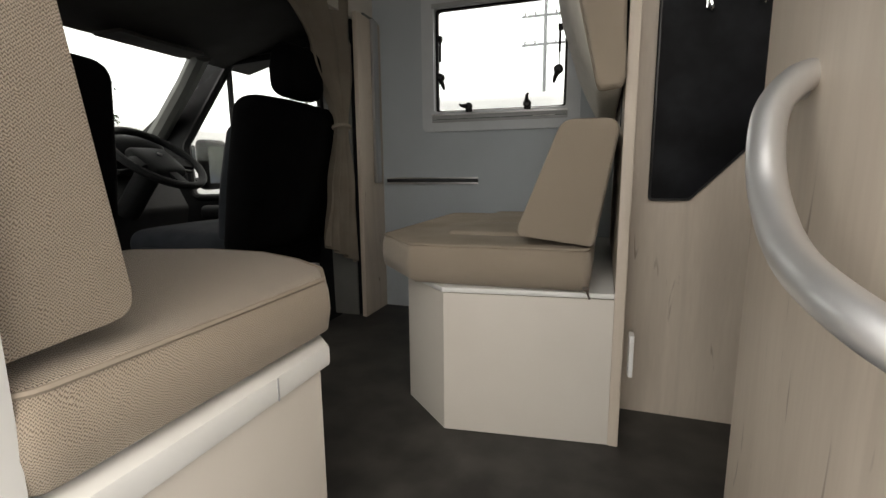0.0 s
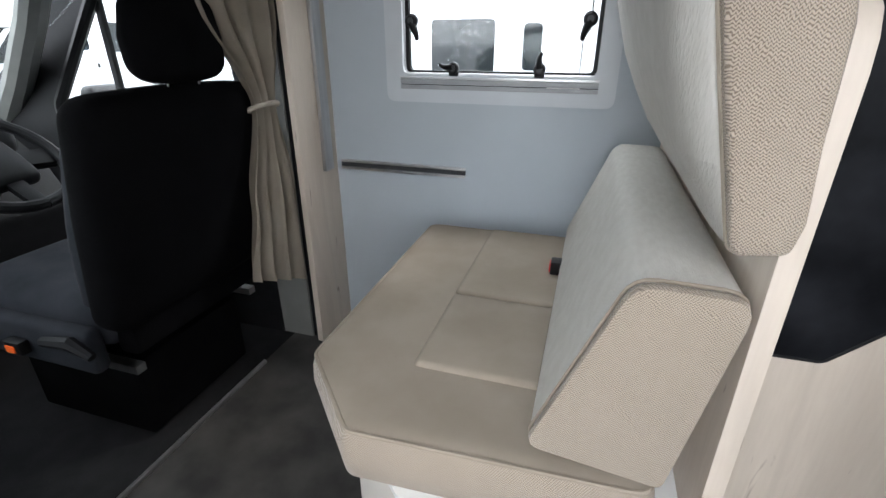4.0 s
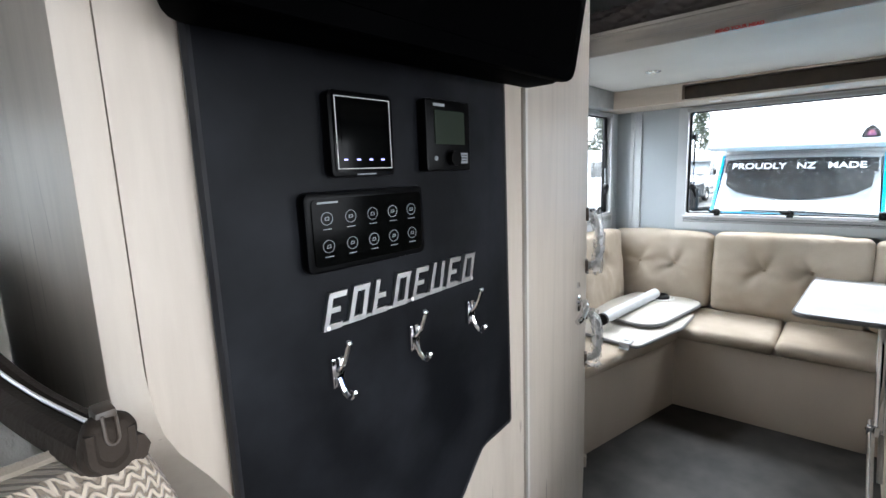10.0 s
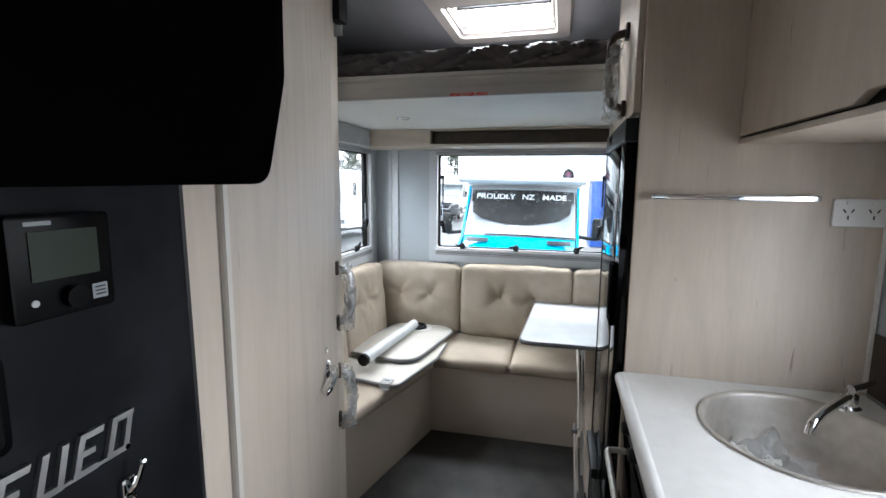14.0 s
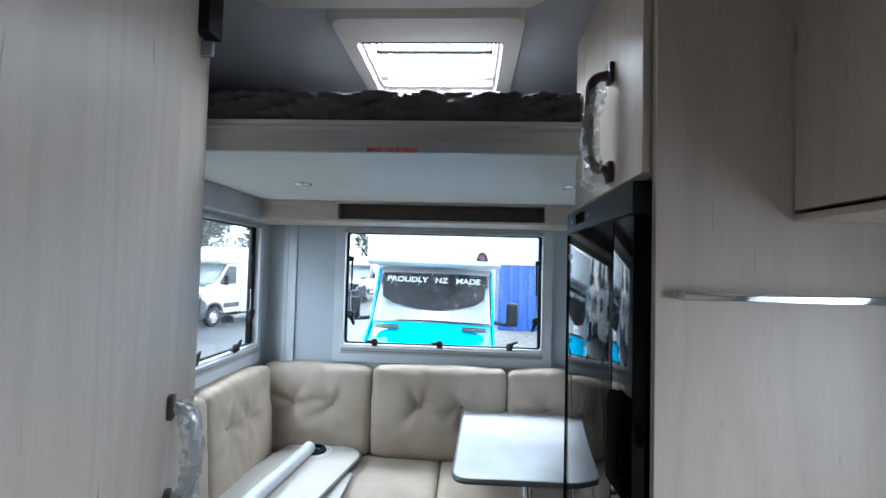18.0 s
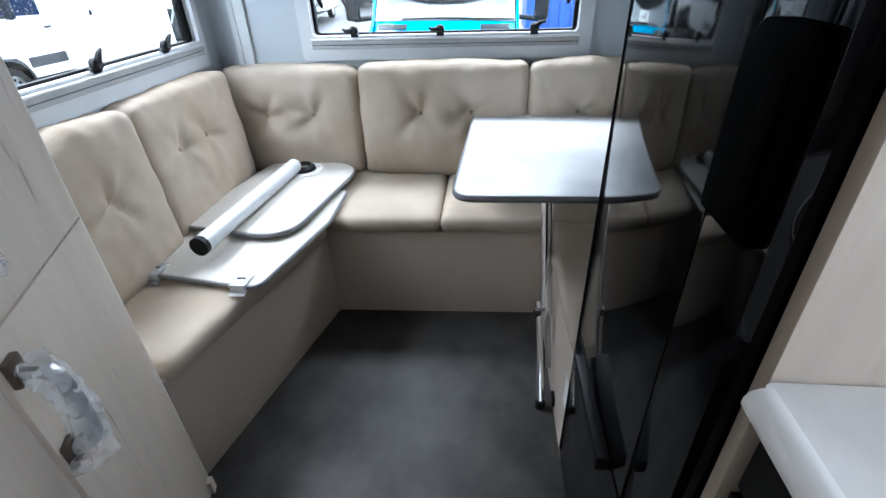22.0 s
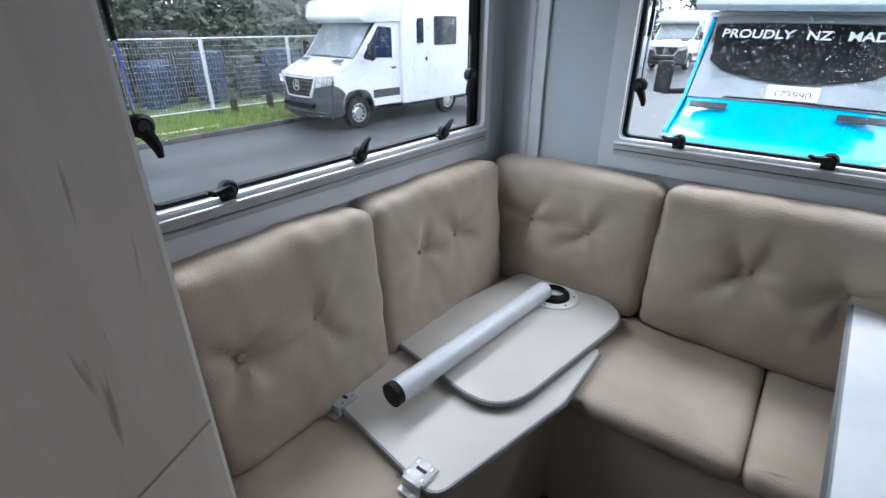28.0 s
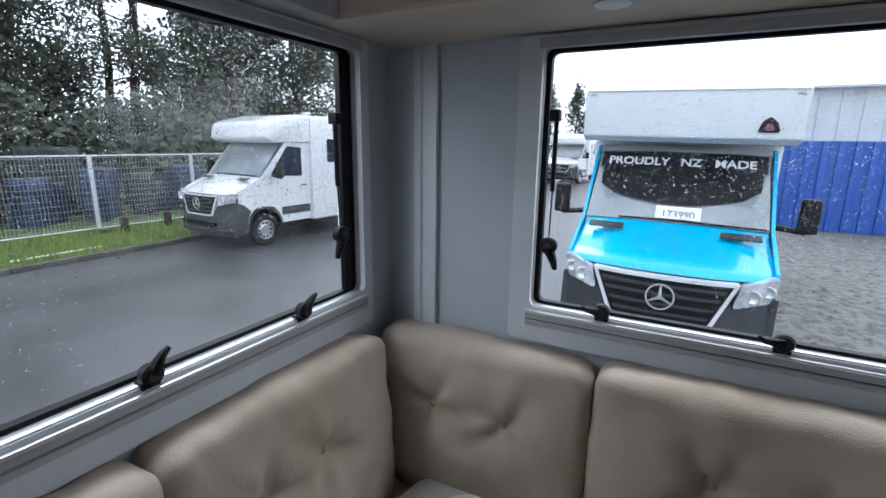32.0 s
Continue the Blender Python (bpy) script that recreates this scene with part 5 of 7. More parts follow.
hob = thing("hob", (0.68, 0.84, 0.95), "black glass hob lid in a steel rim", "hob")
out = rounded([(0.45, 0.64), (0.905, 0.64), (0.905, 1.045), (0.45, 1.045)], 0.06, 6)
inn = rounded([(0.468, 0.658), (0.887, 0.658), (0.887, 1.027), (0.468, 1.027)], 0.05, 6)
part("rim", ring(out, inn, 0.945, 0.950, Matrix()), STEEL, hob)
part("glass", prism(inn, "z", 0.9452, 0.948), GLOSS, hob)

# wall units
ov = thing("overhead_cabinet", (1.0, 0.74, 1.535), "pale maple overhead kitchen cabinet with black finger pulls", "cabinet")
part("base", box((0.421, SOUTH + 0.002, 1.535), (1.592, 0.905, 1.547), 0.0015), MAPLE, ov)
part("light_bar", lathe([(0.022, 0), (0.024, -0.004), (0, -0.005)], (1.15, 0.75, 1.535), 18), CHROME, ov)
outline = [(0.424, 1.554), (0.84, 1.554), (0.872, 1.569), (1.108, 1.569), (1.14, 1.554), (1.590, 1.554), (1.590, TOP - 0.01), (0.424, TOP - 0.01)]
d = part("door", prism(outline, "y", 0.888, 0.905, 0.0015), MAPLE, ov)
part("finger_pull", box((0.43, 0.878, 1.5476), (1.585, 0.8872, 1.585)), BLACK, d, "black recessed finger pull")
part("body", box((0.421, SOUTH + 0.002, 1.5475), (1.592, 0.8775, TOP - 0.005)), MAPLE, ov)

rail = thing("towel_rail", (1.55, 0.9, 1.408), "square chrome towel rail on the maple panel", "towel rail")
part("bar", box((1.563, 0.735, 1.403), (1.571, 1.092, 1.416), 0.0015), CHROME, rail)
for y in (0.742, 1.072):
    part("bracket", box((1.571, y, 1.402), (1.5938, y + 0.02, 1.417), 0.002), CHROME, rail)
socket("power_outlet", Matrix(((0, 0, -1, 1.5938), (-1, 0, 0, 0.648), (0, 1, 0, 1.378), (0, 0, 0, 1))), "white double power outlet on the maple panel")

# fridge
fr = thing("fridge", (1.87, 0.87, 0), "tall black fridge with glossy glass doors", "fridge")
part("body", box((1.6155, SOUTH + 0.004, 0.03), (2.150, 1.105, 1.605), 0.003), TV_BLACK, fr)
part("plinth", box((1.62, 0.7, 0.0), (2.14, 1.09, 0.029)), BLACK, fr)
up = part("upper_door", box((1.732, 1.108, 0.520), (2.1535, 1.155, 1.545), 0.0012), GLOSS, fr, "glossy black glass door")
dn = part("lower_door", box((1.617, 1.108, 0.05), (2.1535, 1.155, 0.508), 0.0012), GLOSS, fr, "glossy black glass door")
part("hinge_strip", box((1.617, 1.108, 0.520), (1.7295, 1.1545, 1.545), 0.0012), GLOSS, fr)
part("door_edge", box((2.1537, 1.108, 0.05), (2.1557, 1.1555, 1.545)), BLACK, fr)
cp = part("control_panel", box((1.617, 1.108, 1.548), (2.152, 1.158, 1.606), 0.006), BLACK, fr)
part("display", box((1.95, 1.158, 1.565), (2.04, 1.1588, 1.592)), SCREEN, cp)
for x in (1.90, 1.92, 2.08):
    part("button", box((x, 1.158, 1.573), (x + 0.012, 1.159, 1.583)), GREY_PLASTIC, cp)
lt = part("latch", prism(rounded([(1.628, 1.055), (1.722, 1.055), (1.722, 1.205), (1.700, 1.225), (1.628, 1.225)], 0.008, 4), "y", 1.1550, 1.168, 0.003), TV_BLACK, up, "black moulded door latch")
part("latch_pad", prism(rounded([(1.640, 1.085), (1.668, 1.085), (1.668, 1.195), (1.640, 1.195)], 0.008, 4), "y", 1.166, 1.171, 0.002), TV_BLACK, lt)
part("latch_groove", box((1.680, 1.1661, 1.07), (1.684, 1.1672, 1.21)), BLACK_EDGE, lt)
part("handle", box((1.800, 1.1555, 0.488), (2.055, 1.180, 0.524), 0.006), BLACK, dn, "black grip")
part("logo_plate", box((2.09, 1.1555, 1.48), (2.13, 1.1562, 1.49)), GREY_PLASTIC, up)
oc = thing("overhead_cabinet", (1.8, 0.86, 1.62), "pale maple cabinet above the fridge", "cabinet")
part("body", box((1.6155, SOUTH + 0.002, 1.612), (1.902, 1.125, TOP - 0.004)), MAPLE, oc)
part("side", box((1.9025, 1.10, 1.612), (2.14, 1.138, TOP - 0.004)), MAPLE, oc)
part("door", box((1.617, 1.1255, 1.618), (2.03, 1.142, TOP - 0.008), 0.003), MAPLE, oc)
wrapped_handle("grab_handle", pose(1.787, 1.1425, 1.758, 0, 0, 90), 0.21, "dark grab handle in torn polythene above the fridge", False)

grab = thing("grab_handle", (0.39, 0.76, 0.66), "curved satin silver grab handle beside the entrance", "grab handle")
path = [(0.394, 0.925, 0.802), (0.376, 0.910, 0.793), (0.352, 0.885, 0.765), (0.340, 0.850, 0.722), (0.337, 0.812, 0.678), (0.336, 0.748, 0.640), (0.340, 0.674, 0.622), (0.362, 0.625, 0.606), (0.394, 0.608, 0.600)]
part("bar", tube([(x, y - 0.012, z + 0.004) for x, y, z in flow(path, 6)], 0.0160, 20), SATIN, grab)
part("foot", lathe([(0, 0), (0.02, 0), (0.018, 0.012), (0, 0.012)], (0, 0, 0), 16, turn=pose(0.395, 0.925, 0.802, 0, -90)), SILVER, grab)
part("foot", lathe([(0, 0), (0.02, 0), (0.018, 0.012), (0, 0.012)], (0, 0, 0), 16, turn=pose(0.395, 0.608, 0.600, 0, -90)), SILVER, grab)

# ---- control board on the washroom wall ----
bd = thing("control_board", (0.53, 1.72, 1.0), "mottled charcoal board with a cut corner on the wall", "wall board")
shape = rounded([(0.319, 0.629), (0.416, 0.630), (0.680, 0.912), (0.757, 0.919), (0.745, 1.85), (0.318, 1.85)], [0.01, 0.02, 0.03, 0.004, 0.004, 0.004], 4)
part("panel", prism(shape, "y", 1.715, 1.7265, 0.0015), SLATE, bd)
part("edging", tube([(p[0], 1.7185, p[1]) for p in shape + shape[:1]], 0.0048, 6), BLACK_EDGE, bd)


def wall_disc(name, parent, x, z, r, y, mat, thick=0.0006, hole=0.0):
    prof = [(hole, 0), (r, 0), (r, thick), (hole, thick)] if hole else [(0, 0), (r, 0), (r, thick), (0, thick)]
    b = lathe(prof, (0, 0, 0), 18)
    b.transform(pose(x, y, z, 90))
    return part(name, b, mat, parent)


disp = thing("power_display", (0.49, 1.71, 1.37), "square black power monitor with blue lit keys", "control panel")
part("case", prism(rounded([(0.432, 1.327), (0.520, 1.327), (0.520, 1.417), (0.432, 1.417)], 0.008), "y", 1.702, 1.715, 0.002), DEVICE, disp)
part("glass", prism(rounded([(0.4365, 1.333), (0.5155, 1.333), (0.5155, 1.413), (0.4365, 1.413)], 0.005), "y", 1.7005, 1.7018), SCREEN, disp)
f0, f1 = [(0.4385, 1.3355), (0.5135, 1.3355), (0.5135, 1.411), (0.4385, 1.411)], [(0.4395, 1.3365), (0.5125, 1.3365), (0.5125, 1.410), (0.4395, 1.410)]
MY = Matrix(((1, 0, 0, 0), (0, 0, -1, 0), (0, 1, 0, 0), (0, 0, 0, 1)))
part("bright_border", ring(f0, f1, -1.7005, -1.6998, MY), SILVER, disp, "bright fine border")
part("screen", box((0.445, 1.6999, 1.354), (0.507, 1.7004, 1.402)), SCREEN, disp)
part("logo_bar", box((0.464, 1.7013, 1.3293), (0.490, 1.7018, 1.3305)), ICON, disp)
for k in range(4):
    part("key_light", box((0.4462 + 0.017 * k, 1.6992, 1.3446), (0.4508 + 0.017 * k, 1.6998, 1.3464)), LED, disp, "blue-white lit key")

th = thing("heater_control", (0.63, 1.71, 1.37), "black heater control with an olive display", "control panel")
part("case", prism(rounded([(0.568, 1.328), (0.654, 1.328), (0.654, 1.418), (0.568, 1.418)], 0.005), "y", 1.7000, 1.715, 0.002), DEVICE, th)
part("screen", box((0.583, 1.6988, 1.362), (0.640, 1.6998, 1.404)), LCD, th)
part("logo_bar", box((0.581, 1.6992, 1.409), (0.602, 1.6998, 1.4125)), ICON, th)
wall_disc("knob", th, 0.614, 1.344, 0.010, 1.7000, DEVICE, 0.008)
wall_disc("sensor", th, 0.584, 1.344, 0.003, 1.7000, GREY_PLASTIC, 0.001)
part("sticker", box((0.632, 1.6992, 1.337), (0.646, 1.6998, 1.351)), ICON, th)
for k in range(3):
    part("print", box((0.634, 1.6988, 1.340 + 0.0035 * k), (0.644, 1.6991, 1.3415 + 0.0035 * k)), BLACK_PRINT, th)

sw = thing("switch_panel", (0.49, 1.71, 1.27), "black touch switch panel with ten ringed icons", "switch panel")
part("case", prism(rounded([(0.397, 1.232), (0.557, 1.232), (0.557, 1.315), (0.397, 1.315)], 0.010), "y", 1.701, 1.715, 0.003), DEVICE, sw)
part("glass", prism(rounded([(0.404, 1.239), (0.550, 1.239), (0.550, 1.308), (0.404, 1.308)], 0.006), "y", 1.6995, 1.7008), SCREEN, sw)
part("logo_bar", box((0.410, 1.699, 1.3032), (0.434, 1.6995, 1.3052)), ICON, sw)
for row in range(2):
    for col in range(5):
        x, z = 0.420 + 0.0285 * col, 1.288 - 0.0285 * row
        ic = wall_disc("icon", sw, x, z, 0.0068, 1.6995, ICON, 0.0005, 0.0062)
        part("symbol", ring([(x - 0.0026, z - 0.002), (x + 0.0026, z - 0.002 + 0.0008 * (col % 2)), (x + 0.0022, z + 0.0018), (x - 0.0022 + 0.001 * row, z + 0.0018)], [(x - 0.0018, z - 0.0013), (x + 0.0018, z - 0.0013 + 0.0008 * (col % 2)), (x + 0.0015, z + 0.0011), (x - 0.0015 + 0.001 * row, z + 0.0011)], -1.6994, -1.699, MY), ICON, ic)
        part("caption", box((x - 0.005, 1.699, z - 0.0112), (x + 0.005, 1.6994, z - 0.0104)), ICON, ic)



def settle(ob, dx, dz, sx, sz):
    """Moves a wall device a little and trims its width and height about its base point."""
    ob.matrix_basis = Matrix.Translation((dx, 0, dz)) @ ob.matrix_basis @ Matrix.Diagonal((sx, 1, sz, 1))


settle(disp, -0.0015, -0.008, 0.945, 0.93)
settle(th, -0.003, -0.0055, 0.965, 0.935)
settle(sw, 0.0015, -0.0035, 1.0, 0.945)

# slanted metal name sign, as plain strokes on a common base line
sign = thing("metal_name_sign", (0.55, 1.71, 1.17), "slanted brushed metal name sign on the charcoal board", "sign")
for k in range(8):
    x, w = 0.415 + 0.0314 * k, 0.0058
    z0, z1, s = 1.169 + 0.0008 * k, 1.207 + 0.0008 * k, 0.010
    wide = 0.0225
    strokes = [[(x, z0), (x + w, z0), (x + w + s, z1), (x + s, z1)], [(x, z0), (x + wide, z0), (x + wide + 0.001, z0 + 0.006), (x + 0.001, z0 + 0.006)]]
    if k % 3 != 2:
        strokes.append([(x + s - 0.0015, z1 - 0.006), (x + wide + s - 0.002, z1 - 0.006), (x + wide + s, z1), (x + s, z1)])
    if k % 2 == 0:
        strokes.append([(x + 0.005, z0 + 0.017), (x + wide - 0.001, z0 + 0.017), (x + wide, z0 + 0.0225), (x + 0.006, z0 + 0.0225)])
    else:
        strokes.append([(x + wide - w, z0), (x + wide, z0), (x + wide + s - 0.001, z1), (x + wide - w + s - 0.001, z1)])
    bm = bmesh.new()
    for i, st in enumerate(strokes):
        prism(st, "y", 1.7098 - 0.0001 * i, 1.7148, bm=bm)
    part("metal_stroke", bm, ALU, sign)
part("base_line", prism([(0.415, 1.169), (0.66, 1.175), (0.661, 1.178), (0.416, 1.172)], "y", 1.7105, 1.7148), ALU, sign)
for x, z in ((0.420, 1.172), (0.540, 1.175), (0.656, 1.178)):
    wall_disc("rivet", sign, x, z, 0.0028, 1.7098, CHROME, 0.0015)


def coat_hook(x, z):
    h = thing("coat_hook", (x, 1.71, z), "chrome double coat hook on the charcoal board", "coat hook", "row of coat hooks")
    ball = [(0, -0.004), (0.0033, -0.0025), (0.0042, 0), (0.0033, 0.0025), (0, 0.004)]
    part("back_plate", box((x - 0.0075, 1.7085, z - 0.016), (x + 0.0075, 1.7148, z + 0.016), 0.002), CHROME, h)
    part("upper_hook", tube(bend([(x, 1.7085, z + 0.002), (x + 0.002, 1.703, z + 0.008), (x + 0.004, 1.699, z + 0.020), (x + 0.005, 1.695, z + 0.032)], 0.010), 0.003, 8), CHROME, h)
    part("upper_ball", lathe(ball, (x + 0.005, 1.695, z + 0.033), 12), CHROME, h)
    part("lower_hook", tube(bend([(x, 1.7085, z - 0.006), (x + 0.001, 1.703, z - 0.020), (x + 0.003, 1.696, z - 0.027), (x + 0.004, 1.691, z - 0.021)], 0.008), 0.003, 8), CHROME, h)
    part("lower_ball", lathe(ball, (x + 0.004, 1.690, z - 0.018), 12), CHROME, h)


for x, z in ((0.428, 1.122), (0.542, 1.126), (0.654, 1.130)):
    coat_hook(x, z)

tv = thing("television", (0.54, 1.64, 1.62), "black flat television seen from its lower edge", "television")
shape = rounded([(0.285, 1.430), (0.764, 1.434), (0.802, 1.55), (0.806, 1.80), (0.285, 1.80)], [0.02, 0.03, 0.05, 0.02, 0.02], 5)
part("back_shell", prism(shape, "y", 1.625, 1.685, 0.012), TV_BLACK, tv)
part("bezel", prism(shape, "y", 1.612, 1.6245, 0.003), TV_BLACK, tv)
part("screen", prism(rounded([(0.300, 1.448), (0.752, 1.452), (0.786, 1.56), (0.79, 1.785), (0.30, 1.785)], 0.02), "y", 1.6105, 1.6118), TV_BLACK, tv)
part("bracket", box((0.48, 1.6855, 1.58), (0.60, 1.7265, 1.70), 0.004), BLACK, tv)
bk = thing("ceiling_bracket", (1.83, 2.09, 2.0), "black bed lift bracket high on the panel", "bracket")
part("housing", box((1.80, 2.035, 1.965), (1.86, 2.075, 2.088), 0.006), BLACK, bk)
part("arm", box((1.85, 2.055, 1.93), (1.862, 2.085, 1.97), 0.003), GREY_PLASTIC, bk)

# ---- dinette by the entrance ----
db = thing("dinette_bench", (-0.05, 2.0, 0), "cream dinette bench base with a cut corner", "bench")
foot = [(-0.362, 2.54), (-0.360, 1.615), (-0.193, 1.458), (0.236, 1.512), (0.236, 2.54)]
part("base", prism(foot, "z", 0.001, 0.392, 0.002), CREAM, db)
lid = [(-0.366, 2.54), (-0.364, 1.612), (-0.196, 1.454), (0.236, 1.508), (0.236, 2.54)]
part("lid", prism(lid, "z", 0.394, 0.408, 0.003), WHITE_PLASTIC, db, "white lid board")
solid("floor_socket", box((0.276, 1.520, 0.19), (0.288, 1.560, 0.30), 0.003), WHITE_PLASTIC, "small white outlet box on the partition edge", "power outlet")


def padded_seat(name, outline, z0, z1, inset, place, label, group, cover=None):
    """A dinette seat: woven side band, suede top with a stitched centre panel, and piping."""
    t = thing(name, place, label, "cushion", group)
    pts = rounded(outline, 0.035, 4)
    c = Vector((sum(p[0] for p in outline) / len(outline), sum(p[1] for p in outline) / len(outline)))

    def loop(d, z):
        out = []
        for i, p in enumerate(pts):
            a, b = Vector(pts[i - 1]), Vector(pts[(i + 1) % len(pts)])
            e = (b - a).normalized()
            n = Vector((-e.y, e.x))
            if n.dot(c - Vector(p)) < 0:
                n = -n
            w = Vector(p) + n * min(d, 0.02)
            w += (c - w) * max(0.0, d - 0.02)
            out.append((w.x, w.y, z))
        return out

    h = z1 - z0
    bm = bmesh.new()
    rows = [[bm.verts.new(q) for q in loop(d, z0 + h * f)] for d, f in ((0.02, 0), (0.0, 0.12), (-0.006, 0.45), (-0.004, 0.75), (0.004, 0.955))]
    for a, b in zip(rows, rows[1:]):
        for k in range(len(a)):
            bm.faces.new((a[k], a[(k + 1) % len(a)], b[(k + 1) % len(a)], b[k]))
    bm.faces.new(rows[0][::-1])
    part("side_band", bm, TWEED, t, "oatmeal woven side band", 50)
    bm = bmesh.new()
    rows = [[bm.verts.new(q) for q in loop(d, z0 + h * f)] for d, f in ((0.004, 0.955), (0.012, 0.985), (0.035, 1.0), (0.07, 1.01))]
    for a, b in zip(rows, rows[1:]):
        for k in range(len(a)):
            bm.faces.new((a[k], a[(k + 1) % len(a)], b[(k + 1) % len(a)], b[k]))
    bm.faces.new(rows[-1])
    part("top_cover", bm, cover or SUEDE, t, "oatmeal woven top" if cover else "taupe suede top", 50)
    rim = loop(0.004, z0 + h * 0.952)
    part("piping", tube(rim + rim[:1], 0.004, 6), SUEDE, t)
    if not inset:
        return t
    x0, x1, y0, y1 = inset
    mid = 1.932
    for a, b in ((y0, mid - 0.002), (mid + 0.002, y1)):
        part("centre_panel", soft_box((x1 - x0, b - a, 0.03), 0.014, pose((x0 + x1) / 2, (a + b) / 2, z1 - 0.004), 0.06, (0, 0, 0.004)), SUEDE, t, smooth=50)
    return t


padded_seat("seat_cushion", [(-0.452, 2.39), (-0.448, 1.63), (-0.29, 1.462), (0.175, 1.482), (0.175, 2.39)], 0.410, 0.522, (-0.242, 0.165, 1.645, 2.375), (-0.1, 2.0, 0.41), "taupe dinette seat cushion with woven sides", "dinette seat cushions")
zp = thing("zip_pull", (0.172, 1.478, 0.42), "small dark zip pull hanging from the seat cushion", "zip")
part("slider", box((0.160, 1.472, 0.418), (0.176, 1.479, 0.428), 0.001), BROWN_PLASTIC, zp)
part("tab", tube([(0.170, 1.474, 0.42), (0.178, 1.470, 0.400)], 0.003, 6), BROWN_PLASTIC, zp)
buckle = thing("seat_belt_buckle", (0.02, 2.2, 0.53), "black seat belt buckle between the cushions", "seat belt")
part("body", box((-0.03, 2.085, 0.530), (0.02, 2.122, 0.572), 0.006), BLACK, buckle)
part("button", box((-0.0325, 2.091, 0.540), (-0.0302, 2.116, 0.564)), RED_PRINT, buckle)

lower = thing("back_cushion", (0.1, 2.0, 0.53), "oatmeal woven lower back cushion leaning on the partition", "cushion", "dinette back cushions")
prof = rounded([(-0.012, 0.548), (0.180, 0.524), (0.229, 0.828), (0.098, 0.830)], [0.02, 0.015, 0.03, 0.04], 4)
part("pad", prism(prof, "y", 1.512, 2.37, 0.012), PALE_CLOTH, lower, "pale smooth face")
part("end_panel", prism(prof, "y", 1.490, 1.5115, 0.008), TWEED, lower, "oatmeal woven end panel")
part("piping", tube([(p[0], 1.513, p[1]) for p in prof + prof[:1]], 0.0028, 6), SUEDE, lower)

upper = thing("back_cushion", (0.17, 2.0, 0.86), "oatmeal woven upper back cushion tipped off the partition", "cushion", "dinette back cushions")
UPPER = rounded([(0.177, 0.888), (0.227, 0.895), (0.2335, 0.925), (0.229, 1.0), (0.228, 1.066), (0.227, 1.10), (0.216, 1.165), (0.209, 1.207), (0.199, 1.240), (0.150, 1.240), (0.112, 1.214), (0.119, 1.155), (0.138, 1.054), (0.157, 0.974)], [0.012, 0.01, 0.02, 0, 0, 0, 0, 0.02, 0.012, 0.02, 0.022, 0.03, 0.05, 0.05], 3)


def upper_section(y, inset=0.0, push=0.0, puff=1.0):
    """The upper cushion's outline at y: its front face swells behind the end seam, and its top leans off the partition."""
    d = max(0.0, y - 1.462)
    out = []
    for x, z in UPPER:
        high = max(0.0, min(1.0, (z - 0.95) / 0.29))
        front = max(0.0, min(1.0, (0.20 - (z - 0.9) * 0.12 - x) / 0.04))
        w = Vector((x, z))
        w += (Vector((0.175, 1.07)) - w).normalized() * inset
        dx = -0.042 * (1 - math.exp(-d / 0.2)) * high - 0.036 * puff * (1 - math.exp(-max(0.0, d - 0.02) / 0.03)) * front * min(1.0, (z - 0.86) / 0.12)
        dx += 0.004 * noise.noise(Vector((y * 7, z * 6, 2.0))) * puff * front
        lean = 0.021 * max(0.0, min(1.0, (z - 0.9) / 0.34)) * math.exp(-d / 0.25)
        far = max(0.0, min(1.0, (d - 0.45) / 0.12))
        out.append((w.x + dx + push * (1 - front), y + lean, w.y + 0.012 * d * high + 0.014 * far * high - 0.012 * high * math.exp(-((d - 0.45) / 0.04) ** 2)))
    return out


def loft(rows, caps=True):
    """A skin over closed loops of equally many points."""
    bm = bmesh.new()
    vs = [[bm.verts.new(p) for p in row] for row in rows]
    for a, b in zip(vs, vs[1:]):
        for k in range(len(a)):
            bm.faces.new((a[k], a[(k + 1) % len(a)], b[(k + 1) % len(a)], b[k]))
    if caps:
        bm.faces.new(vs[0][::-1])
        bm.faces.new(vs[-1])
    return bm


part("end_panel", loft([upper_section(1.462, 0.010), upper_section(1.4635, 0.004), upper_section(1.468), upper_section(1.482)]), TWEED, upper, "oatmeal woven end panel", 40)
part("pad", loft([upper_section(1.4825, 0.004), upper_section(1.486)] + [upper_section(1.49 + 0.02 * k) for k in range(44)] + [upper_section(2.372, 0.012), upper_section(2.38, 0.03)]), PALE_CLOTH, upper, "pale smooth face", 60)
seam = upper_section(1.4815)
part("piping", tube([Vector(p) for p in seam + seam[:1]], 0.0030, 6), SUEDE, upper)
# dark skin on the cushion's back: painted shade of the gap at the partition
back = [k for k, (x, z) in enumerate(UPPER) if x > 0.195 and 0.9 < z < 1.239]
bm = bmesh.new()
rows = []
for i in range(34):
    y = 1.525 + 0.0255 * i
    sec = upper_section(y, 0.0, 0.0016)
    rows.append([bm.verts.new((sec[k][0] + 0.0012, y, sec[k][2])) for k in back])
for a, b in zip(rows, rows[1:]):
    for k in range(len(back) - 1):
        bm.faces.new((a[k], a[k + 1], b[k + 1], b[k]))
part("painted_gap_shade", bm, BROWN_CLOTH_AND_SHADE, upper, "dark band on the back, painted for the shade in the gap", 60)


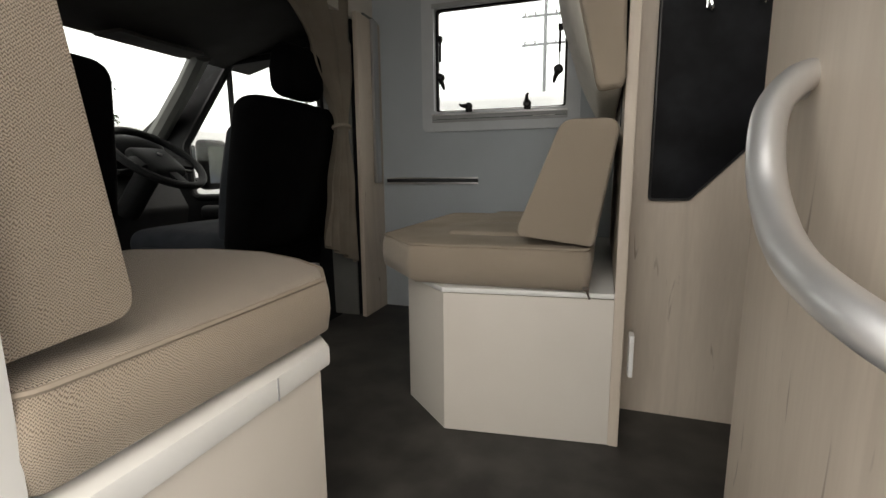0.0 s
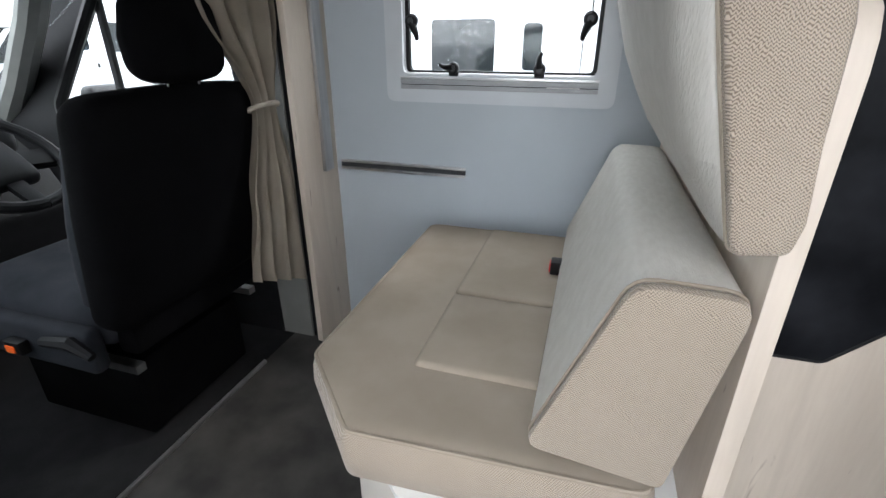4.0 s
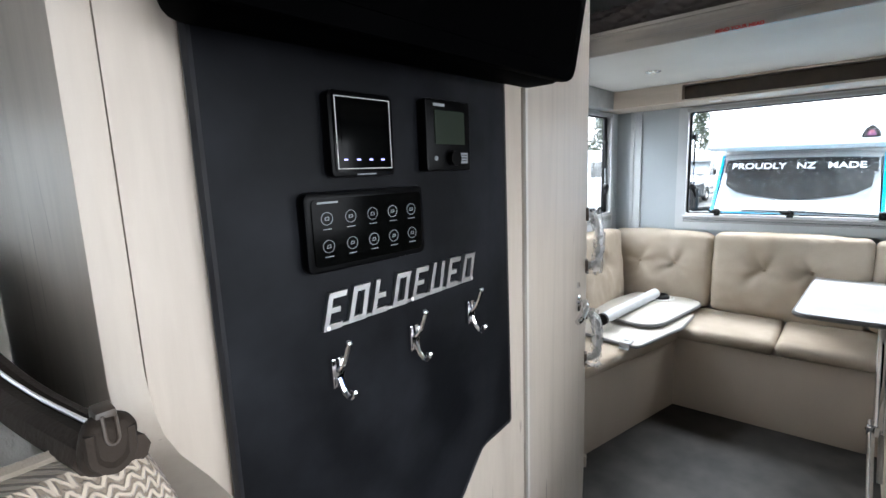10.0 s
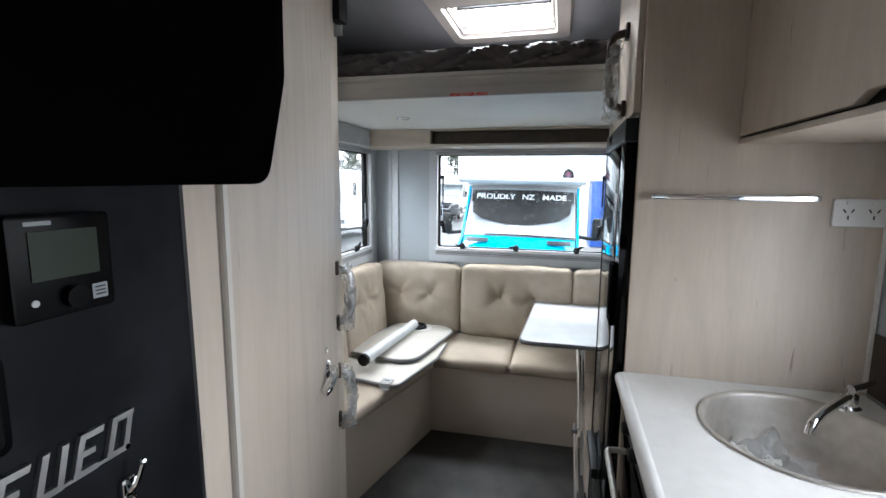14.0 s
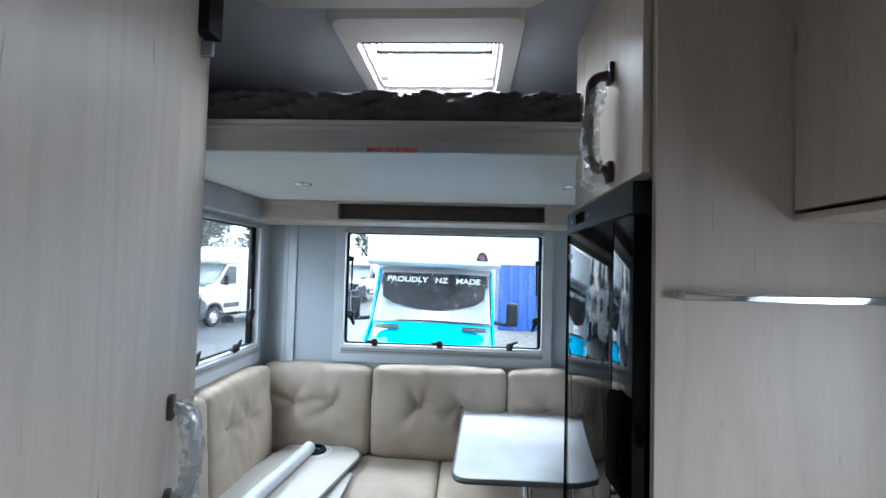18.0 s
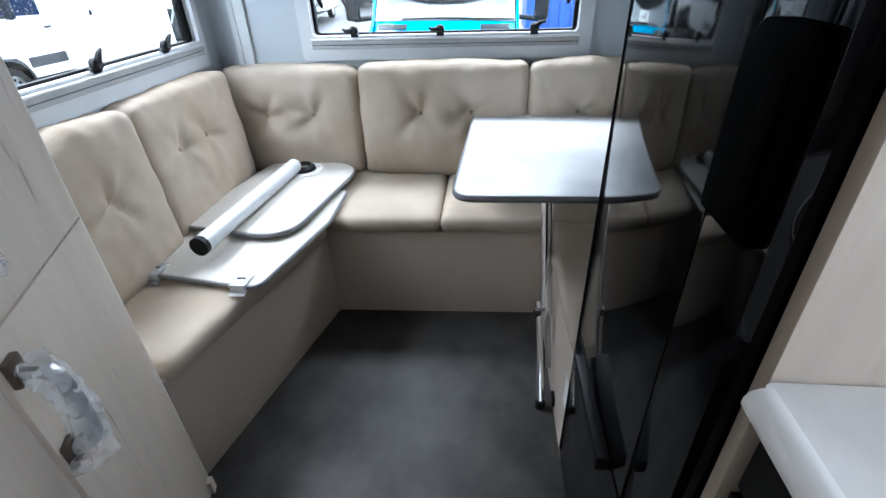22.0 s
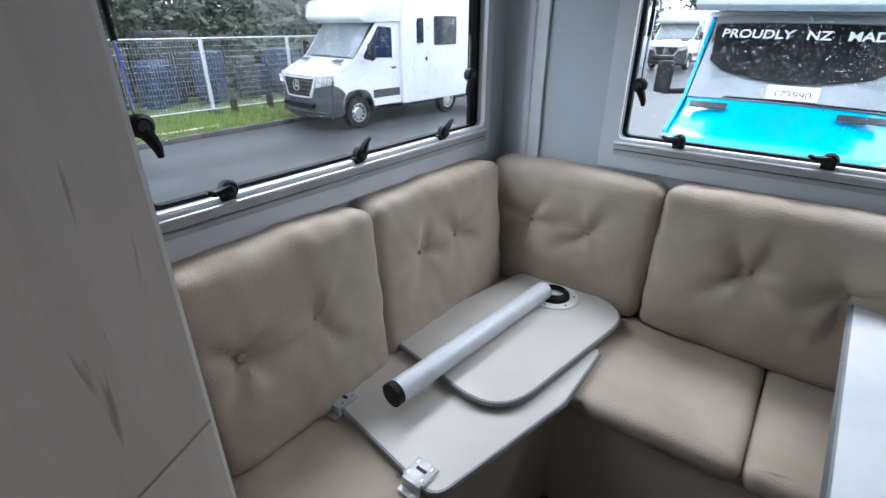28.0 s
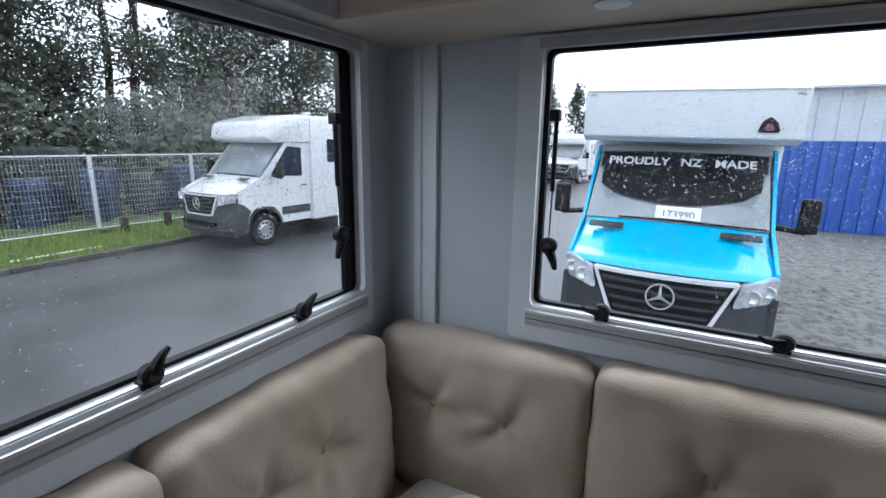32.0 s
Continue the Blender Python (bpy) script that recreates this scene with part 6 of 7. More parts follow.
def zip_line(y, dx=0.0, dz=0.0):
    d = y - 1.462
    return (0.1955 - 0.045 * (1 - math.exp(-d / 0.2)) + dx, y, 1.2425 + 0.010 * d + 0.0012 * math.sin(y * 31) + dz)


ys = [1.486 + 0.0105 * k for k in range(40)]
part("zip_band", tube([zip_line(y, -0.006, -0.001) for y in ys], 0.0058, 8), BROWN_CLOTH_AND_SHADE, upper, "dark brown zip band")
part("zip_flap", tube([zip_line(y, 0.004, -0.004) for y in ys], 0.0052, 8), BROWN_CLOTH_AND_SHADE, upper, "dark brown zip flap")
part("zip_teeth", tube([zip_line(y, -0.001, 0.0042) for y in ys], 0.0008, 6), SATIN, upper, "bright zip teeth")
part("zip_end", soft_box((0.0125, 0.010, 0.0165), 0.004, pose(0.1870, 1.4810, 1.2480, 8, 10), 0.004, (0.001, 0.001, 0.001), 0.004, (), 5.0), BROWN_CLOTH_AND_SHADE, upper, "folded dark brown zip end", smooth=50)
part("zip_fold", tube(bend([(0.1825, 1.4765, 1.254), (0.1822, 1.4757, 1.245), (0.1868, 1.4753, 1.2415), (0.1915, 1.4757, 1.2445), (0.192, 1.4765, 1.253)], 0.003), 0.0019, 6), BROWN_CLOTH_AND_SHADE, upper, "folded dark brown tape")
part("zip_tab", tube(bend([(0.1856, 1.4745, 1.259), (0.1856, 1.4738, 1.2515), (0.1872, 1.4735, 1.250), (0.1888, 1.4738, 1.2515), (0.1888, 1.4745, 1.258)], 0.0012), 0.0005, 6), BROWN_PLASTIC, upper)
part("zip_slider", box((0.1845, 1.4780, 1.2545), (0.1902, 1.4870, 1.2590), 0.0014), BROWN_PLASTIC, upper)
strap = thing("seat_belt", (0.22, 1.60, 1.0), "black seat belt strap beside the partition", "seat belt")
part("webbing", prism([(1.66, 0.82), (1.70, 0.83), (1.70, 1.10), (1.66, 1.10)], "x", 0.232, 0.2345), BLACK, strap)
part("guide", box((0.230, 1.655, 1.02), (0.2355, 1.705, 1.08), 0.002), BLACK, strap)
part("belt_cover", box((0.2305, 1.5135, 0.95), (0.2355, 1.575, 1.095), 0.0015), SEAT_BLACK, strap, "black cloth belt cover")
part("tail", box((0.2310, 1.5760, 0.95), (0.2350, 1.6590, 0.99), 0.0012), BLACK, strap)

nb = thing("dinette_bench", (-0.6, 0.8, 0), "cream side bench base beside the entrance", "bench")
part("base", prism([(-0.915, 0.536), (-0.25, 0.55), (-0.25, 0.965), (-0.36, 1.07), (-0.915, 1.09)], "z", 0.001, 0.375, 0.003), CREAM, nb)
part("lid", prism([(-0.915, 0.536), (-0.243, 0.549), (-0.243, 0.985), (-0.355, 1.09), (-0.915, 1.11)], "z", 0.3765, 0.415, 0.007), WHITE_PLASTIC, nb, "white lid board with a rounded edge")
part("lid_seam", box((-0.2432, 0.845, 0.378), (-0.2418, 0.848, 0.413)), GREY_PLASTIC, nb)
padded_seat("seat_cushion", [(-0.91, 0.54), (-0.262, 0.54), (-0.262, 1.015), (-0.32, 1.095), (-0.42, 1.16), (-0.56, 1.215), (-0.72, 1.215), (-0.91, 1.15)], 0.417, 0.528, None, (-0.6, 0.9, 0.417), "oatmeal woven side seat cushion beside the entrance", "dinette seat cushions", TWEED_TOP)
nbk = thing("back_cushion", (-0.6, 0.63, 0.53), "oatmeal woven back cushion against the entrance wall", "cushion", "dinette back cushions")
prof = rounded([(0.536, 0.545), (0.684, 0.556), (0.640, 0.88), (0.620, 0.99), (0.536, 0.99)], [0.01, 0.03, 0.02, 0.03, 0.01], 4)
part("pad", prism(prof, "x", -0.90, -0.3105, 0.012), PALE_CLOTH, nbk, "pale smooth face")
part("end_panel", prism(prof, "x", -0.310, -0.288, 0.009), TWEED, nbk, "oatmeal woven end panel")
part("piping", tube([(-0.3105, p[0], p[1]) for p in prof + prof[:1]], 0.0025, 6), SUEDE, nbk)

# ---- cab ----
solid("cab_side_post", box((-0.905, 2.31, 0.0), (-0.882, NORTH, 1.42), 0.003), MAPLE, "pale maple post beside the cab opening", "post", "structure")
solid("cab_post_trim", box((-0.8815, 2.435, 0.655), (-0.866, 2.49, 1.42), 0.004), ALU, "aluminium channel on the cab post", "trim", "structure")
solid("cab_side_post", box((-0.905, SOUTH, 0.0), (-0.882, 0.66, 1.42), 0.003), MAPLE, "pale maple post beside the cab opening", "post", "structure")


def curtain(name, spans, x, label):
    """A tied-back drape: spans give y from, y to at each height; folds run down it."""
    bm = bmesh.new()
    rows = []
    n = 56
    for i in range(41):
        t = i / 40
        z = spans[0][0] + (spans[-1][0] - spans[0][0]) * t
        for a, b in zip(spans, spans[1:]):
            if b[0] <= z <= a[0] + 1e-6:
                f = (a[0] - z) / (a[0] - b[0])
                f = f * f * (3 - 2 * f)
                y0, y1 = a[1] + (b[1] - a[1]) * f, a[2] + (b[2] - a[2]) * f
        wide = y1 - y0
        row = []
        for k in range(n + 1):
            u = k / n
            fold = 0.024 * math.sin(u * 2 * math.pi * 4 + 0.9 * math.sin(3 * t) + 0.8 * math.sin(u * 5)) + 0.005 * math.sin(u * 2 * math.pi * 9 + 3 * t)
            fold *= min(1.0, wide / 0.28 + 0.25)
            drop = 0.13 * u * max(0.0, (t - 0.75) / 0.25)
            row.append(bm.verts.new((x + fold + 0.006 * noise.noise(Vector((u * 6, z * 5, 1))), y0 + wide * u, z - drop)))
        rows.append(row)
    for a, b in zip(rows, rows[1:]):
        for k in range(n):
            bm.faces.new((a[k], a[k + 1], b[k + 1], b[k]))
    bmesh.ops.solidify(bm, geom=bm.faces[:], thickness=0.003)
    t = thing(name, (x, (spans[-1][1] + spans[-1][2]) / 2, spans[-1][0]), label, "curtain")
    part("drape", bm, CURTAIN, t, smooth=60)
    y0, y1 = [(a[1], a[2]) for a in spans if abs(a[0] - 0.905) < 0.01][0]
    loopy = [(x + 0.024 * math.cos(a), (y0 + y1) / 2 + (0.5 * (y1 - y0) + 0.006) * math.sin(a), 0.905 + 0.012 * math.cos(a)) for a in (2 * math.pi * k / 20 for k in range(21))]
    part("tie", tube(loopy, 0.008, 8), CURTAIN, t, "matching fabric tie")
    return t


curtain("curtain", [(1.46, 1.70, 2.37), (1.20, 1.99, 2.33), (0.905, 2.155, 2.268), (0.62, 2.085, 2.315), (0.40, 2.03, 2.325)], -0.925, "taupe curtain tied back beside the cab")
curtain("curtain", [(1.46, 0.62, 0.98), (1.20, 0.60, 0.86), (0.905, 0.60, 0.72), (0.62, 0.60, 0.76), (0.36, 0.60, 0.80)], -0.925, "taupe curtain tied back at the passenger side")


def cab_seat(x, y, label):
    """A van seat seen from behind: padded back with bolsters, headrest on two posts, cushion, base frame and lever."""
    s = thing("cab_seat", (x, y, 0), label, "car seat", "cab seats")


    part("backrest", soft_box((0.13, 0.56, 0.58), 0.05, pose(x + 0.055, y, 0.69), 0.05, (0.02, 0.0, 0.01), 0.0, (), 0, lambda a, b, c: (a + 0.16 * c, b * (1 - 0.20 * max(0, c)), c)), SEAT_BLACK, s, smooth=60)
    for k in (-1, 1):
        part("bolster", soft_box((0.10, 0.08, 0.46), 0.035, pose(x - 0.01, y + k * 0.215, 0.66), 0.05, (0, 0.01, 0), 0, (), 0, lambda a, b, c: (a + 0.16 * c, b - k * 0.10 * max(0, c), c)), SEAT_GREY, s, smooth=60)
    part("headrest", soft_box((0.10, 0.255, 0.19), 0.045, pose(x + 0.125, y + 0.02, 1.095), 0.04, (0.012, 0.01, 0.01), 0, (), 0, lambda a, b, c: (a, b * (1 - 0.10 * (c > 0)), c)), SEAT_BLACK, s, smooth=60)
    for k in (-0.05, 0.05):
        part("headrest_post", tube([(x + 0.125, y + 0.02 + k, 0.95), (x + 0.125, y + 0.02 + k, 1.02)], 0.006, 8), CHROME, s)
    part("seat_pad", soft_box((0.54, 0.54, 0.15), 0.055, pose(x - 0.27, y, 0.41), 0.06, (0.01, 0.01, 0.015)), SEAT_GREY, s, smooth=60)
    part("back_shell", box((x - 0.02, y - 0.24, 0.32), (x + 0.05, y + 0.24, 0.46), 0.02), SEAT_BLACK, s)
    part("base", box((x - 0.48, y - 0.21, 0.0), (x - 0.03, y + 0.21, 0.25), 0.01), SEAT_BLACK, s)
    for k in (-0.23, 0.23):
        part("slide_rail", box((x - 0.52, y + k - 0.015, 0.26), (x + 0.03, y + k + 0.015, 0.285), 0.002), ALU, s)
    part("side_cover", soft_box((0.42, 0.05, 0.13), 0.02, pose(x - 0.22, y - 0.29, 0.36), 0.06), SEAT_GREY, s, smooth=50)
    lev = part("lever", tube([(x - 0.16, y - 0.32, 0.38), (x - 0.05, y - 0.325, 0.40), (x + 0.01, y - 0.325, 0.37)], [0.014, 0.018, 0.012], 8), DASH, s)
    part("buckle", box((x - 0.28, y - 0.345, 0.335), (x - 0.22, y - 0.318, 0.375), 0.006), BLACK, s)
    part("buckle_button", box((x - 0.265, y - 0.349, 0.345), (x - 0.235, y - 0.3455, 0.365)), ORANGE, s, "orange release button")
    return s


cab_seat(-1.09, 1.945, "black driver's seat with a high back and headrest")
cab_seat(-1.09, 0.93, "black passenger seat turned away from the lounge")

solid("cab_closing_panel", box((-1.12, 2.43, -0.3), (-0.91, 2.58, 1.45)), PILLAR, "grey trim closing the cab corner", "trim", "structure")
solid("cab_closing_panel", box((-1.12, 0.50, -0.3), (-0.91, 0.66, 1.45)), PILLAR, "grey trim closing the cab corner", "trim", "structure")
wheel = thing("steering_wheel", (-1.60, 1.84, 0.80), "black three-spoke steering wheel", "steering wheel")
wm = pose(-1.60, 1.845, 0.775, 0, 38, 8)
rim_pts = [(0.19 * math.cos(a), 0.19 * math.sin(a), 0) for a in (2 * math.pi * k / 40 for k in range(41))]
b = tube(rim_pts, 0.0165, 10)
b.transform(wm)
part("rim", b, DASH, wheel)
b = soft_box((0.17, 0.20, 0.05), 0.024, wm @ pose(0.01, 0, -0.02), 0.03, (0, 0, 0.012), 0, (), 0, lambda a, b, c: (a, b * (1 - 1.2 * max(0, a)), c))
part("hub", b, DASH, wheel, smooth=50)
b = prism([(-0.012, 0), (0, -0.016), (0.012, 0), (0, 0.016)], "z", 0.018, 0.021)
b.transform(wm)
part("badge", b, ALU, wheel)
for a, w in ((82, 0.032), (278, 0.032), (0, 0.026)):
    b = box((0.06, -w, -0.022), (0.182, w, -0.004), 0.008)
    b.transform(wm @ pose(0, 0, 0, 0, 0, a))
    part("spoke", b, DASH, wheel)
b = tube([(0, 0, -0.03), (0, 0, -0.30)], 0.05, 12)
b.transform(wm)
part("column", b, DASH, wheel)
for k in (-1, 1):
    b = tube([(0.0, k * 0.05, -0.06), (0.03, k * 0.20, -0.05)], 0.009, 8)
    b.transform(wm)
    part("stalk", b, BLACK, wheel)

dash = thing("dashboard", (-2.0, 1.5, 0.5), "charcoal dashboard with instrument hood", "dashboard")
prof = rounded([(-2.45, 0.30), (-1.86, 0.30), (-1.80, 0.54), (-1.88, 0.68), (-2.02, 0.78), (-2.45, 0.79)], 0.05, 4)
part("body", prism(prof, "y", 0.72, 2.17, 0.01), DASH, dash)
part("instrument_hood", soft_box((0.24, 0.40, 0.14), 0.05, pose(-1.88, 1.85, 0.79, 0, -10), 0.05, (0, 0, 0.02)), DASH, dash, smooth=50)
part("centre_stack", box((-1.86, 1.20, 0.32), (-1.735, 1.52, 0.70), 0.02), DASH, dash)
for y in (1.26, 1.36, 1.46):
    part("vent", box((-1.735, y - 0.035, 0.60), (-1.729, y + 0.035, 0.66), 0.002), BLACK, dash)
part("firewall", box((-2.50, 0.55, -0.05), (-2.452, 2.45, 0.80)), DASH, dash)

solid("windscreen", prism([(-1.645, 1.232), (-2.43, 0.80), (-2.434, 0.806), (-1.648, 1.238)], "y", 0.80, 2.30), CLEAR, "large raked windscreen", "windscreen", "structure").visible_shadow = False
cabshell = thing("cab_shell", (-1.7, 1.55, 0), "dark trimmed van cab with grey pillars", "cab", kind="structure")
part("headliner", prism([(-1.665, 1.235), (-0.95, 1.41), (-0.95, 1.45), (-1.665, 1.30)], "y", 0.58, 2.52), CAB_LINER, cabshell)
part("sun_visor", box((-1.64, 1.66, 1.222), (-1.50, 2.05, 1.238), 0.006), CAB_LINER, cabshell)
for sgn in (1, -1):
    def mir(y):
        return y if sgn > 0 else 3.09 - y
    pil = tube([(-1.62, mir(2.15), 1.262), (-1.78, mir(2.21), 1.155), (-2.10, mir(2.315), 0.95), (-2.42, mir(2.40), 0.74)], [0.045, 0.045, 0.05, 0.06], 10)
    part("pillar", pil, PILLAR, cabshell, "grey windscreen pillar trim")
    m = Matrix(((1, 0, 0, 0), (0, 0, 1, mir(2.36)), (0, 1, 0, 0), (0, 0, 0, 1)))
    o = [(-2.5, -0.1), (-2.5, 0.80), (-1.66, 1.34), (-0.93, 1.44), (-0.93, -0.1)]
    i = [(-1.955, 0.575), (-1.975, 0.86), (-1.63, 1.262), (-1.13, 1.285), (-1.08, 0.60)]
    part("door_panel", ring(o, i, -0.02, 0.02, m), DASH, cabshell, "dark door panel")
    p = tube([(q[0], mir(2.36) - sgn * 0.012, q[1]) for q in rounded(i, 0.06, 5) + rounded(i, 0.06, 5)[:1]], 0.020, 8)
    part("window_seal", p, BLACK, cabshell)
    part("quarter_bar", box((-1.672, mir(2.355), 0.60), (-1.648, mir(2.375), 1.265), 0.004), BLACK, cabshell)
    part("armrest", soft_box((0.45, 0.07, 0.08), 0.03, pose(-1.62, mir(2.30), 0.50), 0.06), DASH, cabshell, smooth=50)
    g = part("door_glass", prism(i, "y", mir(2.366), mir(2.370)), CLEAR, cabshell)
    g.visible_shadow = False
    part("rear_trim", prism([(-1.07, 0.0), (-0.94, 0.0), (-0.94, 1.42), (-1.09, 1.40)], "y", mir(2.33), mir(2.42)), PILLAR, cabshell, "grey rear pillar trim")
    mirror = thing("door_mirror", (-2.05, mir(2.62), 0.75), "black van door mirror outside the cab window", "mirror")
    part("housing", soft_box((0.09, 0.19, 0.30), 0.035, pose(-2.08, mir(2.63), 0.76), 0.05), BLACK, mirror, smooth=50)
    part("mirror_glass", box((-2.034, mir(2.63) - 0.075, 0.65), (-2.0325, mir(2.63) + 0.075, 0.87)), CHROME, mirror)
    part("arm", tube([(-2.08, mir(2.56), 0.68), (-1.98, mir(2.385), 0.66)], 0.02, 8), BLACK, mirror)

# ---- outside ----
bm = bmesh.new()
bmesh.ops.create_grid(bm, x_segments=2, y_segments=2, size=600)
bm.transform(Matrix.Translation((0, 0, GROUND)))
solid("ground", bm, ASPHALT, "wet grey asphalt yard", "ground", "structure")
solid("gravel_ground", prism(rounded([(5.5, 1.0), (5.5, -14), (18.3, -14), (18.3, 0.9), (11.0, 1.4)], 0.6, 4), "z", GROUND - 0.02, GROUND + 0.006), GRAVEL, "wet grey gravel beside the asphalt", "ground", "structure")
bm = bmesh.new()
for k in range(3200):
    x, y = 5.6 + 12.4 * random.random() ** 1.4, random.uniform(-9, 1.0)
    r = random.uniform(0.012, 0.05)
    b = [bm.verts.new((x + r * math.cos(a), y + r * math.sin(a), GROUND + 0.006)) for a in (0.3, 1.7, 2.9, 4.2, 5.3)]
    t = bm.verts.new((x, y, GROUND + 0.006 + r * 0.7))
    for i in range(5):
        bm.faces.new((b[i], b[(i + 1) % 5], t))
solid("gravel_stones", bm, GRAVEL, "scattered wet gravel stones", "gravel", "stuff", smooth=0)

solid("grass_verge", prism([(-30, 11.82), (60, 11.82), (60, 20), (-30, 20)], "z", GROUND - 0.02, GROUND + 0.075), SOIL, "grass verge behind the kerb", "verge", "structure")
bm = bmesh.new()
for k in range(9000):
    x, y = random.uniform(1.5, 17), 11.84 + 2.4 * random.random() ** 1.3
    h, a = random.uniform(0.07, 0.17), random.uniform(0, 6.28)
    dx, dy = 0.014 * math.cos(a), 0.014 * math.sin(a)
    lx, ly = random.uniform(-0.05, 0.05), random.uniform(-0.05, 0.05)
    z = GROUND + 0.07
    bm.faces.new((bm.verts.new((x - dx, y - dy, z)), bm.verts.new((x + dx, y + dy, z)), bm.verts.new((x + lx, y + ly, z + h))))
solid("grass", bm, GRASS, "wet green grass blades on the verge", "grass", "stuff", smooth=0)
kerb = thing("kerb", (0, 11.76, GROUND), "dark damp concrete kerb along the asphalt", "kerb", kind="structure")
kb = finish(box((-0.495, -0.075, -0.02), (0.495, 0.075, 0.10), 0.015), KERB, 35)
for k in range(34):
    o = new("kerb_stone", kb)
    o.parent = kerb
    o.matrix_parent_inverse = top_matrix(kerb).inverted()
    o.matrix_basis = pose(-8 + k, 11.745 + 0.004 * math.sin(k * 2.3), GROUND, 0, 0, 0.15 * math.sin(k * 3.1))
solid("timber_offcut", box((5.7, 12.25, GROUND + 0.085), (7.2, 12.29, GROUND + 0.115), 0.004), WHITE_PLASTIC, "pale plank lying in the grass", "plank")
for x in (8.3, 9.35):
    solid("timber_stump", box((x, 13.55, GROUND + 0.06), (x + 0.13, 13.68, GROUND + 0.42), 0.01), BARK, "short weathered timber post in the grass", "post", group="short timber posts")


def fence_panel():
    """A temporary site fence panel, 2.4 m wide, with wire mesh and tube frame, at the origin."""
    f = thing("fence_panel", (0, 0, 0), "galvanised mesh site fence panel", "fence", "row of site fence panels")
    for x in (0.02, 2.38):
        part("post", tube([(x, 0, 0), (x, 0, 1.79)], 0.026, 8), GALV, f)
    part("top_rail", tube([(0.02, 0, 1.78), (2.38, 0, 1.78)], 0.017, 8), GALV, f)
    part("bottom_rail", tube([(0.02, 0, 0.10), (2.38, 0, 0.10)], 0.017, 8), GALV, f)
    bm = bmesh.new()
    for k in range(33):
        x = 0.07 + 2.26 * k / 32
        tube([(x, 0.003, 0.1), (x, 0.003, 1.78)], 0.0027, 3, bm, False)
    for k in range(13):
        z = 0.16 + 1.57 * k / 12
        tube([(0.03, -0.003, z), (2.37, -0.003, z)], 0.003, 3, bm, False)
    part("wire_mesh", bm, GALV, f, smooth=0)
    part("concrete_foot", box((-0.12, -0.3, 0.0), (0.12, 0.3, 0.09), 0.015), KERB, f)
    return f


f0 = fence_panel()
rowx = [(0.87, 14.45, -3), (3.26, 14.33, -3), (5.65, 14.20, -2.5), (8.05, 14.09, -3), (10.45, 13.96, -3), (12.85, 13.84, -2), (-1.53, 14.57, -3), (-3.93, 14.7, -3), (15.25, 13.75, -2), (17.65, 13.67, -2), (20.05, 13.6, -2)]
for i, (x, y, a) in enumerate(rowx):
    m = pose(x, y, GROUND + 0.07, 0, 0, a)
    if i:
        copy_thing(f0, m)
    else:
        f0.matrix_basis = m


def tree(name, height, spread, seed, leaf, label, cone=False, count=900):
    """A tapered trunk with limbs, and a crown of many small leaf sprays with gaps between."""
    rnd = random.Random(seed)
    t = thing(name, (0, 0, 0), label, "tree", "trees along the yard")
    pts = [(0.15 * math.sin(k * 1.3 + seed), 0.15 * math.cos(k * 1.7 + seed), height * k / 8) for k in range(9)]
    bm = tube(pts, [height * 0.016 * (1 - 0.095 * k) for k in range(9)], 8)
    tips = []
    for k in range(34):
        z = height * rnd.uniform(0.16 if not cone else 0.06, 0.97)
        a = rnd.uniform(0, 6.283)
        f = (1 - z / height) if cone else math.sin(math.pi * min(1, 0.22 + 0.8 * z / height)) * rnd.uniform(0.5, 1.0)
        r = spread * max(0.12, f)
        e = (r * math.cos(a), r * math.sin(a), z + (0.18 * r if not cone else -0.1 * r))
        tube([(0, 0, z - 0.12 * r), (e[0] * 0.5, e[1] * 0.5, z + 0.02 * r), e], [0.05, 0.03, 0.012], 5, bm)
        tips.append((e, r))
    part("trunk", bm, BARK, t)
    bm = bmesh.new()
    for k in range(count):
        (ex, ey, ez), r = rnd.choice(tips)
        u = rnd.uniform(0.25, 1.1)
        c = Vector((ex * u + rnd.gauss(0, 0.28 * (0.4 + r * 0.3)), ey * u + rnd.gauss(0, 0.28 * (0.4 + r * 0.3)), ez + rnd.gauss(0, 0.45)))
        s = rnd.uniform(0.07, 0.20)
        for q in range(3):
            d = Vector((rnd.gauss(0, 1), rnd.gauss(0, 1), rnd.gauss(0, 0.7))).normalized()
            w = d.orthogonal().normalized() * s * 0.4
            o = c + Vector((rnd.gauss(0, s), rnd.gauss(0, s), rnd.gauss(0, s)))
            bm.faces.new([bm.verts.new(o + w), bm.verts.new(o + d * s), bm.verts.new(o - w), bm.verts.new(o - d * s * 0.8)])
    part("crown", bm, leaf, t, "dark dense foliage with gaps", smooth=0)
    return t


T = [tree("tree", 15, 3.0, 3, LEAF, "tall dark evergreen tree behind the fence", count=3400), tree("tree", 18, 2.6, 8, LEAF, "tall thin dark evergreen tree behind the fence", count=3600), tree("tree", 12, 3.4, 14, LEAF, "broad dark evergreen tree behind the fence", count=3600)]
spots = [(4.2, 20.5), (3.6, 25), (6.2, 23), (7.6, 20), (9.5, 22.5), (11.2, 25), (14.5, 23), (17, 20.5), (19, 25), (22, 21.5), (25, 24), (29, 22), (33, 25), (37, 23), (41, 26), (46, 28), (21, 28), (27, 29), (5.2, 28), (8.6, 27.5), (12, 30), (16, 28)]
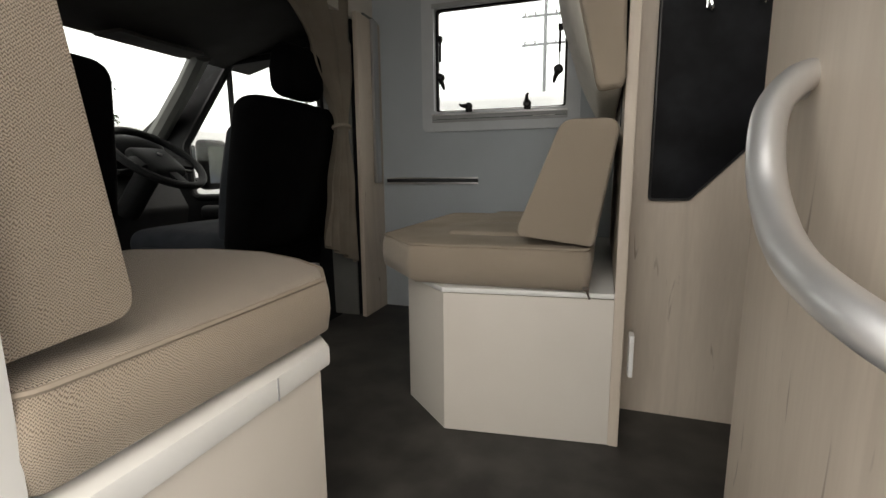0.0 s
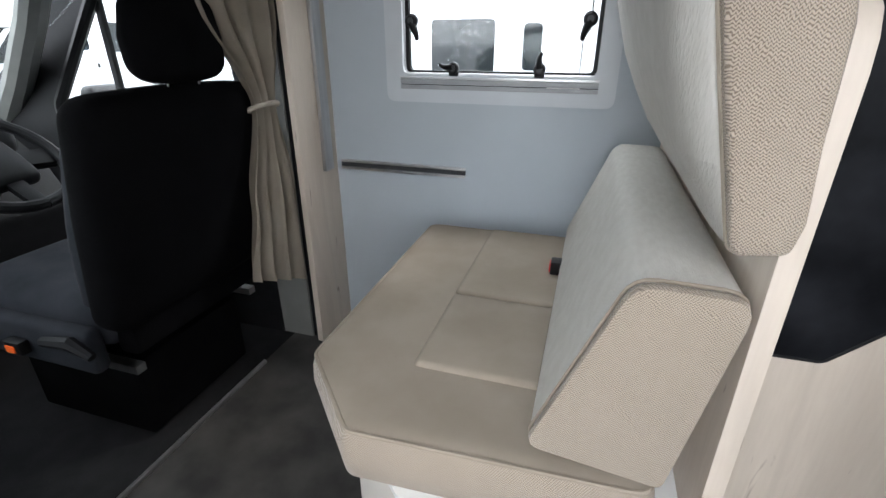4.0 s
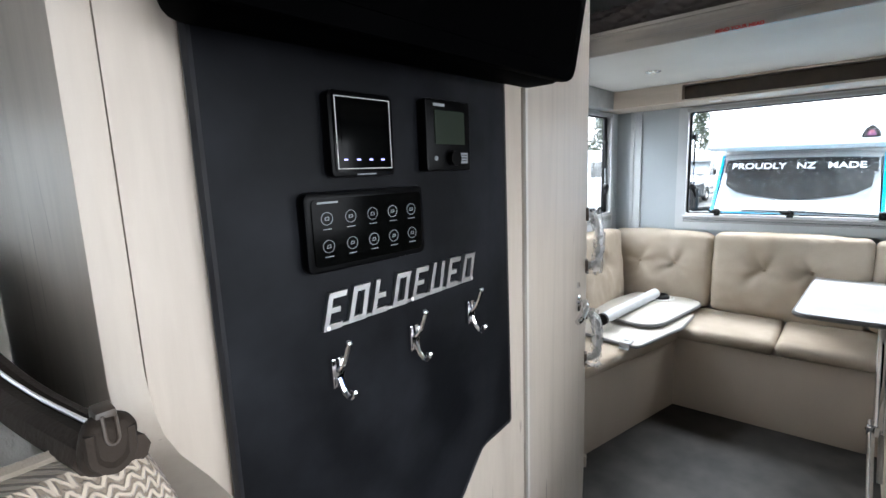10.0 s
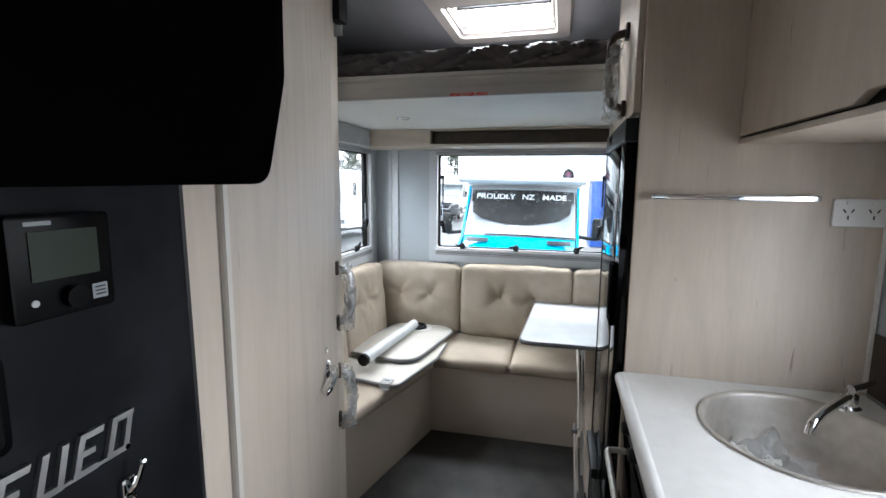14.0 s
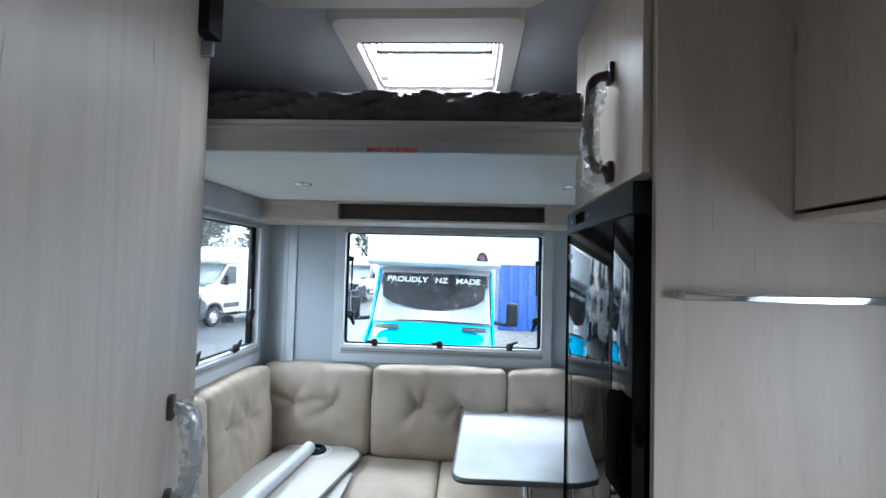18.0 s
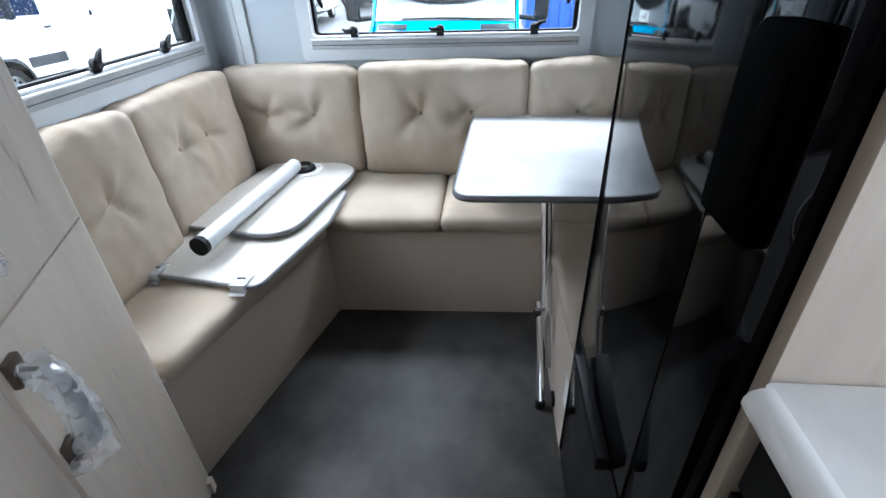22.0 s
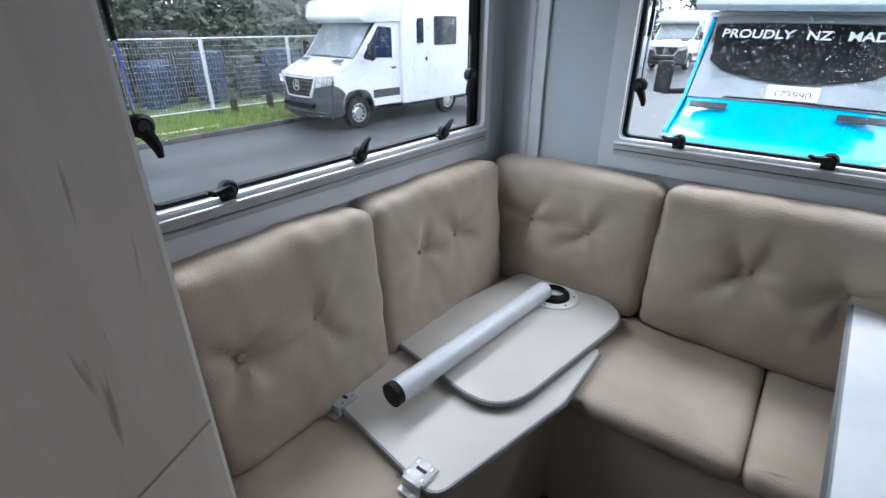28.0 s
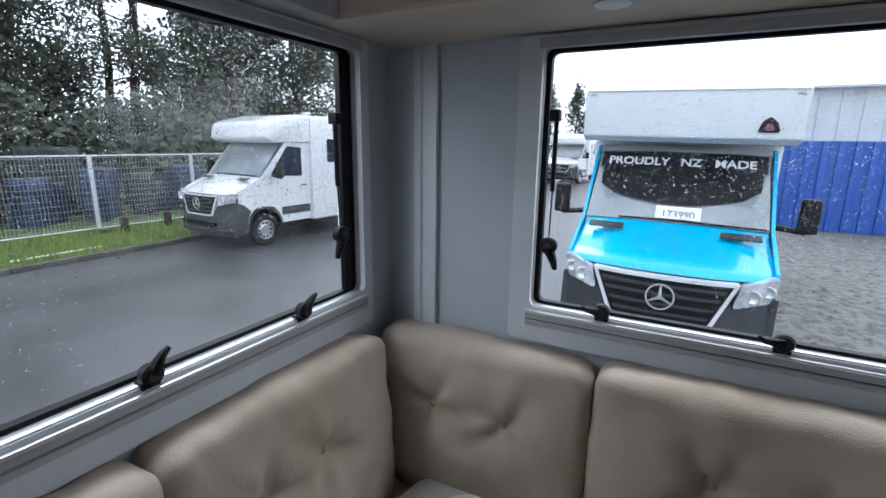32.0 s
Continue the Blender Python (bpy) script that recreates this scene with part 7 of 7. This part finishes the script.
for i, (x, y) in enumerate(spots):
    m = pose(x, y, GROUND, 0, 0, i * 67) @ Matrix.Diagonal((1, 1, 0.85 + 0.3 * ((i * 7) % 5) / 4, 1))
    if i < 3:
        T[i].matrix_basis = pose(x, y, GROUND, 0, 0, i * 67)
    else:
        copy_thing(T[i % 3], pose(x, y, GROUND, 0, 0, i * 67))
far = tree("tree", 6.6, 1.8, 21, LEAF_FAR, "far grey-green tree beyond the yard", count=900)
far.matrix_basis = pose(44, 13.6, GROUND)
for i, (x, y) in enumerate([(47, 16.6), (42, 19), (46, 23), (55, 19), (44, 11.2)]):
    copy_thing(far, pose(x, y, GROUND, 0, 0, 50 * i))
cone = tree("conifer", 7.4, 1.3, 31, LEAF_FAR, "slender conifer far ahead of the cab", True, 900)
cone.matrix_basis = pose(-30, 22.5, GROUND)

for i, (x, y, w, h) in enumerate([(1.5, 17.0, 1.1, 1.1), (4.1, 16.8, 0.7, 1.3), (5.6, 17.1, 1.3, 0.9), (8.2, 16.6, 0.5, 1.0), (9.6, 16.8, 0.9, 0.8), (10.9, 16.5, 0.8, 0.9), (2.8, 17.4, 1.2, 1.7), (7.0, 17.4, 1.0, 1.5), (12.2, 17.0, 1.1, 1.2), (0.3, 16.6, 1.0, 1.4), (8.8, 17.8, 1.4, 1.9), (3.4, 16.4, 1.0, 1.5), (4.9, 16.2, 1.0, 1.1), (6.4, 16.3, 0.9, 1.4), (7.6, 16.1, 0.8, 1.2), (9.1, 16.0, 1.1, 1.4), (10.3, 16.1, 0.9, 1.2), (11.5, 15.9, 1.0, 1.4), (13.1, 16.1, 1.2, 1.3), (2.0, 16.3, 0.9, 1.3)]):
    b = soft_box((w, 0.6, h), 0.08, pose(x, y, GROUND + 0.06 + h / 2, 0, 0, 15 * i), 0.2, (0.02, 0.02, 0.02), 0.05, (), i * 1.7)
    solid("covered_stack", b, STACK if i % 3 != 1 else STACK_GREY, "dark blue wrapped stack beyond the fence" if i % 3 != 1 else "dark grey wrapped stack beyond the fence", "stack", group="covered stacks", smooth=50)
bm = bmesh.new()
for k in range(11000):
    x, z = random.uniform(-4, 24), GROUND + 3.4 * random.random() ** 1.25
    c = Vector((x, 18.7 + 0.5 * math.sin(x * 0.9) + random.gauss(0, 0.35), z + 0.35 * math.sin(x * 1.7)))
    d = Vector((random.gauss(0, 1), random.gauss(0, 1), random.gauss(0, 0.8))).normalized() * random.uniform(0.09, 0.22)
    w = d.orthogonal() * 0.45
    bm.faces.new([bm.verts.new(c + w), bm.verts.new(c + d), bm.verts.new(c - w), bm.verts.new(c - d)])
solid("undergrowth", bm, LEAF, "dark tangled shrubs below the trees", "shrubs", "stuff", smooth=0)
bm = box((-6, 31, GROUND), (60, 31.4, 2.2))
solid("backdrop", bm, LEAF, "dark hedge closing the yard behind the trees", "hedge", "structure")


def wheel_of(parent, x, y, side, r=0.345):
    turn = pose(x, y, r, -90 * side)
    tyre = part("wheel", lathe([(r * 0.62, -0.10), (r * 0.93, -0.105), (r, -0.075), (r, 0.075), (r * 0.93, 0.105), (r * 0.62, 0.10)], (0, 0, 0), 28, turn=turn), RUBBER, parent, "black tyre on a silver wheel")
    part("rim", lathe([(r * 0.62, 0.09), (r * 0.58, 0.095), (r * 0.54, 0.05), (r * 0.40, 0.045), (r * 0.30, 0.075), (r * 0.14, 0.08), (0, 0.08)], (0, 0, 0), 28, turn=turn), ALU, tyre)
    for k in range(10):
        a = 2 * math.pi * k / 10
        b = lathe([(0.026, 0.062), (0.026, 0.066), (0, 0.066)], (0, 0, 0), 8)
        b.transform(turn @ pose(r * 0.44 * math.cos(a), r * 0.44 * math.sin(a), 0))
        part("rim_hole", b, BLACK, tyre)
    return tyre


def motorhome(name, paint, label, half, length, banner=None, plate=None, over=(2.19, 2.74), base=3.0, high=2.82):
    """A van-based coachbuilt motorhome. Local x runs back from the front bumper, z up from the ground."""
    v = thing(name, (0, 0, 0), label, "motorhome", "parked motorhomes")
    N = 12

    def shell(rows, bm=None):
        bm = bm or bmesh.new()
        grid = []
        for x, z, w, bow in rows:
            grid.append([bm.verts.new((x + bow * abs(2 * k / N - 1) ** 2.6, w * half * (2 * k / N - 1), z - 0.02 * abs(2 * k / N - 1) ** 3)) for k in range(N + 1)])
        for a, b in zip(grid, grid[1:]):
            for k in range(N):
                bm.faces.new((a[k], a[k + 1], b[k + 1], b[k]))
        return bm

    part("bumper", shell([(0.10, 0.26, 0.86, 0.22), (0.02, 0.33, 0.93, 0.24), (0.0, 0.54, 0.95, 0.25), (0.03, 0.66, 0.96, 0.25), (0.035, 0.76, 0.95, 0.25), (0.046, 0.88, 0.95, 0.25)]), BUMPER, v, "dark grey bumper")
    part("front_panel", shell([(0.047, 0.88, 0.95, 0.25), (0.06, 0.97, 0.95, 0.25), (0.10, 1.165, 0.95, 0.25)]), BUMPER, v)
    part("bonnet", shell([(0.075, 1.155, 0.955, 0.25), (0.10, 1.19, 0.955, 0.25), (0.155, 1.225, 0.95, 0.25), (0.26, 1.265, 0.94, 0.235), (0.45, 1.325, 0.925, 0.2), (0.74, 1.425, 0.915, 0.14), (0.86, 1.49, 0.91, 0.06)]), paint, v)
    part("windscreen", shell([(0.85, 1.50, 0.915, 0.06), (1.10, 1.80, 0.905, 0.07), (1.42, 2.20, 0.885, 0.08)]), SCREEN_GLASS, v, "raked windscreen with reflected sky painted in as grey")
    part("cab_roof", shell([(1.42, 2.202, 0.91, 0.08), (1.60, 2.27, 0.92, 0.04), (2.2, 2.30, 0.93, 0)]), VAN_WHITE, v)
    # dark shade in the screen, and its banner
    dk = shell([(0.985, 1.665, 0.66, 0.035), (1.14, 1.85, 0.82, 0.05), (1.41, 2.19, 0.86, 0.06)])
    for q in dk.verts:
        if q.co.z < 1.72:
            lift = 0.11 * (q.co.y / half) ** 2 / 0.5
            q.co.z += lift
            q.co.x += lift * 0.83
        q.co.x -= 0.026
    if banner:
        part("screen_shade", dk, BLACK, v, "dark inner shade")
    else:
        dk.free()
    # grille with bars and star, following the bow of the front
    def bowed(bm):
        for q in bm.verts:
            q.co.x += 0.25 * abs(q.co.y / half) ** 2.6
        return bm

    def slab(w0, w1, z0, z1, x0, x1, n=10):
        """A front panel between two heights, cut into upright strips so that it can bow."""
        bm = bmesh.new()
        cols = [[bm.verts.new((x, (w0 if low else w1) * half * (2 * k / n - 1), z0 if low else z1)) for x, low in ((x0, 1), (x0, 0), (x1, 0), (x1, 1))] for k in range(n + 1)]
        for a, b in zip(cols, cols[1:]):
            for q in range(4):
                bm.faces.new((a[q], a[(q + 1) % 4], b[(q + 1) % 4], b[q]))
        bm.faces.new(cols[0][::-1])
        bm.faces.new(cols[-1])
        return bowed(bm)

    g = part("grille", slab(0.42, 0.60, 0.74, 1.11, 0.02, 0.09), BLACK, v)
    for z in (0.80, 0.885, 0.975, 1.055):
        w = 0.42 + 0.18 * (z - 0.74) / 0.37
        part("grille_bar", slab(w - 0.03, w - 0.025, z - 0.016, z + 0.012, 0.004, 0.021), BUMPER, g)
    part("surround_top", slab(0.605, 0.63, 1.11, 1.14, 0.004, 0.09), VAN_WHITE, g, "pale grille surround")
    part("surround_base", slab(0.40, 0.43, 0.705, 0.74, 0.004, 0.09), VAN_WHITE, g, "pale grille surround")
    for s in (-1, 1):
        part("surround_side", bowed(prism([(s * 0.42 * half, 0.725), (s * 0.60 * half, 1.115), (s * 0.645 * half, 1.13), (s * 0.455 * half, 0.712)], "x", 0.003, 0.09)), VAN_WHITE, g, "pale grille surround")
    b = lathe([(0.107, 0), (0.121, 0), (0.121, 0.018), (0.107, 0.018), (0.107, 0)], (0, 0, 0), 28)
    b.transform(pose(0.006, 0, 0.955, 0, -90))
    part("badge_ring", b, SATIN, v)
    bm = bmesh.new()
    for a in (90, 210, 330):
        c, s = math.cos(radians(a)), math.sin(radians(a))
        tube([(0.0, 0, 0.955), (0.0, 0.112 * c, 0.955 + 0.112 * s)], [0.022, 0.006], 4, bm)
    part("badge_spokes", bm, SATIN, v)
    for s in (-1, 1):
        hl = [(s * 0.60 * half, 0.915), (s * 0.90 * half, 0.985), (s * 0.975 * half, 1.20), (s * 0.655 * half, 1.125)]
        bm = prism(rounded(hl, 0.03, 3), "x", 0.02, 0.2)
        for q in bm.verts:
            q.co.x += 0.23 * abs(q.co.y / half) ** 2.6 - 0.005
        part("headlamp", bm, LAMP_GLASS, v, "clear headlamp")
        part("bonnet_vent", prism([(0.65, 1.418), (0.76, 1.455), (0.755, 1.466), (0.645, 1.43)], "y", s * 0.65 * half - 0.17, s * 0.65 * half + 0.17, 0.004), BUMPER, v)
        # cab side, arch and window
        y0, y1 = s * half * 0.93, s * half * 0.965
        side = [(0.34, 0.45), (0.52, 0.45), (0.56, 0.68), (0.70, 0.82), (0.95, 0.86), (1.20, 0.82), (1.34, 0.68), (1.38, 0.45), (2.25, 0.45), (2.25, 2.26), (1.60, 2.24), (0.93, 1.49), (0.33, 1.21)]
        part("cab_side", prism(side, "y", min(y0, y1), max(y0, y1)), paint, v)
        part("bumper_corner", prism([(0.20, 0.30), (0.50, 0.34), (0.50, 0.52), (0.545, 0.69), (0.61, 0.79), (0.45, 0.93), (0.28, 1.00), (0.255, 0.60)], "y", s * half * 0.90, s * half * 0.985, 0.012), BUMPER, v, "dark grey wrapped bumper end")
        ar = [(0.95 + 0.455 * math.cos(radians(q)), 0.40 + 0.455 * math.sin(radians(q))) for q in range(0, 181, 15)]
        part("wheel_arch_lip", ring(ar + [(0.495, 0.36), (1.405, 0.36)], [(0.95 + 0.41 * math.cos(radians(q)), 0.40 + 0.41 * math.sin(radians(q))) for q in range(0, 181, 15)] + [(0.54, 0.36), (1.36, 0.36)], s * half * 0.966, s * half * 0.982, Matrix(((1, 0, 0, 0), (0, 0, 1, 0), (0, 1, 0, 0), (0, 0, 0, 1)))), BUMPER, v)
        part("wheel_well", prism([(0.52, 0.45), (0.56, 0.68), (0.70, 0.83), (0.95, 0.87), (1.20, 0.83), (1.34, 0.68), (1.38, 0.45)], "y", s * half * 0.55, s * half * 0.60), BLACK, v)
        part("cab_door_handle", box((1.98, s * half * 0.966, 1.24), (2.12, s * (half * 0.966 + 0.02), 1.27), 0.004), BLACK, v)
        part("door_seam", box((2.16, s * half * 0.9655, 0.50), (2.168, s * (half * 0.966 + 0.0015), 2.08)), GREY_PLASTIC, v)
        part("window_divider", box((1.48, s * half * 0.966, 1.48), (1.505, s * (half * 0.966 + 0.007), 1.93)), BLACK, v)
        for q, rr in ((0.76, 0.065), (0.88, 0.055)):
            ln = lathe([(rr, 0.0), (rr, 0.012), (rr * 0.8, 0.014), (rr * 0.5, 0.004), (0, 0.002)], (0, 0, 0), 16)
            ln.transform(pose(0.012 + 0.23 * q ** 2.6, s * q * half, 1.035 + 0.04 * (q - 0.76) / 0.1, 0, -90, s * 25))
            part("headlamp_lens", ln, SATIN, v)
        part("side_strip", box((1.40, s * half * 0.967, 0.62), (2.22, s * half * 0.972, 0.80)), BUMPER, v)
        part("door_window", prism(rounded([(1.14, 1.50), (2.02, 1.46), (2.02, 2.10), (1.62, 2.13)], 0.04, 4), "y", s * half * 0.966 - (0.004 if s < 0 else 0), s * half * 0.966 + (0.004 if s > 0 else 0)), DARK_GLASS, v)
        mr = part("door_mirror", soft_box((0.12, 0.17, 0.34), 0.04, pose(1.17, s * (half + 0.25), 1.63), 0.08), BLACK, v, smooth=50)
        part("mirror_arm", tube([(1.19, s * (half + 0.25), 1.47), (1.22, s * half * 0.95, 1.50)], 0.03, 8), BLACK, mr)
        wheel_of(v, 0.95, s * (half - 0.13), s)
        wheel_of(v, 0.95 + base, s * (half - 0.10), s)
    part("wiper", tube([(0.87, 0.55 * half, 1.512), (0.85, 0.0, 1.522), (0.86, -0.9 * half, 1.505)], 0.010, 6), BLACK, v)
    # living body
    hb = half * 1.05
    lb = part("body", prism(rounded([(-hb, 0.42), (hb, 0.42), (hb, high), (-hb, high)], [0.02, 0.02, 0.12, 0.12], 4), "x", 2.26, length, 0.03), VAN_WHITE, v, "white coachbuilt body")
    if banner:
        nose = rounded([(0.86, over[0] + 0.05), (1.00, over[0]), (2.30, over[0] + 0.02), (2.30, high + 0.01), (1.45, high), (0.82, over[1])], [0.03, 0.04, 0, 0, 0.1, 0.02], 5)
    else:
        nose = rounded([(1.06, over[0] + 0.09), (1.24, over[0]), (2.30, over[0] + 0.02), (2.30, high + 0.02), (1.95, high), (1.16, over[1] - 0.10)], [0.11, 0.05, 0, 0, 0.4, 0.2], 6)
    part("overcab", prism(nose, "y", -hb * 0.985, hb * 0.985, 0.025 if banner else 0.09), VAN_WHITE, v, "white overcab nose")
    for s in (-1, 1):
        for x0, x1, z0, z1 in ((2.75, 2.98, 1.75, 2.30), (3.35, 4.2, 1.70, 2.35), (4.9, 5.7, 1.70, 2.35)):
            if x1 < length - 0.2:
                part("side_window", prism(rounded([(x0, z0), (x1, z0), (x1, z1), (x0, z1)], 0.06, 4), "y", s * hb if s < 0 else hb, s * (hb + 0.014)), DARK_GLASS, lb, "dark rounded window")
        d = part("body_door", ring(rounded([(2.62, 0.62), (3.14, 0.62), (3.14, 2.5), (2.62, 2.5)], 0.05, 3), rounded([(2.632, 0.632), (3.128, 0.632), (3.128, 2.488), (2.632, 2.488)], 0.05, 3), s * (hb - 0.002), s * (hb + 0.003), Matrix(((1, 0, 0, 0), (0, 0, 1, 0), (0, 1, 0, 0), (0, 0, 0, 1)))), GREY_PLASTIC, lb)
        part("door_handle", box((3.05, min(s * hb, s * (hb + 0.02)), 1.35), (3.10, max(s * hb, s * (hb + 0.02)), 1.45), 0.005), BLACK, d)
        if banner:
            part("marker_lamp", box((0.808, s * 0.90 * hb - 0.03, over[1] - 0.05), (0.84, s * 0.90 * hb + 0.03, over[1] - 0.02), 0.008), GREY_PLASTIC, v)
        part("skirt_shadow_panel", box((2.3, s * hb * 0.9 - 0.01, 0.36), (length - 0.1, s * hb * 0.9 + 0.01, 0.44)), BUMPER, lb)
    if banner:
        part("cab_surround", box((1.66, -hb * 0.975, 1.30), (2.259, hb * 0.975, 2.29), 0.02), VAN_WHITE, v, "white body shoulder behind the cab")
        part("edge_trim", box((0.812, -hb * 0.96, over[1] - 0.010), (0.84, hb * 0.96, over[1] + 0.004), 0.002), GREY_PLASTIC, v, "thin grey roof edge trim")
    part("air_intake", prism(rounded([(-0.55 * half, 0.50), (0.55 * half, 0.50), (0.60 * half, 0.59), (-0.60 * half, 0.59)], 0.03, 3), "x", -0.008, 0.05), BLACK, v)
    part("bumper_lip", shell([(0.0, 0.385, 0.94, 0.25), (-0.022, 0.40, 0.945, 0.25), (-0.022, 0.425, 0.945, 0.25), (0.0, 0.44, 0.94, 0.25)]), BUMPER, v)
    part("roof_vent", lathe([(0, 0.10), (0.10, 0.10), (0.13, 0.06), (0.05, 0.05), (0.05, 0)], (3.1, 0, high + 0.03), 18), VAN_WHITE, lb)
    part("underside", box((0.5, -half * 0.8, 0.30), (length - 0.2, half * 0.8, 0.42)), BLACK, v)
    part("number_plate", box((0.012, -0.18, 0.44), (0.02, 0.18, 0.55), 0.002), WHITE_PLASTIC, v)
    if banner:
        tilt = math.degrees(math.atan2(0.33, 0.36))
        bn = shell([(1.265, 2.015, 0.872, 0.075), (1.405, 2.19, 0.868, 0.08)])
        for q in bn.verts:
            q.co.x -= 0.036
        bn = part("banner", bn, BLACK, v, "black banner across the top of the windscreen")
        for k, word in enumerate(banner):
            yy = (0.44, -0.115, -0.55)[k] * half
            lettering(word, pose(1.262, 0, 0) @ Matrix(((0, -0.0, -1, 0.0), (-1, 0, 0, yy), (0, 1, 0, 2.085), (0, 0, 0, 1))) @ pose(0, 0, 0, -39), 0.10, WHITE_PRINT, "banner_word", bn, 0.001, "bold white word", spread=1.0, weight=0.0025)
        pl = part("paper_plate", box((0.905, -0.21, 1.52), (0.912, 0.21, 1.66), 0.002), WHITE_PLASTIC, v, "white trade plate behind the windscreen")
        pl.data.transform(pose(0.91, -0.05, 1.59) @ pose(0, 0, 0, 0, 32) @ pose(-0.91, 0, -1.59))
        lettering(plate, pose(0.895, -0.05, 1.575) @ Matrix(((0, 0, -1, 0), (-1, 0, 0, 0), (0, 1, 0, 0), (0, 0, 0, 1))) @ pose(0, 0, 0, -30), 0.075, BLACK_PRINT, "plate_number", pl, 0.001)
        bd = prism(rounded([(-0.09, 0), (0.09, 0), (0.055, 0.10), (0, 0.14), (-0.06, 0.09)], 0.02, 3), "x", 0.826, 0.846)
        bd.transform(pose(0.012, -0.74 * half, 2.40))
        part("round_badge", bd, BLACK, v, "small dark badge with a red and blue centre")
        bd = prism(rounded([(-0.05, 0.02), (0.045, 0.02), (0.02, 0.08), (-0.02, 0.08)], 0.015, 3), "x", 0.822, 0.8268)
        bd.transform(pose(0.012, -0.74 * half, 2.40))
        part("badge_centre", bd, BADGE_RED, v)
    return v


blue = motorhome("blue_motorhome", VAN_BLUE, "turquoise and white motorhome parked behind, facing the window", 0.93, 6.6, ("PROUDLY", "NZ", "MADE"), "173990", (2.29, 2.78), 3.9, 3.06)
blue.matrix_basis = pose(6.63, 1.95, GROUND, 1.0, 0, 1.2)
white = motorhome("white_motorhome", VAN_WHITE, "white motorhome parked on the wet asphalt", 0.99, 5.45)
white.matrix_basis = pose(8.42, 10.92, GROUND, 0, 0, -4)
copy_thing(white, pose(16.0, 11.35, GROUND, 0, 0, -11))
copy_thing(white, pose(29.3, 8.7, GROUND, 0, 0, -3))
copy_thing(white, pose(20.5, 9.3, GROUND, 0, 0, 3))
copy_thing(white, pose(1.915, 7.97, GROUND, 0, 0, 180) @ Matrix.Diagonal((0.93, 0.93, 0.93, 1)))
copy_thing(white, pose(-14, 8, GROUND, 0, 0, 60))

shed = thing("storage_shed", (19, -6, GROUND), "blue container wall below a pale clad shed", "building")
part("blue_wall", box((18.5, -16, GROUND), (21, 0.26, 1.58)), BLUE_WALL, shed, "blue ribbed steel wall")
for k in range(46):
    part("rib", box((18.44, 0.1 - 0.35 * k, GROUND), (18.499, 0.24 - 0.35 * k, 1.57), 0.01), BLUE_WALL, shed)
part("upper_wall", box((19.2, -16, 1.58), (23, 0.6, 3.0)), SHED_WHITE, shed, "pale profiled cladding")
part("roof", prism([(18.9, 3.0), (23.4, 3.0), (23.4, 3.08), (18.9, 3.06)], "y", -16.2, 0.8), SHED_WHITE, shed)
for k in range(30):
    part("cladding_rib", box((19.16, 0.4 - 0.5 * k, 1.6), (19.199, 0.48 - 0.5 * k, 2.98)), SHED_WHITE, shed)

pole = thing("power_pole", (-3.4, 30, GROUND), "timber power pole with cross arms far beyond the window", "power pole")
part("post", tube([(-3.4, 30, GROUND), (-3.4, 30, 12.5)], [0.13, 0.09], 10), HOUSE_GREY, pole)
for z in (9.6, 8.0):
    arm = part("cross_arm", box((-4.8, 29.95, z), (-2.0, 30.05, z + 0.12)), HOUSE_GREY, pole)
    for x in (-4.6, -4.0, -2.8, -2.2):
        part("insulator", lathe([(0.05, 0), (0.07, 0.08), (0.03, 0.2), (0, 0.22)], (x, 30, z + 0.12), 8), GREY_PLASTIC, arm)
house = thing("far_house", (0.5, 33, GROUND), "small grey house with a blue gable beyond the yard", "house")
part("walls", box((-1.5, 32, GROUND), (4.5, 37, 2.2)), HOUSE_GREY, house)
part("roof", prism([(-1.9, 2.2), (4.9, 2.2), (1.5, 4.2)], "y", 31.7, 37.2), TARP, house)
for x in (-0.6, 1.4, 3.2):
    w = part("window", box((x, 31.95, 0.3), (x + 0.9, 32.0, 1.4)), DARK_GLASS, house)
    part("frame", box((x - 0.06, 31.96, 0.24), (x + 0.96, 31.99, 0.30)), WHITE_PLASTIC, w)
